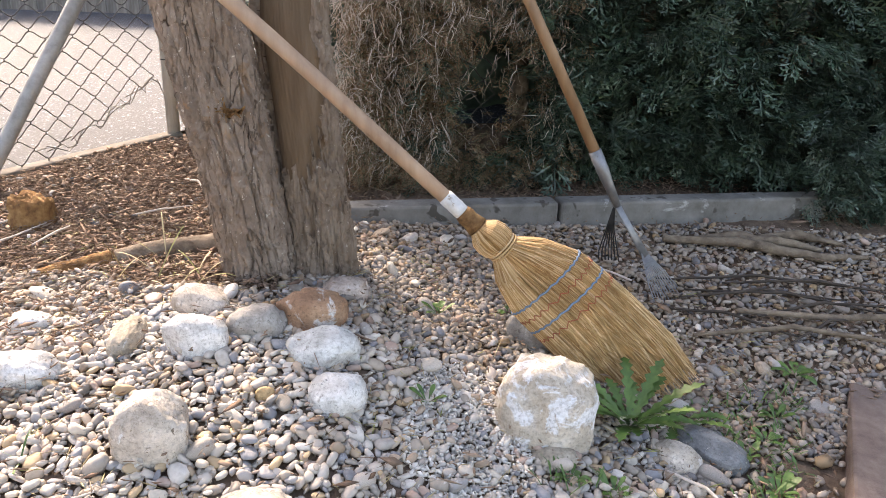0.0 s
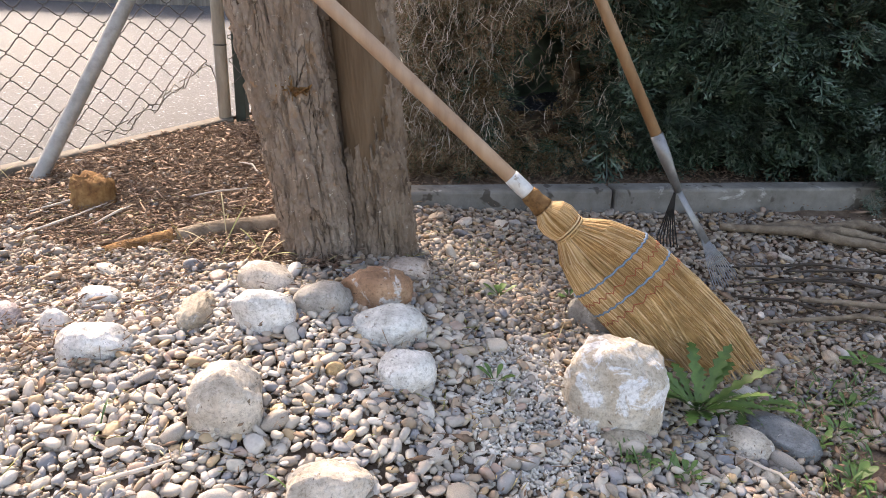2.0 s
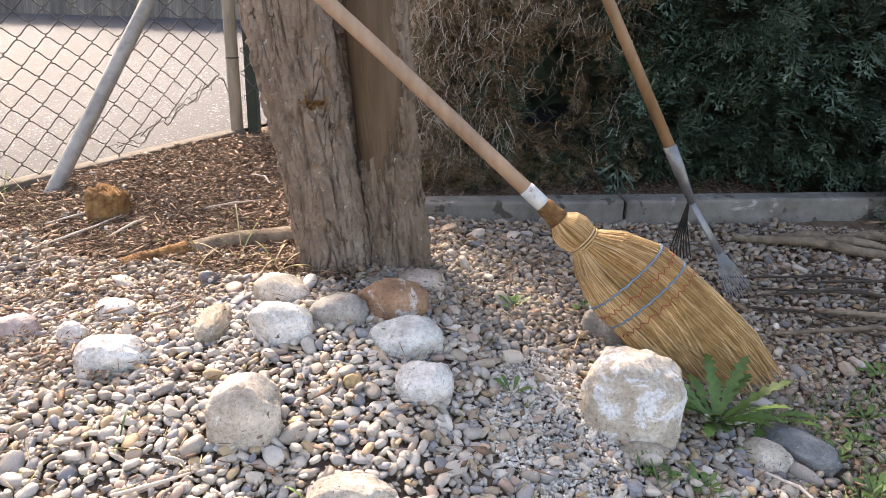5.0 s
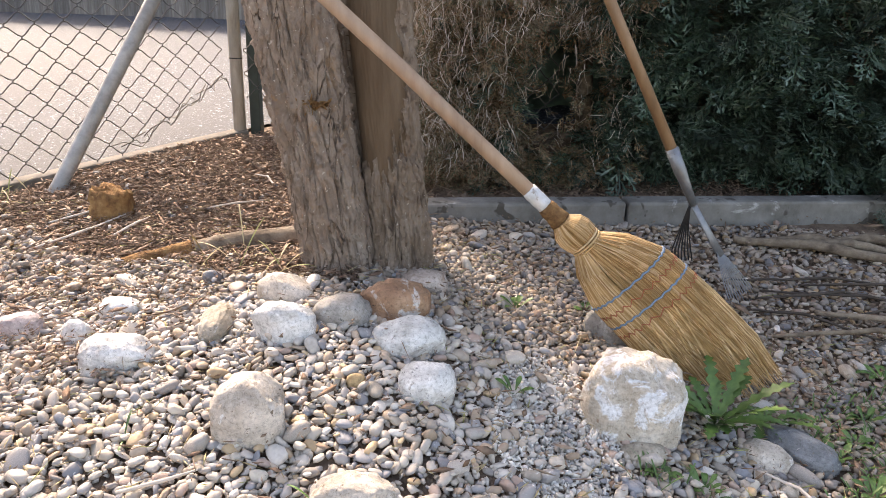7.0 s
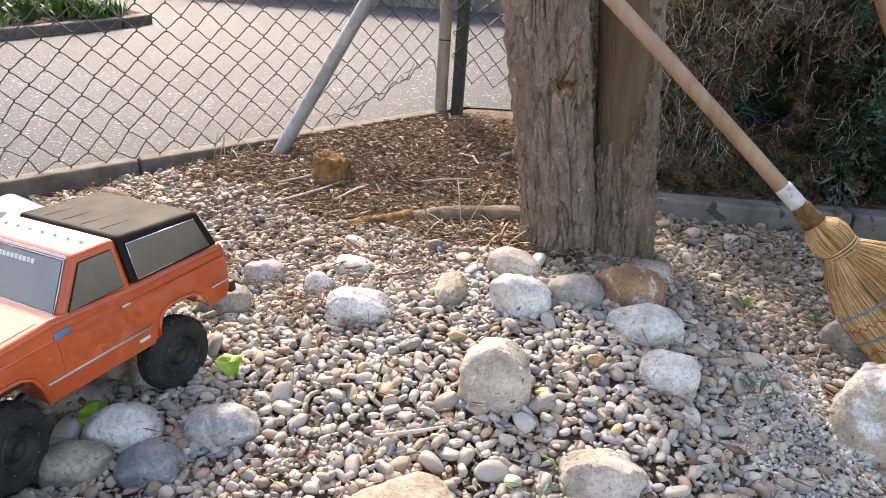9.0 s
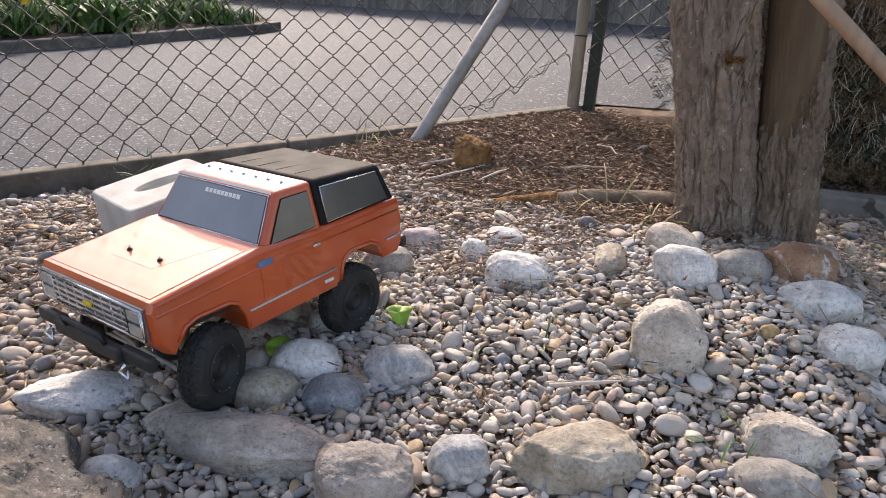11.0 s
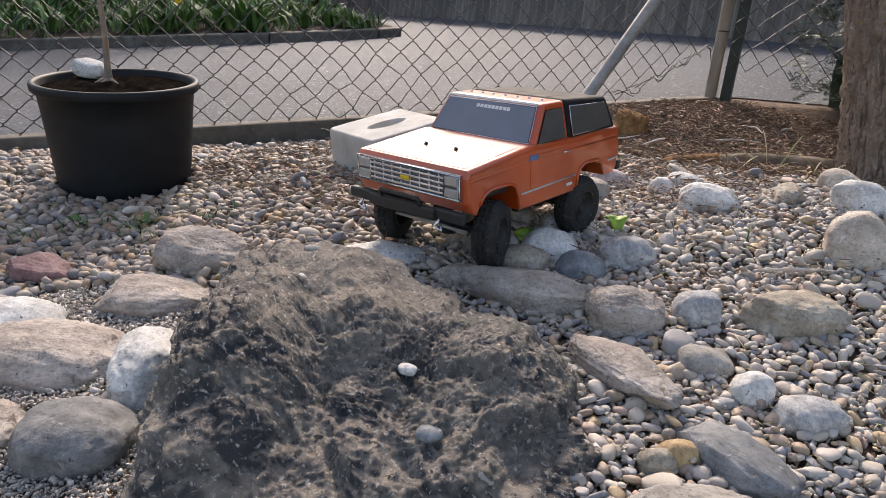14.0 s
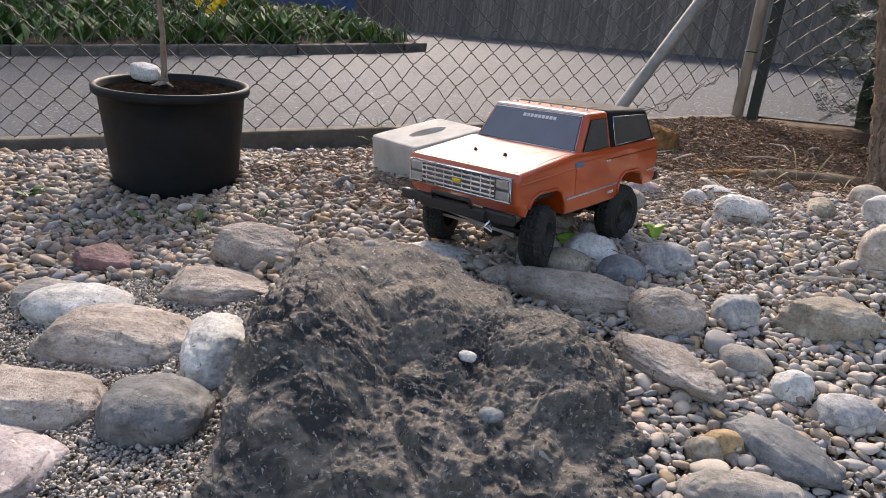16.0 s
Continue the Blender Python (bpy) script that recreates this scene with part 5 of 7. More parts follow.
def build_fence():
    fence = group("chain_link_fence", "sagging dark chain-link fence on an edging, torn near the post", "fence")
    half_w, half_h, top = 0.0195, 0.0385, 1.12

    def node(s, h, out):
        """A crossing of the mesh, pulled about by age; slack near the ground, where the fence was pushed in."""
        slack = math.exp(-((s + 1.25) / 0.30) ** 2 - (h / 0.16) ** 2)
        ds = 0.006 * noise.noise(Vector((s * 9, h * 9, 4))) + 0.034 * slack * noise.noise(Vector((s * 13, h * 13, 9)))
        dh = 0.018 * noise.noise(Vector((s * 1.3, h * 3.0, 7))) + 0.006 * noise.noise(Vector((s * 11, h * 11, 2))) + 0.034 * slack * noise.noise(Vector((s * 13, h * 13, 30)))
        sag = 0.016 * noise.noise(Vector((s * 2.2, h * 2.2, 1))) + out
        if s < 0:
            return fence_at(s + ds, h + dh, sag)
        return Vector((FX + 0.99 * (s + ds), FY + 0.02 * s, FZ + h + dh - 0.05 * s)) + Vector((PX, PY, 0)) * out
    for k in range(-125, 28):
        s0 = k * half_w * 2 + half_w
        if -0.03 < s0 < 0.05:
            continue
        knots = []
        for i in range(int(top / half_h)):
            h = i * half_h
            side_ = 1 if (i + k) % 2 else -1
            s = s0 + half_w * side_ * 1.06
            if h >= lower_edge(s) - 0.01:
                knots.append((node(s, h, 0.0028 * side_), side_))
        if len(knots) < 3:
            continue
        # each wire hooks round its neighbour at the crossings and bows between them
        pts = []
        for n, (q, side_) in enumerate(knots):
            if n:
                p = knots[n - 1][0]
                pts += [p.lerp(q, 0.24) + Vector((0, 0, -0.0012)), p.lerp(q, 0.76) + Vector((0, 0, 0.0012))]
            pts += [q - Vector((0, 0, 0.0034)), q + Vector((0, 0, 0.0034))]
        bm = bmesh.new()
        tube(bm, pts, 0.0018, 4, False)
        part("wire", bm, M_WIRE, fence)
    # loose torn ends bunched along the lifted edge
    r = random.Random(5)
    for k in range(10):
        bm = bmesh.new()
        s = -0.42 + 0.036 * k
        pts = []
        for j in range(6):
            ss = s + j * 0.022 + r.uniform(-0.012, 0.012)
            pts.append(fence_at(ss, max(0.02, lower_edge(ss)) + r.uniform(-0.015, 0.025), r.uniform(-0.02, 0.02)))
        tube(bm, pts, 0.0017, 5, False)
        part("loose_wire", bm, M_WIRE, fence)
    for off in (0.0,):
        bm = bmesh.new()
        pts = [fence_at(s, 1.11 + 0.01 * math.sin(4 * s)) for s in np.linspace(-5, -0.02, 40)]
        tube(bm, pts, 0.002, 6, False)
        part("tension_wire", bm, M_WIRE, fence)
    # posts
    post = group("fence_post", "weathered grey round fence post with a cable tie", "fence post")
    bm = bmesh.new()
    base, topp = Vector((FX + 0.012, FY, FZ - 0.3)), Vector((FX - 0.02, FY + 0.06, FZ + 1.2))
    tube(bm, [base, base.lerp(topp, 0.5), topp], 0.021, 24)
    part("pole", bm, M_POSTGREY, post)
    bm = bmesh.new()
    c = base.lerp(topp, 0.36)
    tube(bm, [c + Vector((0.0225 * math.cos(a), 0.0225 * math.sin(a), 0)) for a in np.linspace(0, 6.28, 20)], 0.0022, 6)
    part("tie", bm, M_BLACKMATT, post)
    gp = group("fence_post", "dark green metal fence post beside the grey one", "fence post")
    bm = bmesh.new()
    block(bm, FX + 0.055, FY + 0.045, FZ + 0.45, 0.036, 0.036, 1.5, 0.003)
    part("pole", bm, M_POSTGREEN, gp, smooth=False)
    strut = group("fence_strut", "leaning galvanised pipe bracing the corner post", "fence strut")
    bm = bmesh.new()
    tube(bm, [(-1.485, 1.765, 0.02), (-1.442, 1.86, 0.15), (-1.315, 2.13, 0.55), (-1.19, 2.40, 0.95)], 0.021, 24)
    part("pipe", bm, M_GALV, strut)
    bm = bmesh.new()
    block(bm, -1.19, 2.405, 0.955, 0.05, 0.03, 0.04, 0.004)
    part("clamp", bm, M_GALV, strut, smooth=False)


build_fence()


# ---- wooden fence across the yard ----
def build_board_fence():
    ob = group("board_fence", "tall weathered grey board fence across the yard", "fence")
    ax, ay, bx, by = 0.6, 4.55, -9.2, 9.15
    ln = math.hypot(bx - ax, by - ay)
    ang = math.atan2(by - ay, bx - ax)
    meshes = []
    for k in range(5):
        bm = bmesh.new()
        block(bm, 0, 0, 0.60, 0.135 + 0.006 * k, 0.022, 1.25 + 0.015 * k, 0.003)
        meshes.append(finish(bm, "board", M_BOARD, False))
    n = int(ln / 0.142)
    r = random.Random(3)
    for k in range(n):
        t = (k + 0.5) / n
        x, y = ax + (bx - ax) * t, ay + (by - ay) * t
        o = new("board", meshes[r.randrange(5)])
        o.parent = ob
        o.matrix_basis = pose(x, y, float(road_z(x, y)) - 0.02 + r.uniform(-0.012, 0.012), r.uniform(-0.5, 0.5), r.uniform(-0.6, 0.6), math.degrees(ang) + r.uniform(-1, 1)) @ Matrix.Translation((0, r.uniform(-0.006, 0.006), 0))
    for h in (0.30, 0.95):
        bm = bmesh.new()
        nx, ny = -math.sin(ang), math.cos(ang)
        tube(bm, [(ax - nx * 0.05, ay - ny * 0.05, float(road_z(ax, ay)) + h), (bx - nx * 0.05, by - ny * 0.05, float(road_z(bx, by)) + h)], 0.03, 4)
        part("rail", bm, M_BOARD, ob, smooth=False)


build_board_fence()


# ---- planted bed in the yard ----
def build_bed():
    line = [(-4.34, 4.72), (-4.37, 4.46), (-4.80, 3.68), (-5.37, 3.01), (-6.12, 2.16), (-7.22, 0.96), (-8.22, -0.24)]
    bed = group("planting_bed", "raised planting bed with a concrete kerb and brown soil", "planting bed", kind="structure")
    for (x0, y0), (x1, y1) in zip(line, line[1:]):
        bm = bmesh.new()
        d = Vector((x1 - x0, y1 - y0, 0))
        n = Vector((-d.y, d.x, 0)).normalized() * 0.055
        lo, hi = -0.1, 0.075
        vs = []
        for (px, py) in ((x0, y0), (x1, y1)):
            z = float(road_z(px, py))
            for sg in (-1, 1):
                for h in (lo, hi):
                    vs.append(bm.verts.new((px + sg * n.x, py + sg * n.y, z + h)))
        for q in ((0, 1, 3, 2), (4, 6, 7, 5), (0, 4, 5, 1), (2, 3, 7, 6), (1, 5, 7, 3), (0, 2, 6, 4)):
            bm.faces.new([vs[k] for k in q])
        bmesh.ops.recalc_face_normals(bm, faces=bm.faces)
        bmesh.ops.bevel(bm, geom=list(bm.edges), offset=0.012, segments=2, affect="EDGES", profile=0.5)
        part("kerb_stone", bm, M_EDGING, bed, smooth=False)
    # soil
    back = [(x - 2.6, y + 1.5 if k else y + 0.9) for k, (x, y) in enumerate(line)]
    bm = bmesh.new()
    rows = []
    for t in np.linspace(0, 1, 9):
        rows.append([bm.verts.new((x0 + (x1 - x0) * t, y0 + (y1 - y0) * t, float(road_z(x0 + (x1 - x0) * t, y0 + (y1 - y0) * t)) + 0.07 + 0.22 * t + 0.03 * noise.noise(Vector((x0 * 3, t * 5, 0))))) for (x0, y0), (x1, y1) in zip(line, back)])
    for a, b in zip(rows, rows[1:]):
        for k in range(len(line) - 1):
            bm.faces.new((a[k], a[k + 1], b[k + 1], b[k]))
    part("bed_soil", bm, M_BEDSOIL, bed)
    # leaves: narrow blades and broad clumps, thinner towards the tip
    r = random.Random(11)
    v, f = [], []

    def bed_point(t, dpt):
        t = min(max(t, 0), len(line) - 1.001)
        k = int(t)
        fr = t - k
        x = line[k][0] + (line[k + 1][0] - line[k][0]) * fr - 2.6 * dpt
        y = line[k][1] + (line[k + 1][1] - line[k][1]) * fr + 1.4 * dpt
        return x, y, float(road_z(x, y)) + 0.08 + 0.22 * dpt

    def blade(x, y, z, h, lean, w, a):
        n = len(v)
        cx, sy_ = math.cos(a), math.sin(a)
        for q, ww in ((0, 0.6), (0.5, 1.0), (1.0, 0.12)):
            px, py, pz = x + cx * lean * q * q, y + sy_ * lean * q * q, z + h * q * (1 - 0.25 * q)
            v.extend([(px - sy_ * w * ww, py + cx * w * ww, pz), (px + sy_ * w * ww, py - cx * w * ww, pz)])
        f.extend([(n, n + 1, n + 3, n + 2), (n + 2, n + 3, n + 5, n + 4)])
    for _ in range(250):
        t = 0.9 + 5.0 * r.random()
        x, y, z = bed_point(t, 0.02 + 0.9 * r.random() ** 1.2)
        tall = r.uniform(0.12, 0.36) * (0.6 if t < 1.6 else 1.0)
        broad = r.random() < 0.4
        for _k in range(r.randrange(14, 34)):
            blade(x + r.gauss(0, 0.07), y + r.gauss(0, 0.07), z - 0.01, tall * r.uniform(0.5, 1.1), tall * r.uniform(0.2, 0.9), r.uniform(0.018, 0.034) if broad else r.uniform(0.004, 0.011), r.uniform(0, 6.28))
    tagged(new("bed_plants", mesh_np("bed_plants", v, f, M_GRASS, False)), "green spring foliage in the planting bed", "plants", kind="stuff")
    v, f = [], []
    for _ in range(60):
        x, y, z = bed_point(1.1 + 2.2 * r.random(), 0.08 + 0.4 * r.random())
        for a in (0, 1.26, 2.51, 3.77, 5.03):
            blade(x, y, z + 0.16, 0.008, 0.022, 0.008, a)
    tagged(new("pale_blossoms", mesh_np("pale_blossoms", v, f, M_FLOWERWHITE, False)), "small pale blue-white blossoms in the bed", "flowers", kind="stuff")
    # yellow flowers
    for k in range(13):
        x, y, z = -5.39 + r.uniform(-0.09, 0.09), 3.33 + r.uniform(-0.10, 0.10), -0.02
        fl = group("daffodil", "yellow daffodil on a green stem", "flower", grp="daffodils in the bed")
        h = r.uniform(0.27, 0.39)
        bm = bmesh.new()
        tube(bm, [(x, y, z), (x + 0.01, y, z + h * 0.6), (x + 0.015, y - 0.01, z + h)], 0.004, 5)
        part("stem", bm, M_LEAF, fl)
        bm = bmesh.new()
        c = Vector((x + 0.015, y - 0.012, z + h))
        turn = Matrix.Rotation(r.uniform(0.9, 1.5), 4, "X") @ Matrix.Rotation(r.uniform(-0.6, 0.6), 4, "Z")
        for j in range(6):
            a = j * math.pi / 3
            tip = Vector((math.cos(a), math.sin(a), 0.15)) * 0.042
            sd2 = Vector((-math.sin(a), math.cos(a), 0)) * 0.016
            q = [bm.verts.new(c + turn @ p) for p in (Vector((0, 0, 0)), tip * 0.55 + sd2, tip, tip * 0.55 - sd2)]
            bm.faces.new(q)
        part("petals", bm, M_PETAL, fl, smooth=False)
        bm = bmesh.new()
        lathe(bm, [(0.008, 0.0), (0.012, 0.015), (0.017, 0.028)], 10, Matrix.Translation(c) @ turn)
        part("trumpet", bm, M_PETAL, fl)


build_bed()


# dark growth behind the bed; unseen height added to shade the road, hide sky
def build_back_hedge():
    ob = group("evergreen_hedge", "dark evergreen shrubs behind the planting bed, made tall to shade the road", "hedge")
    pl, ah, sz = [], [], []
    for _ in range(800):
        q, h = rng.random(), rng.random()
        a = rng.uniform(0, 6.28)
        rr = 0.55 * (1 - 0.5 * h) * (0.7 + 0.5 * math.sin(9 * q) ** 2)
        pl.append((-6.95 - 2.6 * q + rr * math.cos(a), 5.0 - 4.4 * q + rr * math.sin(a), -0.1 - 0.35 * q + 2.9 * h * (0.75 + 0.3 * math.sin(14 * q))))
        ah.append((math.cos(a) + 0.3, math.sin(a) - 0.2, rng.normal(0.3, 0.4)))
        sz.append(rng.uniform(0.22, 0.5))
    part("foliage", sprays("foliage", np.array(pl), np.array(ah), np.array(sz), M_CONIFER), None, ob)
    for k in range(5):
        bm = bmesh.new()
        q = (k + 0.5) / 5
        x, y = -6.95 - 2.6 * q, 5.0 - 4.4 * q
        tube(bm, [(x, y, -0.5), (x + 0.05, y, 0.8), (x, y + 0.04, 1.9)], [0.06, 0.045, 0.015], 8)
        part("stem", bm, M_DEADWOOD, ob)


build_back_hedge()


# ---- behind the bed: dark timber wall and a parked car ----
def build_back():
    ob = group("timber_wall", "dark brown timber shed wall behind the planting bed", "wall")
    meshes = []
    for k in range(3):
        bm = bmesh.new()
        block(bm, 0, 0, 1.3, 0.19 + 0.004 * k, 0.03, 2.8, 0.004)
        meshes.append(finish(bm, "board", M_BROWNBOARD, False))
    ax_, ay_, bx_, by_ = -9.3, 6.6, -12.2, -1.4
    n = int(math.hypot(bx_ - ax_, by_ - ay_) / 0.2)
    r = random.Random(8)
    ang = math.degrees(math.atan2(by_ - ay_, bx_ - ax_))
    for k in range(n):
        q = (k + 0.5) / n
        o = new("board", meshes[k % 3])
        o.parent = ob
        o.matrix_basis = pose(ax_ + (bx_ - ax_) * q, ay_ + (by_ - ay_) * q, -0.55, 0, 0, ang + r.uniform(-0.8, 0.8))
    car = group("parked_car", "dark blue car parked across the yard", "car")
    prof = [(2.0, 0.35), (2.05, 0.62), (1.9, 0.82), (1.0, 0.92), (0.35, 1.38), (-1.1, 1.42), (-1.75, 0.98), (-2.0, 0.9), (-2.05, 0.4)]
    bm = bmesh.new()
    extrude_poly(bm, prof, 0.82)
    bmesh.ops.recalc_face_normals(bm, faces=bm.faces)
    bmesh.ops.bevel(bm, geom=list(bm.edges), offset=0.05, segments=3, affect="EDGES", profile=0.5)
    part("body", bm, M_CARBLUE, car, smooth=False)
    for sy_ in (-1, 1):
        for pts in ([(0.85, 0.95), (0.33, 1.31), (-0.28, 1.33), (-0.28, 0.95)], [(-0.36, 0.95), (-0.36, 1.33), (-1.05, 1.34), (-1.5, 0.98)]):
            bm = bmesh.new()
            quad_plate(bm, [(x, sy_ * 0.822, z) for x, z in pts], 0.006, (0, sy_, 0))
            part("window", bm, M_TINT_SKYGLASS, car, smooth=False)
        for cx in (1.25, -1.25):
            bm = bmesh.new()
            lathe(bm, [(0.0, 0.10), (0.17, 0.10), (0.19, 0.09), (0.27, 0.10), (0.31, 0.06), (0.31, -0.10)], 28, Matrix.Translation((cx, sy_ * 0.76, 0.31)) @ Matrix.Rotation(-sy_ * math.pi / 2, 4, "X"))
            part("wheel", bm, M_TREADRUBBER, car)
        bm = bmesh.new()
        block(bm, 2.0, sy_ * 0.6, 0.68, 0.08, 0.3, 0.14, 0.02)
        part("headlight", bm, M_LENS, car, smooth=False)
    car.matrix_world = pose(-8.9, 7.1, float(road_z(-8.9, 7.1)), 0, 0, -35)




# ---- plant pot ----
def build_pot():
    ob = group("plant_pot", "large black plastic plant pot filled with dark soil, leaning slightly", "plant pot")
    ob.matrix_world = Matrix.Translation((-2.018, 0.540, -0.038)) @ Matrix.Rotation(radians(2.95), 4, Vector((1, -0.12, 0)))
    H = 0.274
    bm = bmesh.new()
    prof = [(0.0, 0.0), (0.135, 0.0), (0.142, 0.004), (0.150, 0.06), (0.163, 0.20), (0.168, H - 0.024), (0.176, H - 0.022), (0.180, H - 0.018), (0.181, H - 0.006), (0.178, H), (0.170, H), (0.166, H - 0.006), (0.160, H - 0.05)]
    lathe(bm, prof, 72)
    part("pot_body", bm, M_POT, ob)
    bm = bmesh.new()
    rings = []
    for k in range(14):
        r = 0.162 * k / 13
        rings.append([bm.verts.new((r * math.cos(a), r * math.sin(a), H - 0.016 + 0.010 * noise.fractal(Vector((r * math.cos(a) * 30, r * math.sin(a) * 30, 2)), 0.9, 2, 3) + 0.008 * (1 - k / 13))) for a in np.linspace(0, 2 * math.pi, 48, endpoint=False)])
    for a, b in zip(rings, rings[1:]):
        for k in range(48):
            bm.faces.new((a[k], a[(k + 1) % 48], b[(k + 1) % 48], b[k]))
    bmesh.ops.remove_doubles(bm, verts=bm.verts, dist=0.0004)
    part("pot_soil", bm, M_POTSOIL, ob, "dark crumbly potting soil")
    FIXED.append((-2.018, 0.540, 0.195))
    # sapling growing in it
    sap = group("sapling", "young leafless sapling with a thin grey-brown stem", "sapling")
    bm = bmesh.new()
    bx, by, bz = -2.046, 0.522, 0.222
    tube(bm, [(bx, by, bz), (bx - 0.004, by + 0.004, bz + 0.03), (bx - 0.012, by + 0.006, bz + 0.12), (bx - 0.03, by - 0.002, bz + 0.30), (bx - 0.05, by - 0.012, bz + 0.55), (bx - 0.06, by - 0.01, bz + 0.95)], [0.013, 0.008, 0.0065, 0.0055, 0.0048, 0.003], 12)
    part("stem", bm, M_BARK, sap)
    for a, h in ((0.5, 0.6), (2.6, 0.7), (4.3, 0.8)):
        bm = bmesh.new()
        p = Vector((bx - 0.052, by - 0.011, bz + h))
        d = Vector((math.cos(a), math.sin(a), 1.2)).normalized()
        tube(bm, [p, p + d * 0.1, p + d * 0.2 + Vector((0, 0, 0.03))], [0.004, 0.003, 0.0015], 6)
        part("twig", bm, M_BARK, sap)
    for a in (0.3, 1.9, 3.6, 5.2):
        bm = bmesh.new()
        tube(bm, [(bx, by, bz + 0.012), (bx + 0.018 * math.cos(a), by + 0.018 * math.sin(a), bz + 0.004), (bx + 0.04 * math.cos(a), by + 0.04 * math.sin(a), bz - 0.006)], [0.008, 0.006, 0.003], 6)
        part("root", bm, M_BARK, sap)
    st = stone("white_stone", "white", -2.145, 0.537, 0.036, 0.024, 0.021, 36)
    st.matrix_world = pose(-2.140, 0.537, 0.245, 0, 6, 36)
    tagged(st, "smooth whitish oval stone resting on the pot soil", "stone")


build_pot()


# ---- model truck ----
def quad_plate(bm, pts, thick, normal):
    """A thin plate on four or more points, raised along normal."""
    n = Vector(normal).normalized() * thick
    a = [bm.verts.new(Vector(p)) for p in pts]
    b = [bm.verts.new(Vector(p) + n) for p in pts]
    bm.faces.new(a[::-1])
    bm.faces.new(b)
    for k in range(len(pts)):
        bm.faces.new((a[k], a[(k + 1) % len(pts)], b[(k + 1) % len(pts)], b[k]))
    bmesh.ops.recalc_face_normals(bm, faces=bm.faces)
    return bm


def frame_strip(bm, pts, r, sides=6):
    pts = [Vector(p) for p in pts]
    tube(bm, pts + [pts[0]], r, sides)
    return bm


def build_truck():
    t = group("model_truck", "orange radio-controlled pickup-style model truck with a black rear roof", "model truck")
    W, HR = 0.126, 0.106          # half widths at the belt and at the roof
    xf, xr = 0.228, -0.220
    axf, axr = 0.152, -0.104
    z_front, z_scuttle, belt, roof, roof_rear = 0.181, 0.193, 0.184, 0.253, 0.240
    x_scut, x_roof, x_split, x_tail = 0.062, 0.010, -0.056, -0.198
    # lower body: bonnet line, nose, squared wheel openings, sill
    side = [(xf - 0.004, z_front), (xf + 0.002, z_front - 0.012), (xf, 0.128), (xf - 0.010, 0.112), (xf - 0.022, 0.107)]
    side += [(0.199, 0.118), (0.188, 0.133), (0.172, 0.139), (0.122, 0.138), (0.108, 0.131), (0.099, 0.112), (0.096, 0.090)]
    side += [(-0.076, 0.088), (-0.080, 0.108), (-0.088, 0.124), (-0.104, 0.131), (-0.146, 0.129), (-0.162, 0.120), (-0.170, 0.104), (-0.173, 0.096)]
    side += [(xr + 0.012, 0.096), (xr + 0.002, 0.108), (xr, 0.150), (xr + 0.005, belt), (x_split, belt + 0.002), (x_scut + 0.004, z_scuttle)]
    bm = bmesh.new()
    extrude_poly(bm, side, W)
    bmesh.ops.recalc_face_normals(bm, faces=bm.faces)
    long_edges = [e for e in bm.edges if abs(e.verts[0].co.y - e.verts[1].co.y) < 1e-5 and min(v.co.z for v in e.verts) > belt - 0.02]
    long_edges += [e for e in bm.edges if abs(e.verts[0].co.y - e.verts[1].co.y) < 1e-5 and min(v.co.x for v in e.verts) > xf - 0.02 and e not in long_edges]
    bmesh.ops.bevel(bm, geom=long_edges, offset=0.009, segments=5, affect="EDGES", profile=0.5)
    part("body", bm, M_ORANGE, t, "glossy orange body shell", smooth=False)

    # bonnet with a low raised centre
    def bonnet_z(x):
        return z_front + (z_scuttle - z_front) * (xf - 0.004 - x) / (xf - 0.008 - x_scut)
    bm = bmesh.new()
    quad_plate(bm, [(xf - 0.010, -0.113, bonnet_z(xf - 0.010)), (xf - 0.010, 0.113, bonnet_z(xf - 0.010)), (0.078, 0.112, bonnet_z(0.078)), (0.078, -0.112, bonnet_z(0.078))], 0.0007, (0, 0, 1))
    bon = part("bonnet", bm, M_ORANGE, t, smooth=False)
    bm = bmesh.new()
    quad_plate(bm, [(0.170, -0.045, bonnet_z(0.170)), (0.170, 0.045, bonnet_z(0.170)), (0.082, 0.075, bonnet_z(0.082)), (0.082, -0.075, bonnet_z(0.082))], 0.0009, (0, 0, 1))
    part("bonnet_bulge", bm, M_ORANGE, bon, smooth=False)
    for sy_ in (-1, 1):
        bm = bmesh.new()
        lathe(bm, [(0.0, 0.004), (0.003, 0.0035), (0.0045, 0.0)], 10, Matrix.Translation((0.150, sy_ * 0.034, bonnet_z(0.15))))
        tube(bm, [(0.146, sy_ * 0.034 - 0.006, bonnet_z(0.15) + 0.004), (0.154, sy_ * 0.034 + 0.006, bonnet_z(0.15) + 0.005)], 0.0013, 6)
        part("body_clip", bm, M_BLACKMATT, t)
    for sy_ in (-1, 1):
        # lips of the wheel openings
        for lip in ([(0.199, 0.118), (0.188, 0.133), (0.172, 0.139), (0.122, 0.138), (0.108, 0.131), (0.099, 0.112), (0.096, 0.092)],
                    [(-0.077, 0.092), (-0.080, 0.108), (-0.088, 0.124), (-0.104, 0.131), (-0.146, 0.129), (-0.162, 0.120), (-0.170, 0.104)]):
            bm = bmesh.new()
            tube(bm, [(x, sy_ * (W + 0.0004), z + 0.0024) for x, z in lip], 0.0030, 8)
            part("wheel_arch", bm, M_ORANGE, t)
        bm = bmesh.new()
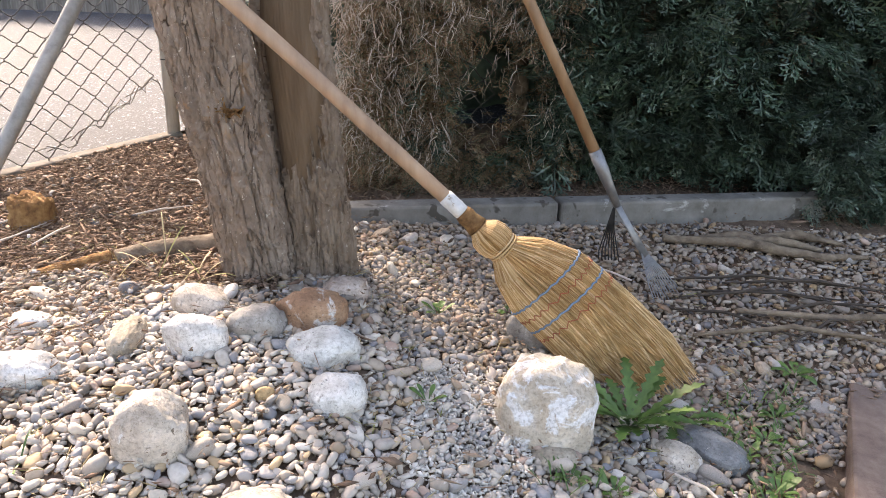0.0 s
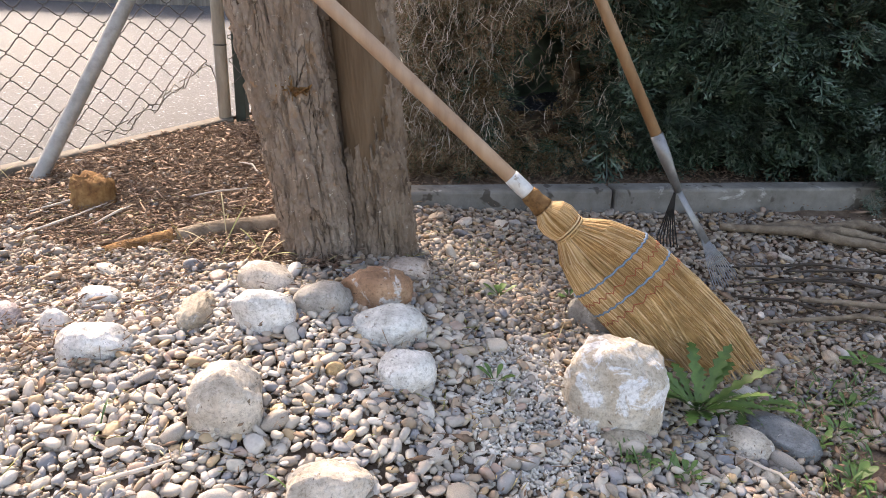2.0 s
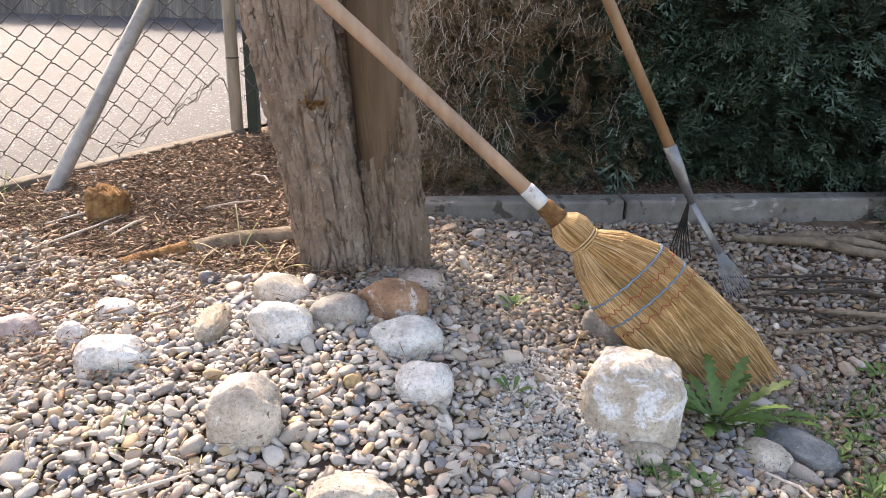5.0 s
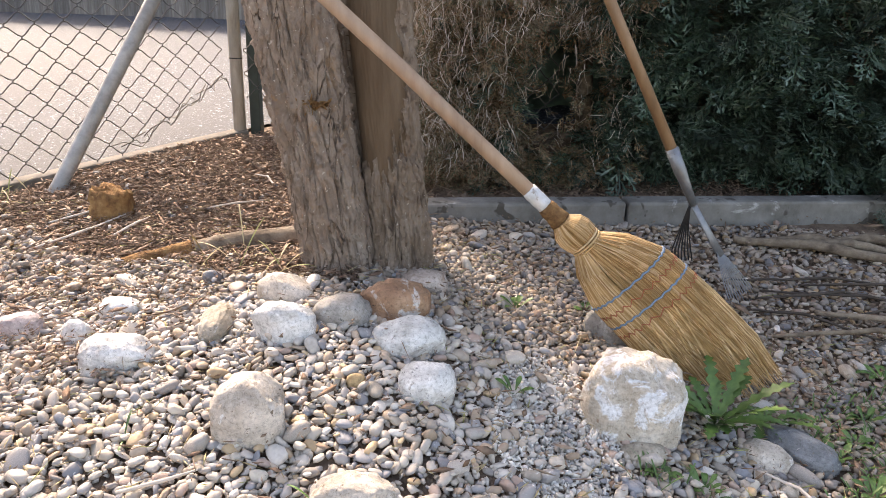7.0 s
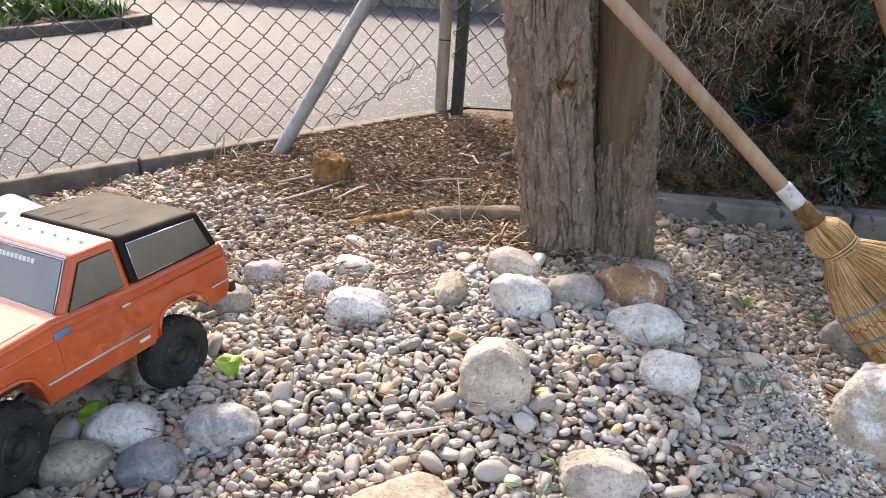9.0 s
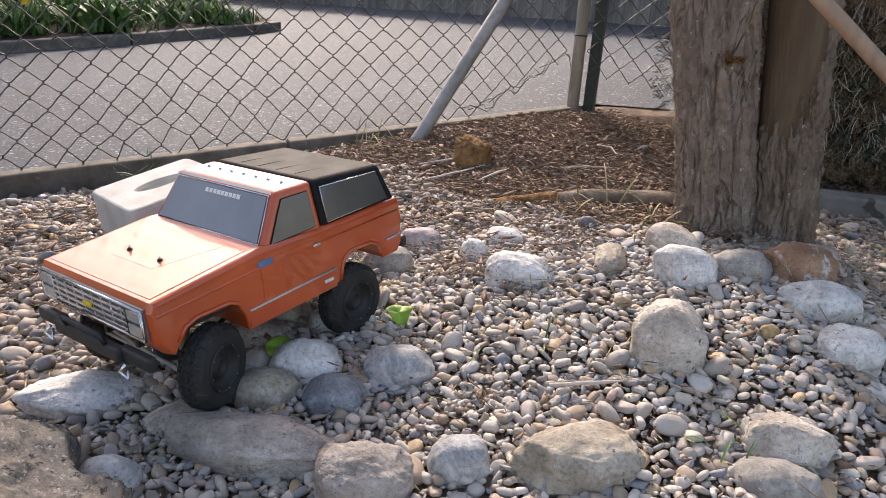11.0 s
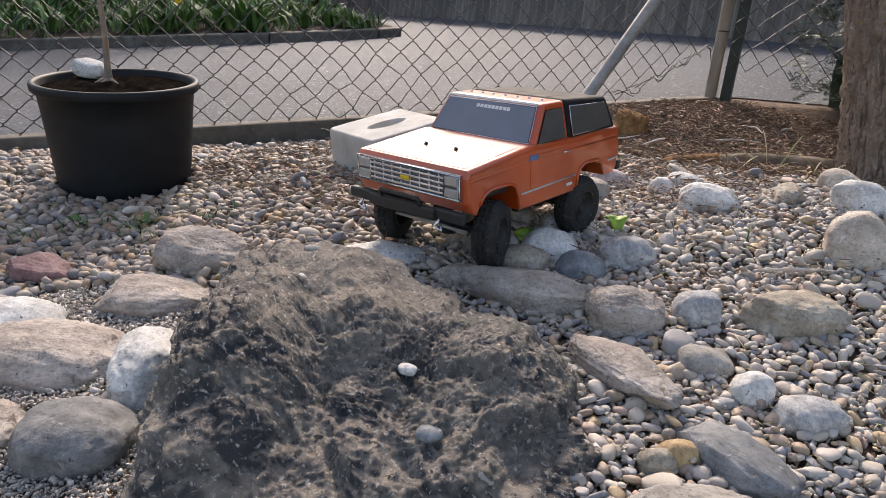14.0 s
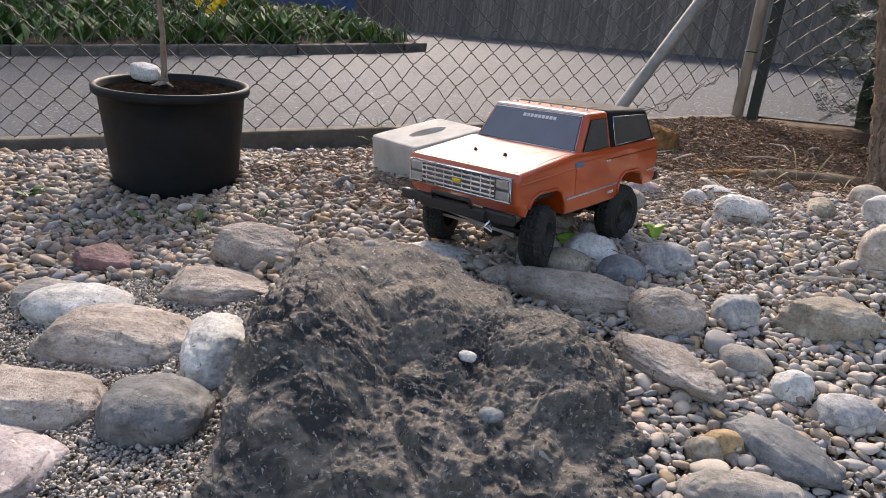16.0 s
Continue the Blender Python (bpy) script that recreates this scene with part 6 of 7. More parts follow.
        block(bm, (0.093 + x_split) / 2, sy_ * (W + 0.0004), 0.146, 0.092 - x_split - 0.052, 0.0012, 0.058, 0.0005)
        dr = part("door", bm, M_ORANGE, t, smooth=False)
        bm = bmesh.new()
        block(bm, -0.034, sy_ * (W + 0.002), 0.166, 0.014, 0.003, 0.004, 0.001)
        part("door_handle", bm, M_CHROME, dr)
        for x0, x1, z in ((0.092, -0.070, 0.116), (-0.182, xr + 0.004, 0.123)):
            bm = bmesh.new()
            tube(bm, [(x0, sy_ * (W + 0.0012), z), (x1, sy_ * (W + 0.0012), z + 0.001)], 0.0017, 6)
            part("side_trim", bm, M_SILVER, t, "silver side strip")
        bm = bmesh.new()
        tube(bm, [(xf - 0.006, sy_ * (W - 0.0012), 0.163), (0.06, sy_ * (W - 0.0010), 0.168), (xr + 0.006, sy_ * (W - 0.0012), 0.164)], 0.0024, 6)
        part("body_crease", bm, M_ORANGE, t)
        bm = bmesh.new()
        block(bm, 0.058, sy_ * (W + 0.0006), 0.172, 0.024, 0.002, 0.009, 0.0005)
        part("decal", bm, M_BLUEFILM, t, "small blue decal")
        bm = bmesh.new()
        block(bm, -0.052, sy_ * (W + 0.001), 0.104, 0.018, 0.002, 0.005, 0.0005)
        part("decal", bm, M_WHITEPAINT, t, "small white decal")

    def cab(low, high, hw_low, hw_high, mat, name, label):
        bm = bmesh.new()
        (x0, z0), (x1, z1) = low
        (x2, z2), (x3, z3) = high
        vs = [(x0, -hw_low, z0), (x0, hw_low, z0), (x1, hw_low, z1), (x1, -hw_low, z1), (x2, -hw_high, z2), (x2, hw_high, z2), (x3, hw_high, z3), (x3, -hw_high, z3)]
        vs = [bm.verts.new(p) for p in vs]
        for q in ((0, 1, 2, 3), (4, 7, 6, 5), (0, 4, 5, 1), (1, 5, 6, 2), (2, 6, 7, 3), (3, 7, 4, 0)):
            bm.faces.new([vs[k] for k in q])
        bmesh.ops.recalc_face_normals(bm, faces=bm.faces)
        bmesh.ops.bevel(bm, geom=list(bm.edges), offset=0.007, segments=4, affect="EDGES", profile=0.5)
        return part(name, bm, mat, t, label, smooth=False)
    zl = belt - 0.006
    z_sp = roof - 0.002
    cab([(x_scut, zl), (x_split + 0.001, zl)], [(x_roof, roof), (x_split + 0.001, z_sp)], W - 0.004, HR, M_ORANGE, "cab", "orange cab roof and pillars")
    cab([(x_split, zl), (xr + 0.003, zl)], [(x_split, z_sp + 0.001), (x_tail, roof_rear)], W - 0.0045, HR - 0.0005, M_BLACKGLOSS, "rear_roof", "black removable rear roof")
    for y in (-0.06, -0.02, 0.02, 0.06):
        bm = bmesh.new()
        tube(bm, [(x_split - 0.012, y, z_sp - 0.0012), (x_tail + 0.014, y, roof_rear - 0.0008)], 0.0018, 6)
        part("roof_rib", bm, M_BLACKGLOSS, t)
    for y in (-0.08, -0.053, -0.027, 0.0, 0.027, 0.053, 0.08):
        bm = bmesh.new()
        lathe(bm, [(0.0, 0.003), (0.0018, 0.0025), (0.0026, 0.0)], 8, Matrix.Translation((-0.024, y, roof - 0.001)))
        part("rivet", bm, M_CHROME, t)

    # windscreen
    def half_width(z):
        return (W - 0.004) + (HR - W + 0.004) * (z - zl) / (roof - zl)

    def on_front(u, v):   # u across -1..1, v up 0..1
        p = Vector((x_scut, 0, zl)).lerp(Vector((x_roof, 0, roof)), v)
        return (p.x + 0.0014, u * half_width(p.z), p.z)
    nf = (roof - zl, 0, x_scut - x_roof)
    bm = bmesh.new()
    quad_plate(bm, [on_front(-0.92, 0.20), on_front(0.92, 0.20), on_front(0.90, 0.90), on_front(-0.90, 0.90)], 0.0015, nf)
    ws = part("windscreen", bm, M_TINT_SKYGLASS, t, "tinted windscreen with sky reflection in its blue-grey colour", smooth=False)
    bm = bmesh.new()
    frame_strip(bm, [on_front(-0.94, 0.18), on_front(0.94, 0.18), on_front(0.92, 0.92), on_front(-0.92, 0.92)], 0.0017)
    part("windscreen_frame", bm, M_CHROME, ws)
    bm = bmesh.new()
    quad_plate(bm, [on_front(-0.95, 0.945), on_front(0.95, 0.945), on_front(0.93, 0.985), on_front(-0.93, 0.985)], 0.002, nf)
    part("sun_strip", bm, M_WHITEPAINT, ws, "pale strip over the windscreen", smooth=False)
    bm = bmesh.new()
    for k in range(9):
        u = -0.22 + 0.078 * k
        quad_plate(bm, [on_front(u - 0.030, 0.76), on_front(u + 0.030, 0.76), on_front(u + 0.030, 0.83), on_front(u - 0.030, 0.83)], 0.0022, nf)
    part("windscreen_lettering", bm, M_WHITEPAINT, ws, "row of pale lettering bars", smooth=False)
    for sy_ in (-1, 1):
        bm = bmesh.new()
        tube(bm, [on_front(sy_ * 0.1, 0.15), on_front(sy_ * 0.55, 0.185)], 0.0011, 6)
        part("wiper", bm, M_BLACKMATT, ws)
    # side windows
    for sy_ in (-1, 1):
        def on_side(x, z):
            return (x, sy_ * (half_width(z) + 0.0008), z)
        n = (0, sy_, 0.3)
        for pts, nm in (([(0.040, 0.190), (-0.042, 0.190), (-0.042, 0.240), (0.005, 0.241)], "door_window"), ([(-0.066, 0.189), (-0.196, 0.188), (-0.183, 0.232), (-0.066, 0.239)], "rear_window")):
            bm = bmesh.new()
            quad_plate(bm, [on_side(x, z) for x, z in pts], 0.0012, n)
            wd = part(nm, bm, M_SIDEGLASS, t, smooth=False)
            bm = bmesh.new()
            frame_strip(bm, [on_side(x, z) for x, z in pts], 0.0013)
            part("window_frame", bm, M_CHROME if nm == "rear_window" else M_BLACKGLOSS, wd)
    # rear window, tailgate, rear lamps

    def on_rear(u, v):
        p = Vector((xr + 0.003, 0, zl)).lerp(Vector((x_tail, 0, roof_rear)), v)
        return (p.x - 0.001, u * half_width(p.z), p.z)
    nr = (-(roof_rear - zl), 0, 0.02)
    bm = bmesh.new()
    quad_plate(bm, [on_rear(0.86, 0.14), on_rear(-0.86, 0.14), on_rear(-0.84, 0.86), on_rear(0.84, 0.86)], 0.0015, nr)
    part("tailgate_window", bm, M_TINT_SKYGLASS, t, smooth=False)
    bm = bmesh.new()
    block(bm, xr - 0.0005, 0, 0.142, 0.003, 0.190, 0.028, 0.001)
    part("tailgate_panel", bm, M_SILVER, t, smooth=False)
    for sy_ in (-1, 1):
        bm = bmesh.new()
        block(bm, xr, sy_ * 0.112, 0.142, 0.006, 0.016, 0.028, 0.001)
        part("rear_lamp", bm, M_REDLENS, t, smooth=False)
    # grille: surround, bars, lamps
    gx, g0, g1, gh = xf + 0.003, 0.134, 0.172, 0.116
    gm = (g0 + g1) / 2
    bm = bmesh.new()
    block(bm, gx - 0.001, 0, gm, 0.004, 2 * gh, g1 - g0 + 0.004, 0.001)
    gr = part("grille", bm, M_GRILLEGREY, t, "chrome barred grille", smooth=False)
    bm = bmesh.new()
    frame_strip(bm, [(gx + 0.003, -gh, g0), (gx + 0.003, gh, g0), (gx + 0.003, gh, g1), (gx + 0.003, -gh, g1)], 0.0021)
    part("grille_surround", bm, M_CHROME, gr)
    for k in range(4):
        bm = bmesh.new()
        block(bm, gx + 0.003, 0, g0 + 0.0065 + k * 0.0083, 0.004, 0.166, 0.0040, 0.0008)
        part("grille_bar", bm, M_CHROME, gr, smooth=False)
    for k in range(8):
        bm = bmesh.new()
        block(bm, gx + 0.0022, -0.0735 + 0.021 * k, gm, 0.004, 0.0030, g1 - g0 - 0.004, 0.0005)
        part("grille_bar", bm, M_CHROME, gr, smooth=False)
    bm = bmesh.new()
    block(bm, gx + 0.006, 0.0, gm, 0.003, 0.020, 0.007, 0.002)
    part("grille_badge", bm, M_YELLOW, gr, "small gold bow-shaped badge", smooth=False)
    for sy_ in (-1, 1):
        for z in (gm - 0.0095, gm + 0.0095):
            bm = bmesh.new()
            block(bm, gx + 0.003, sy_ * 0.0985, z, 0.004, 0.027, 0.0155, 0.002)
            part("headlight", bm, M_LENS, gr, "square clear headlight", smooth=False)
        bm = bmesh.new()
        frame_strip(bm, [(gx + 0.004, sy_ * 0.0835, g0 + 0.002), (gx + 0.004, sy_ * 0.1135, g0 + 0.002), (gx + 0.004, sy_ * 0.1135, g1 - 0.002), (gx + 0.004, sy_ * 0.0835, g1 - 0.002)], 0.0012)
        part("headlight_frame", bm, M_CHROME, gr)
    # bumpers
    for x, sg, bz in ((xf + 0.016, 1, 0.107), (xr - 0.010, -1, 0.106)):
        bm = bmesh.new()
        block(bm, x, 0, bz, 0.014, 0.150, 0.020, 0.004, seg=3)
        for sy_ in (-1, 1):
            block(bm, x - sg * 0.006, sy_ * 0.098, bz + 0.001, 0.013, 0.062, 0.019, 0.004, Matrix.Rotation(0, 4, "Z"), 3)
        bp = part("bumper", bm, M_BLACKMATT, t, "black nylon bumper", smooth=False)
        if sg > 0:
            bm = bmesh.new()
            tube(bm, [(x + 0.004, -0.045, bz + 0.008), (x + 0.007, -0.043, bz + 0.021), (x + 0.007, 0.043, bz + 0.021), (x + 0.004, 0.045, bz + 0.008)], 0.0034, 8)
            part("bumper_hoop", bm, M_BLACKMATT, bp)
        for y in (-0.088, 0.088):
            bm = bmesh.new()
            tube(bm, [(x + sg * 0.006, y, bz - 0.004), (x + sg * 0.012, y - 0.007, bz - 0.014), (x + sg * 0.010, y + 0.007, bz - 0.020), (x + sg * 0.004, y, bz - 0.010)], 0.0024, 6)
            part("shackle", bm, M_CHROME, bp)
    # chassis, axles, links, shocks
    bm = bmesh.new()
    for y in (-0.036, 0.036):
        block(bm, 0.005, y, 0.096, 0.40, 0.008, 0.018, 0.001)
    block(bm, 0.02, 0, 0.082, 0.12, 0.085, 0.014, 0.003)
    part("chassis", bm, M_BLACKMATT, t, smooth=False)
    for sy_ in (-1, 1):
        bm = bmesh.new()
        block(bm, 0.02, sy_ * 0.108, 0.084, 0.13, 0.012, 0.008, 0.002)
        part("side_step", bm, M_BLACKMATT, t, smooth=False)
    for cx in (axf, axr):
        # inner wheel well
        bm = bmesh.new()
        block(bm, cx, 0, 0.128, 0.085, 0.225, 0.010, 0.003)
        part("wheel_well", bm, M_BLACKMATT, t, smooth=False)
        az = AXLE_Z[0 if cx > 0 else 1]
        bm = bmesh.new()
        tube(bm, [(cx, -0.10, az), (cx, -0.03, az), (cx, 0.03, az), (cx, 0.10, az)], [0.009, 0.008, 0.008, 0.009], 12)
        lathe(bm, [(0.0, -0.02), (0.016, -0.016), (0.022, 0), (0.016, 0.016), (0.0, 0.02)], 14, Matrix.Translation((cx, 0.02, az)) @ Matrix.Rotation(math.pi / 2, 4, "Y"))
        part("axle", bm, M_BLACKMATT, t)
        for y in (-0.055, 0.055):
            bm = bmesh.new()
            tube(bm, [(cx, y, az + 0.006), (cx - math.copysign(0.02, cx), y * 0.85, 0.130)], [0.007, 0.006], 10)
            part("shock", bm, M_GALV, t)
            bm = bmesh.new()
            tube(bm, [(cx, y, az - 0.006), (cx * 0.25, y * 0.6, 0.080)], 0.0035, 6)
            part("link", bm, M_BLACKMATT, t)
    for dz in (0.0, 0.012):
        bm = bmesh.new()
        tube(bm, [(axf + 0.030, -0.09, AXLE_Z[0] + 0.004 + dz), (axf + 0.034, 0.09, AXLE_Z[0] + 0.006 - dz * 0.3)], 0.0028, 8)
        part("steering_rod", bm, M_GALV, t)
    # wheels
    R, hw = 0.0565, 0.0195
    prof = [(0.029, -hw + 0.003), (0.038, -hw), (0.049, -hw + 0.001), (0.0545, -hw + 0.006)] + [(R, z) for z in np.linspace(-hw + 0.010, hw - 0.010, 10)]
    prof += [(0.0545, hw - 0.006), (0.049, hw - 0.001), (0.038, hw), (0.029, hw - 0.003)]
    tb = bmesh.new()
    _, rings = lathe(tb, prof, 120)
    for row, ring_ in enumerate(rings[3:15]):
        for k, vv in enumerate(ring_):
            ph = (k + (2 if (row // 3) % 2 else 0) + row // 2) % 4
            if ph == 0 or (row % 4 == 3 and k % 8 < 6):
                vv.co.x *= 0.952
                vv.co.y *= 0.952
    tyre_me = finish(tb, "tyre", M_TREADRUBBER, False)
    rb = bmesh.new()
    lathe(rb, [(0.0, 0.010), (0.010, 0.011), (0.012, 0.015), (0.014, 0.008), (0.025, 0.006), (0.029, 0.016), (0.031, 0.020), (0.032, 0.016), (0.032, -0.018)], 36)
    rim_me = finish(rb, "rim", M_BLACKMATT, True)
    bb = bmesh.new()
    lathe(bb, [(0.0, 0.0014), (0.0008, 0.0011), (0.0010, 0.0)], 6)
    bolt_me = finish(bb, "bolt", M_STEEL, True)
    for cx in (axf, axr):
        for sy_ in (-1, 1):
            steer = 20 if cx > 0 else 0
            m = pose(cx, sy_ * 0.1135, AXLE_Z[0 if cx > 0 else 1], 0, 0, steer) @ Matrix.Rotation(math.pi / 2 * (-sy_), 4, "X")
            ty = new("tyre", tyre_me)
            ty.parent = t
            ty.matrix_basis = m
            tagged(ty, "knobbly black rubber tyre")
            rm = new("rim", rim_me)
            rm.parent = ty
            for k in range(8):
                bo = new("bolt", bolt_me)
                bo.parent = ty
                bo.matrix_basis = Matrix.Rotation(k * math.pi / 4, 4, "Z") @ Matrix.Translation((0.0302, 0, 0.019))
    t.matrix_world = pose(*TRUCK_AT, *TRUCK_TURN)
    for cx in (axf, axr):
        for sy_ in (-1, 1):
            q = t.matrix_world @ Vector((cx, sy_ * 0.11, 0))
            FIXED.append((q.x, q.y, 0.032))


build_back()

TRUCK_AT, TRUCK_TURN = (-1.0846, 0.6849, 0.0724), (3.19, 4.95, -98.86)
AXLE_Z = (0.0590, 0.0490)
build_truck()


# ---- broom ----
def build_broom():
    ob = group("broom", "straw broom with a wooden handle, head down on the gravel", "broom")
    neck, tip = Vector((-0.070, 1.325, 0.325)), Vector((0.292, 1.318, 0.012))
    axis = (tip - neck).normalized()
    flat = Vector((axis.z, 0, -axis.x)).normalized()     # across the fan
    thick = axis.cross(flat).normalized()
    ln = (tip - neck).length
    top = neck - axis * 1.05 + Vector((-0.06, 0.0, 0.02))
    bm = bmesh.new()
    hs = neck + axis * 0.01
    tube(bm, [hs, neck - axis * 0.4 + Vector((-0.004, 0, 0.0)), neck - axis * 0.8 + Vector((-0.02, 0.0, 0.003)), top], 0.0135, 20)
    part("handle", bm, M_HANDLE, ob, "worn light brown wooden handle")
    bm = bmesh.new()
    a = neck - axis * 0.085
    tube(bm, [a + axis * k * 0.009 for k in range(6)], [0.0146, 0.0152, 0.0149, 0.0153, 0.0148, 0.0146], 20)
    part("tape", bm, M_TAPE, ob, "dirty white tape round the handle")
    bm = bmesh.new()
    tube(bm, [neck - axis * 0.042 + axis * k * 0.01 for k in range(5)], [0.0155, 0.018, 0.0172, 0.019, 0.021], 16)
    part("collar", bm, M_ROT, ob, "dark bound collar")

    def half_width(t):
        return float(np.interp(t, [0, 0.04, 0.09, 0.13, 0.2, 0.35, 0.6, 0.85, 1.0], [0.018, 0.034, 0.035, 0.023, 0.058, 0.086, 0.092, 0.092, 0.084]))

    def half_thick(t):
        return float(np.interp(t, [0, 0.04, 0.09, 0.13, 0.2, 0.4, 1.0], [0.018, 0.034, 0.035, 0.023, 0.040, 0.038, 0.034]))

    def centre(t):
        return neck + axis * (ln * t) + flat * (-0.012 * math.sin(3 * t))
    # straw body
    bm = bmesh.new()
    rings = []
    for t in np.linspace(0.0, 0.97, 60):
        c, w, h = centre(t), half_width(t) * 0.93, half_thick(t) * 0.86
        rings.append([bm.verts.new(c + flat * (w * math.copysign(abs(math.cos(a)) ** 0.8, math.cos(a))) + thick * (h * math.sin(a)) * (1 + 0.04 * noise.noise(Vector((a * 9, 0, 1))))) for a in np.linspace(0, 2 * math.pi, 72, endpoint=False)])
    for p, q in zip(rings, rings[1:]):
        for k in range(72):
            bm.faces.new((p[k], p[(k + 1) % 72], q[(k + 1) % 72], q[k]))
    part("straw_core", bm, M_STRAW, ob)
    # single straws over the surface
    bm = bmesh.new()
    r = random.Random(2)
    for k in range(2600):
        a = r.uniform(0, 2 * math.pi)
        t0 = r.choice([0.0, 0.12, 0.14, 0.3, 0.5, 0.6])
        t1 = min(1.0, t0 + r.uniform(0.3, 0.55)) * r.uniform(0.93, 1.05) if t0 > 0.1 else 0.13
        pts, drift = [], r.gauss(0, 0.05) if t0 > 0.45 else r.gauss(0, 0.012)
        lift = r.uniform(0.96, 1.03)
        for j in range(5):
            t = t0 + (t1 - t0) * j / 4
            aa = a + drift * j
            q = min(t, 1.0)
            fly = 1 + (0.07 * abs(r.gauss(0, 1)) * max(0.0, t - 0.6))
            pts.append(centre(t) + flat * (half_width(q) * lift * fly * math.copysign(abs(math.cos(aa)) ** 0.8, math.cos(aa))) + thick * (half_thick(q) * lift * math.sin(aa)))
        tube(bm, pts, [0.0012, 0.0013, 0.0012, 0.0011, 0.0006], 3, False)
    me = finish(bm, "straws", M_STRAW, False)
    o = part("straw", me, None, ob, "fine golden straws, frayed at the ends")
    # stitching
    for t, m, rad in ((0.34, M_BLUE_CORD, 0.0022), (0.395, M_RED_CORD, 0.0012), (0.45, M_BLUE_CORD, 0.0022), (0.50, M_RED_CORD, 0.0012)):
        bm = bmesh.new()
        pts = []
        for k, a in enumerate(np.linspace(0, 2 * math.pi, 61)):
            tt = t + (0.006 if k % 2 else -0.006) * (1.5 if m is M_RED_CORD else 0.5)
            pts.append(centre(tt) + flat * (half_width(t) * 1.03 * math.copysign(abs(math.cos(a)) ** 0.8, math.cos(a))) + thick * (half_thick(t) * 1.06 * math.sin(a)))
        tube(bm, pts, rad, 6)
        part("stitching", bm, m, ob, "blue cord stitching" if m is M_BLUE_CORD else "red cord stitching")
    for t in (0.125,):
        bm = bmesh.new()
        for off in (-0.012, 0.0, 0.012):
            tube(bm, [centre(t + off) + flat * (0.031 * math.cos(a)) + thick * (0.030 * math.sin(a)) for a in np.linspace(0, 6.283, 30)], 0.002, 5)
        part("binding", bm, M_STRAW, ob)


build_broom()


# ---- leaf rake ----
def build_rake():
    ob = group("leaf_rake", "steel leaf rake with a wooden handle, leaning on the hedge", "rake")
    f0, f1 = Vector((0.175, 1.70, 0.391)), Vector((0.238, 1.695, 0.270))
    ax_ = (f1 - f0).normalized()
    top = f0 - ax_ * 0.9 + Vector((-0.05, 0.12, 0))
    bm = bmesh.new()
    tube(bm, [f0 + ax_ * 0.02, f0 - ax_ * 0.35 + Vector((-0.008, 0.03, 0)), top], 0.0125, 18)
    part("handle", bm, M_RAKEWOOD, ob, "orange-brown wooden handle")
    bm = bmesh.new()
    tube(bm, [f0 - ax_ * 0.005, f0 + ax_ * 0.05, f0 + ax_ * 0.075, f1], [0.0150, 0.0142, 0.0120, 0.0085], 16)
    part("ferrule", bm, M_STEEL, ob, "galvanised socket")
    # strap, spread tines, and the folded ones hanging behind
    strap = Vector((0.316, 1.690, 0.155))
    bm = bmesh.new()
    tube(bm, [f1 - ax_ * 0.01, f1.lerp(strap, 0.5), strap], [0.0085, 0.010, 0.0125], 10, True, 0.35)
    part("strap", bm, M_STEEL, ob, "flat steel strap")
    across_ = Vector((0.62, 0.78, 0.06)).normalized()
    mids = []
    for k in range(11):
        u = (k - 5) / 5
        e = Vector((0.388, 1.672, 0.045)) + across_ * 0.062 * u
        hook = e + Vector((-0.006, -0.016, -0.02))
        hook.z = max(hook.z, float(gz(hook.x, hook.y)) + 0.010)
        p0 = strap - (strap - f1).normalized() * 0.012 + across_ * 0.009 * u
        bm = bmesh.new()
        tube(bm, [p0, p0.lerp(e, 0.5) + across_ * 0.006 * u, e, hook], 0.0016, 6, True, 0.6)
        part("tine", bm, M_STEEL, ob)
        mids.append(p0.lerp(e, 0.45) + across_ * 0.005 * u)
    bm = bmesh.new()
    tube(bm, mids, 0.0028, 6, True, 0.5)
    part("spreader", bm, M_STEEL, ob)
    for k in range(7):
        u = (k - 3) / 3
        bm = bmesh.new()
        tube(bm, [(0.233, 1.705, 0.275), (0.232 + 0.008 * u, 1.722, 0.21), (0.236 + 0.022 * u, 1.735, 0.145), (0.238 + 0.024 * u, 1.725, 0.125)], 0.0016, 6)
        part("tine", bm, M_BLACKMATT, ob, "dark folded tine")


build_rake()


# ---- stump, logs, sticks ----
def rough_tube(bm, pts, radii, sides, seed, amp):
    tube(bm, pts, radii, sides)
    for v in bm.verts:
        v.co += Vector((noise.noise(v.co * 30 + Vector((seed, 0, 0))), noise.noise(v.co * 30 + Vector((0, seed, 0))), noise.noise(v.co * 30 + Vector((0, 0, seed))))) * amp
    return bm


bm = bmesh.new()
lathe(bm, [(0.0, 0.055), (0.015, 0.060), (0.030, 0.056), (0.042, 0.062), (0.050, 0.05), (0.054, 0.03), (0.060, 0.005), (0.066, -0.03)], 48)
for v in bm.verts:
    q = v.co * 26
    v.co += Vector((noise.noise(q), noise.noise(q + Vector((7, 0, 0))), 2.2 * noise.noise(v.co * 60 + Vector((0, 3, 0))))) * 0.011
st = thing("tree_stump", bm, M_ROT, "small rotten orange-brown tree stump in the mulch", "stump")
st.location = (-1.19, 1.70, float(gz(-1.19, 1.70)) + 0.004)


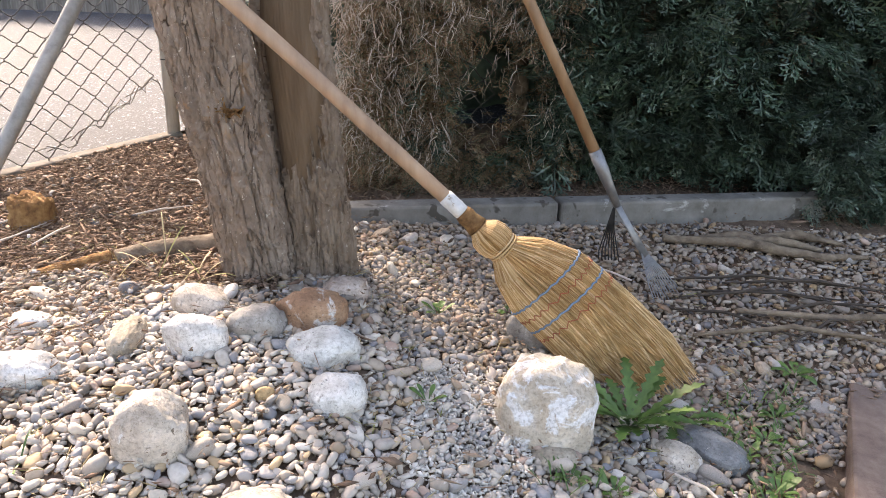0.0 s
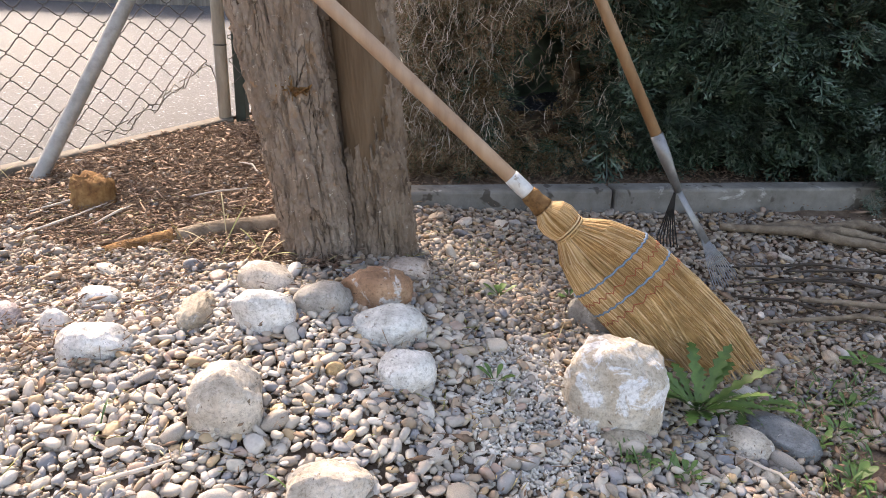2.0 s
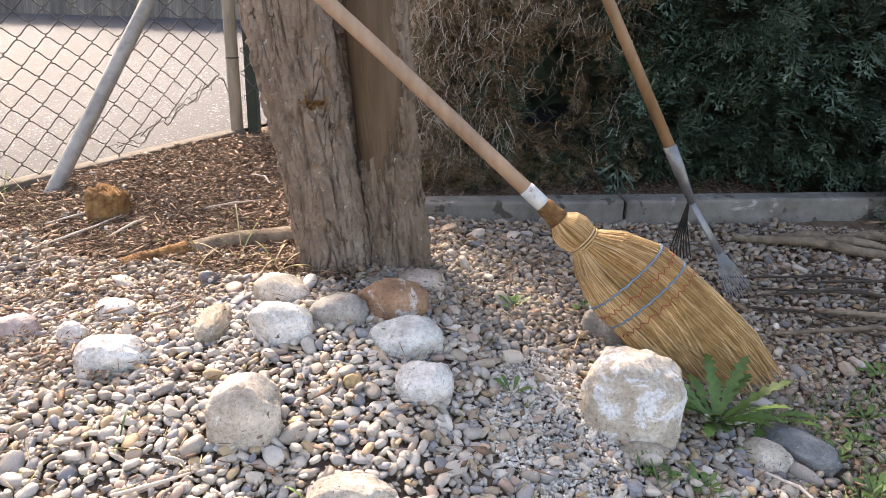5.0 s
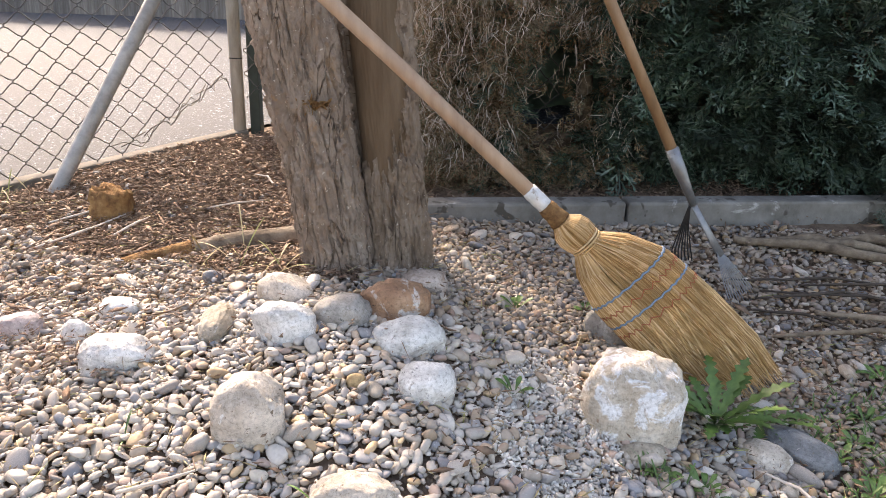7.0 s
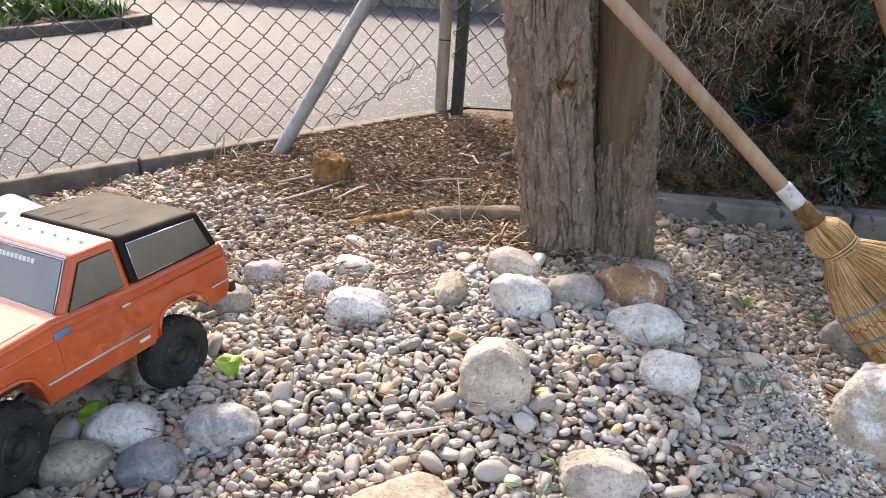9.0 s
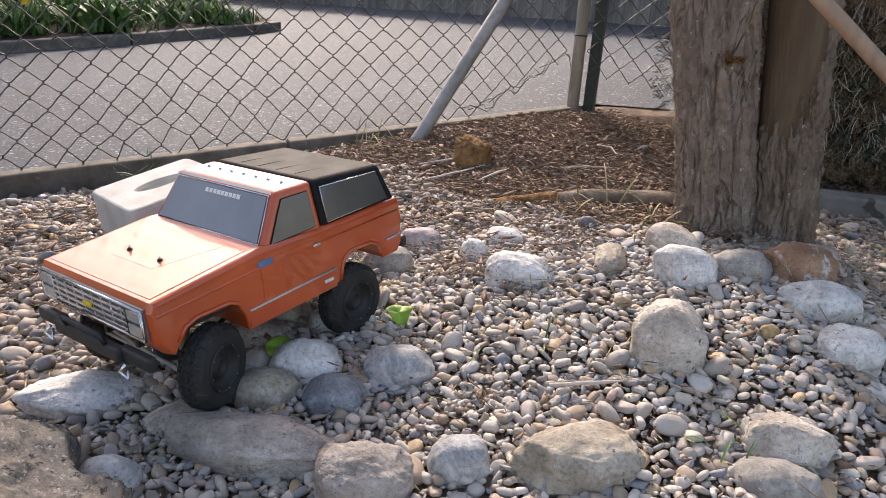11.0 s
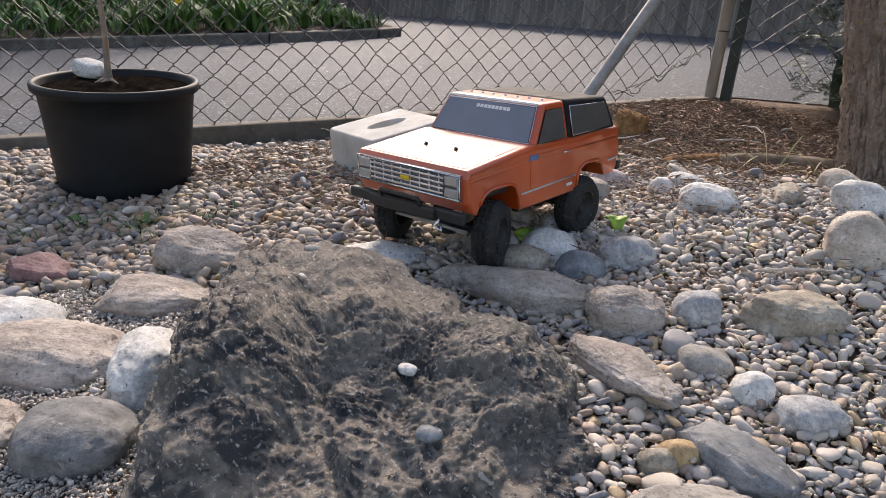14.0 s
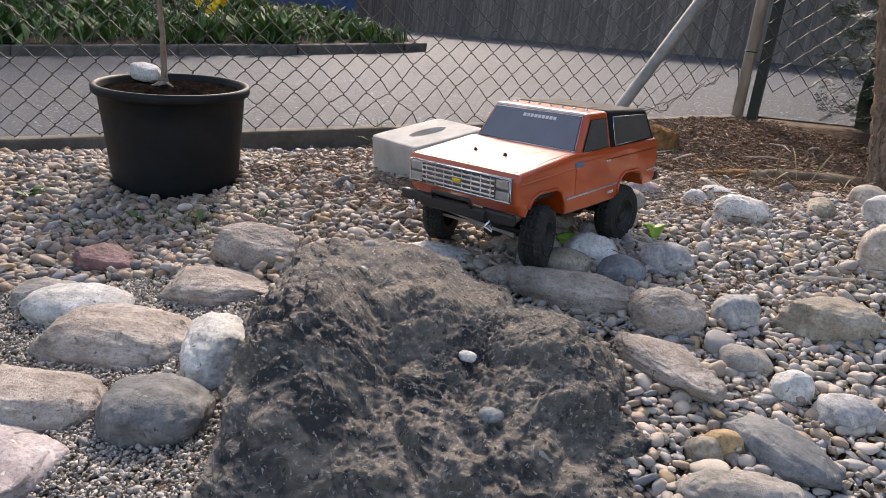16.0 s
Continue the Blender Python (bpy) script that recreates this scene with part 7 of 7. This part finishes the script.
def lying(name, label, pts, radii, material, seed, amp=0.003, sides=14, cat="log"):
    bm = bmesh.new()
    fine = []
    rad = []
    for k in range(len(pts) - 1):
        for j in range(6):
            q = j / 6
            fine.append(Vector(pts[k]).lerp(Vector(pts[k + 1]), q))
            rad.append(radii[k] + (radii[k + 1] - radii[k]) * q)
    fine.append(Vector(pts[-1]))
    rad.append(radii[-1])
    fine = [Vector((p.x, p.y, float(gz(p.x, p.y)) + p.z)) for p in fine]
    rough_tube(bm, fine, rad, sides, seed, amp)
    return thing(name, bm, material, label, cat)


lying("log", "grey half-buried log beside the tree", [(-0.62, 1.60, 0.015), (-0.80, 1.53, 0.012), (-0.87, 1.50, 0.008)], [0.026, 0.025, 0.022], M_DEADWOOD, 3)
lying("rotten_log", "rotten brown end of a log in the gravel", [(-0.875, 1.49, 0.006), (-0.95, 1.45, 0.004), (-1.02, 1.43, 0.0)], [0.024, 0.022, 0.012], M_ROT, 5, 0.006)
lying("branch", "dark bark-covered branch half buried in the gravel", [(-1.33, 0.90, 0.012), (-1.22, 0.97, 0.018), (-1.12, 1.07, 0.012)], [0.014, 0.024, 0.014], M_DEADWOOD, 8, 0.006)
lying("branch", "dark stick lying by the fence edging", [(-1.72, 1.45, 0.02), (-1.62, 1.38, 0.03), (-1.52, 1.36, 0.01)], [0.016, 0.015, 0.010], M_DEADWOOD, 9, 0.004)
lying("branch", "peeling brown branch lying in front of the kerb", [(0.42, 1.98, 0.02), (0.62, 1.97, 0.03), (0.82, 1.93, 0.02), (0.95, 1.95, 0.02)], [0.010, 0.014, 0.012, 0.006], M_DEADWOOD, 12, 0.004, cat="branch")
lying("branch", "thin dark branch on the gravel", [(0.52, 1.62, 0.02), (0.75, 1.60, 0.03), (1.05, 1.66, 0.02)], [0.006, 0.008, 0.005], M_DEADWOOD, 13, 0.003, cat="branch")
lying("branch", "thin dark branch on the gravel", [(0.40, 1.50, 0.02), (0.62, 1.55, 0.03), (0.98, 1.50, 0.02)], [0.004, 0.006, 0.004], M_DEADWOOD, 14, 0.003, cat="branch")
for k, (x, y, a, ln) in enumerate(((-0.95, 1.75, 0.4, 0.14), (-1.1, 1.55, 1.1, 0.12), (-0.85, 1.95, 2.3, 0.10), (-1.3, 1.6, 0.7, 0.2), (-1.25, 1.45, 0.9, 0.25), (0.3, 1.72, 2.8, 0.15), (0.15, 1.6, 0.5, 0.12), (-0.3, 0.62, 0.6, 0.09), (-0.62, 0.74, 0.3, 0.1), (0.35, 0.98, 2.2, 0.12))):
    lying("twig", "thin dry twig lying on the ground", [(x, y, 0.016), (x + math.cos(a) * ln / 2, y + math.sin(a) * ln / 2, 0.024), (x + math.cos(a + 0.2) * ln, y + math.sin(a + 0.2) * ln, 0.016)], [0.0025, 0.003, 0.0015], M_TWIG, k, 0.002, 6, "twig")


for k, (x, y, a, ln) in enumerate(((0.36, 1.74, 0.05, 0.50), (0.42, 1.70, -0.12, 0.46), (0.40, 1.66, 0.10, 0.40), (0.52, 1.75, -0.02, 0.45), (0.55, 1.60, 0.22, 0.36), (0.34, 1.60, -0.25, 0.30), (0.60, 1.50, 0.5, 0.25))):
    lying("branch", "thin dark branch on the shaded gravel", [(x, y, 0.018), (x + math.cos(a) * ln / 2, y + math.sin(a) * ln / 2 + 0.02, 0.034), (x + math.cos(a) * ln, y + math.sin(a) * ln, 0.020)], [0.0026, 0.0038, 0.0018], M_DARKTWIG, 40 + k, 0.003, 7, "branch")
for k, (x, y) in enumerate(((0.50, 2.00), (0.60, 1.99), (0.68, 2.04))):
    lying("bark_strip", "peeled strip of brown bark in front of the kerb", [(x, y, 0.018), (x + 0.12, y + 0.01, 0.032), (x + 0.24, y - 0.01, 0.018)], [0.008, 0.015, 0.006], M_DEADWOOD, 52 + k, 0.006, 10, "bark")

# paving slab at the edge of the bare soil
bm = bmesh.new()
block(bm, 0, 0, 0, 0.42, 0.40, 0.05, 0.006)
slab = thing("paving_slab", bm, M_SLAB, "brownish weathered paving slab at the edge of the gravel", "paving slab", smooth=False)
slab.matrix_world = pose(0.785, 1.115, float(gz(0.70, 1.15)) + 0.004, 3, 0, 68)
FIXED.append((0.785, 1.115, 0.26))


# ---- weeds, leaves, grass ----
def leaf_blade(bm, base, ahead, ln, w, toothed=False, rise=0.5, bend=0.8):
    """A leaf from its stalk along ahead, arching over; toothed for dandelions."""
    d = Vector((ahead[0], ahead[1], 0)).normalized()
    side = Vector((-d.y, d.x, 0))
    rows, n = [], 14
    for k in range(n + 1):
        t = k / n
        p = Vector(base) + d * (ln * t * (1 - 0.15 * t)) + Vector((0, 0, ln * (rise * t - bend * t * t * 0.55)))
        ww = w * math.sin(math.pi * min(1.0, t * 0.9 + 0.08)) ** 0.8 * (0.35 + 0.75 * t)
        if toothed and k % 2:
            ww *= 0.42
        ww = max(ww, 0.0012)
        rows.append([bm.verts.new(p + side * ww + Vector((0, 0, 0.25 * ww))), bm.verts.new(p), bm.verts.new(p - side * ww + Vector((0, 0, 0.25 * ww)))])
    for a, b in zip(rows, rows[1:]):
        for j in range(2):
            bm.faces.new((a[j], a[j + 1], b[j + 1], b[j]))


def weed(name, label, x, y, count, ln, w, toothed, seed, rise=0.5):
    ob = group(name, label, "weed")
    r = random.Random(seed)
    z = float(gz(x, y)) + 0.012
    for k in range(count):
        a = 2 * math.pi * k / count + r.uniform(-0.3, 0.3)
        bm = bmesh.new()
        leaf_blade(bm, (x + 0.006 * math.cos(a), y + 0.006 * math.sin(a), z), (math.cos(a), math.sin(a)), ln * r.uniform(0.6, 1.15), w * r.uniform(0.8, 1.2), toothed, rise * r.uniform(0.6, 1.5), r.uniform(0.6, 1.1))
        part("leaf", bm, M_LEAF, ob)
    return ob


weed("dandelion", "lush green dandelion with toothed leaves at the boulder", 0.215, 1.165, 26, 0.125, 0.017, True, 4, 0.75)
weed("dandelion", "small green dandelion plant beside the larger one", 0.30, 1.20, 12, 0.11, 0.015, True, 5, 0.4)
for k, (x, y, n, ln, w) in enumerate(((0.44, 1.06, 9, 0.035, 0.008), (0.50, 1.26, 9, 0.03, 0.007), (0.41, 1.14, 8, 0.03, 0.007), (0.46, 1.19, 8, 0.03, 0.007), (0.48, 0.98, 8, 0.04, 0.009), (0.10, 0.99, 9, 0.026, 0.006), (0.165, 0.985, 9, 0.028, 0.006),
                                      (-0.13, 1.06, 6, 0.03, 0.006), (0.0, 1.45, 6, 0.03, 0.008), (0.58, 1.40, 8, 0.05, 0.010), (-1.72, 0.38, 8, 0.026, 0.007), (-1.83, 0.30, 8, 0.026, 0.007), (-2.10, 0.22, 8, 0.06, 0.012), (-2.26, 0.62, 8, 0.06, 0.014), (-0.80, 0.28, 6, 0.03, 0.008), (-0.14, 1.35, 6, 0.03, 0.008))):
    weed("weed", "small green weed between the pebbles", x, y, n, ln, w, False, 20 + k, 0.8)


def tuft(name, label, x, y, count, ln, mat, seed, spread_=0.03):
    r = random.Random(seed)
    bm = bmesh.new()
    for _ in range(count):
        a = r.uniform(0, 6.28)
        px, py = x + r.gauss(0, spread_), y + r.gauss(0, spread_)
        leaf_blade(bm, (px, py, float(gz(px, py)) + 0.008), (math.cos(a), math.sin(a)), ln * r.uniform(0.5, 1.2), 0.0022, False, r.uniform(0.5, 1.6), 0.9)
    thing(name, bm, mat, label, "grass", kind="stuff")


for k, (x, y) in enumerate(((0.43, 1.05), (0.47, 1.12), (0.42, 1.17), (0.50, 1.20), (0.47, 1.27), (0.53, 1.31), (0.45, 0.99), (0.39, 1.24))):
    tuft("grass_tuft", "low patch of small green weeds on the bare soil", x, y, 40, 0.022, M_LEAF, 60 + k, 0.024)
for k, (x, y) in enumerate(((0.09, 0.985), (0.16, 0.98))):
    tuft("grass_tuft", "small green weeds between the pebbles", x, y, 20, 0.030, M_LEAF, 80 + k, 0.014)
tuft("dry_grass", "yellowed dry grass at the foot of the tree", -0.64, 1.36, 9, 0.10, M_DRYGRASS, 1)
tuft("dry_grass", "yellowed dry grass by the log", -0.80, 1.44, 11, 0.09, M_DRYGRASS, 2, 0.06)
tuft("grass_tuft", "green grass tuft at the fence edging", -1.98, 1.28, 24, 0.09, M_GRASS, 3)
tuft("grass_tuft", "green grass tuft at the fence edging", -1.58, 1.80, 14, 0.07, M_DRYGRASS, 4)
tuft("grass_tuft", "green grass blades in the gravel", -0.665, 0.84, 3, 0.06, M_GRASS, 6, 0.006)
for k, (x, y) in enumerate(((-1.80, 0.32), (-1.72, 0.38), (-1.64, 0.47), (-1.86, 0.22), (-1.58, 0.36))):
    tuft("grass_tuft", "low green weeds between the pebbles beside the plant pot", x, y, 34, 0.022, M_LEAF, 30 + k, 0.03)
tuft("grass_tuft", "green grass between the pebbles", -0.36, 0.74, 10, 0.05, M_GRASS, 7, 0.02)

for name, label, x, y, rx, ry, rz in (("cabbage_leaf", "bright green round leaf lying on the pebbles", -0.895, 0.805, 26, 6, 20), ("cabbage_leaf", "bright green leaf standing against a white stone", -1.000, 0.645, 48, 0, 30)):
    bm = bmesh.new()
    rings = []
    for k in range(7):
        rr = 0.021 * k / 6
        rings.append([bm.verts.new((rr * math.cos(a) * (1 + 0.08 * math.sin(5 * a)), rr * math.sin(a) * 0.85, 0.010 * (k / 6) ** 2 * math.sin(2 * a + 0.6) + 0.006 * math.cos(3 * a) * k / 6)) for a in np.linspace(0, 2 * math.pi, 28, endpoint=False)])
    for a, b in zip(rings, rings[1:]):
        for j in range(28):
            bm.faces.new((a[j], a[(j + 1) % 28], b[(j + 1) % 28], b[j]))
    bmesh.ops.remove_doubles(bm, verts=bm.verts, dist=0.0003)
    bmesh.ops.solidify(bm, geom=list(bm.faces), thickness=0.0012)
    lf = thing(name, bm, M_LIME, label, "leaf")
    lf.matrix_world = pose(x, y, float(gz(x, y)) + 0.026, rx, ry, rz)

# small evergreen behind the corner post
shrub = group("evergreen_shrub", "small dark evergreen shrub behind the tree", "shrub")
pl, ah, sz = [], [], []
for _ in range(420):
    a, h = rng.uniform(0, 6.28), rng.uniform(0.06, 1.0)
    rr = 0.26 * (1 - 0.4 * abs(h - 0.55)) * rng.random() ** 0.4
    pl.append((-0.62 + rr * math.cos(a), 2.42 + rr * math.sin(a) * 0.7, 0.20 + h))
    ah.append((math.cos(a), math.sin(a), rng.normal(0.1, 0.4)))
    sz.append(rng.uniform(0.05, 0.11))
part("foliage", sprays("foliage", np.array(pl), np.array(ah), np.array(sz), M_CONIFER), None, shrub)
bm = bmesh.new()
tube(bm, [(-0.62, 2.42, 0.1), (-0.62, 2.43, 0.6), (-0.61, 2.42, 1.15)], [0.02, 0.015, 0.006], 10)
part("stem", bm, M_DEADWOOD, shrub)

# pebbles on the big rock
for nm, lk, x, y, a in (("white_pebble", "white", -0.890, 0.133, 0.0105), ("blue_pebble", "blue", -0.814, 0.071, 0.013), ("flat_pebble", "grey", -1.147, 0.243, 0.010), ("flat_pebble", "pale", -1.112, 0.184, 0.009),
                        ("flat_pebble", "tan", -1.094, 0.176, 0.009), ("flat_pebble", "grey", -1.091, 0.244, 0.009)):
    dq = Vector((x, y, 0)) - Vector((RC.x, RC.y, 0))
    hgt = RC.z + rock_top(dq.dot(RU), dq.dot(RV))
    s_ = stone(nm, lk, x, y, a, a * 0.78, a * 0.55, 30, 3)
    s_.location.z = hgt + (0.003 if nm != "flat_pebble" else -0.004)
    tagged(s_, "small pebble lying on the big rock", "stone")

def build_litter():
    n = 5200
    x, y = rng.uniform(-2.0, 0.7, n), rng.uniform(0.30, 1.75, n)
    ok = on_garden(x, y) & ~in_grit(x, y) & (rng.random(n) < np.where(x < -0.75, 0.75, 0.25 + 0.3 * (wobble(x, y, 7) > 0.2)))
    for fx, fy, fr in FIXED:
        ok &= (x - fx) ** 2 + (y - fy) ** 2 > (fr * 1.05) ** 2
    x, y = x[ok], y[ok]
    n = len(x)
    ln = np.clip(np.exp(rng.normal(np.log(0.013), 0.45, n)), 0.005, 0.035)
    sizes = np.stack([ln, rng.uniform(0.0006, 0.0014, n), rng.uniform(0.0005, 0.0009, n)], -1)
    pl = np.stack([x, y, gz(x, y) + rng.uniform(0.013, 0.020, n)], -1)
    me = scattered("straw_litter", [OCT_V], OCT_F, pl, sizes, rng.uniform(0, 6.3, n), rng.normal(0, 0.14, n), rng.normal(0, 0.14, n), M_DRYGRASS, False)
    tagged(new("straw_litter", me), "dry straw and needles strewn over the pebbles", "straw", kind="stuff")


build_gravel()
build_litter()
build_fines()
build_grit()
build_mulch()
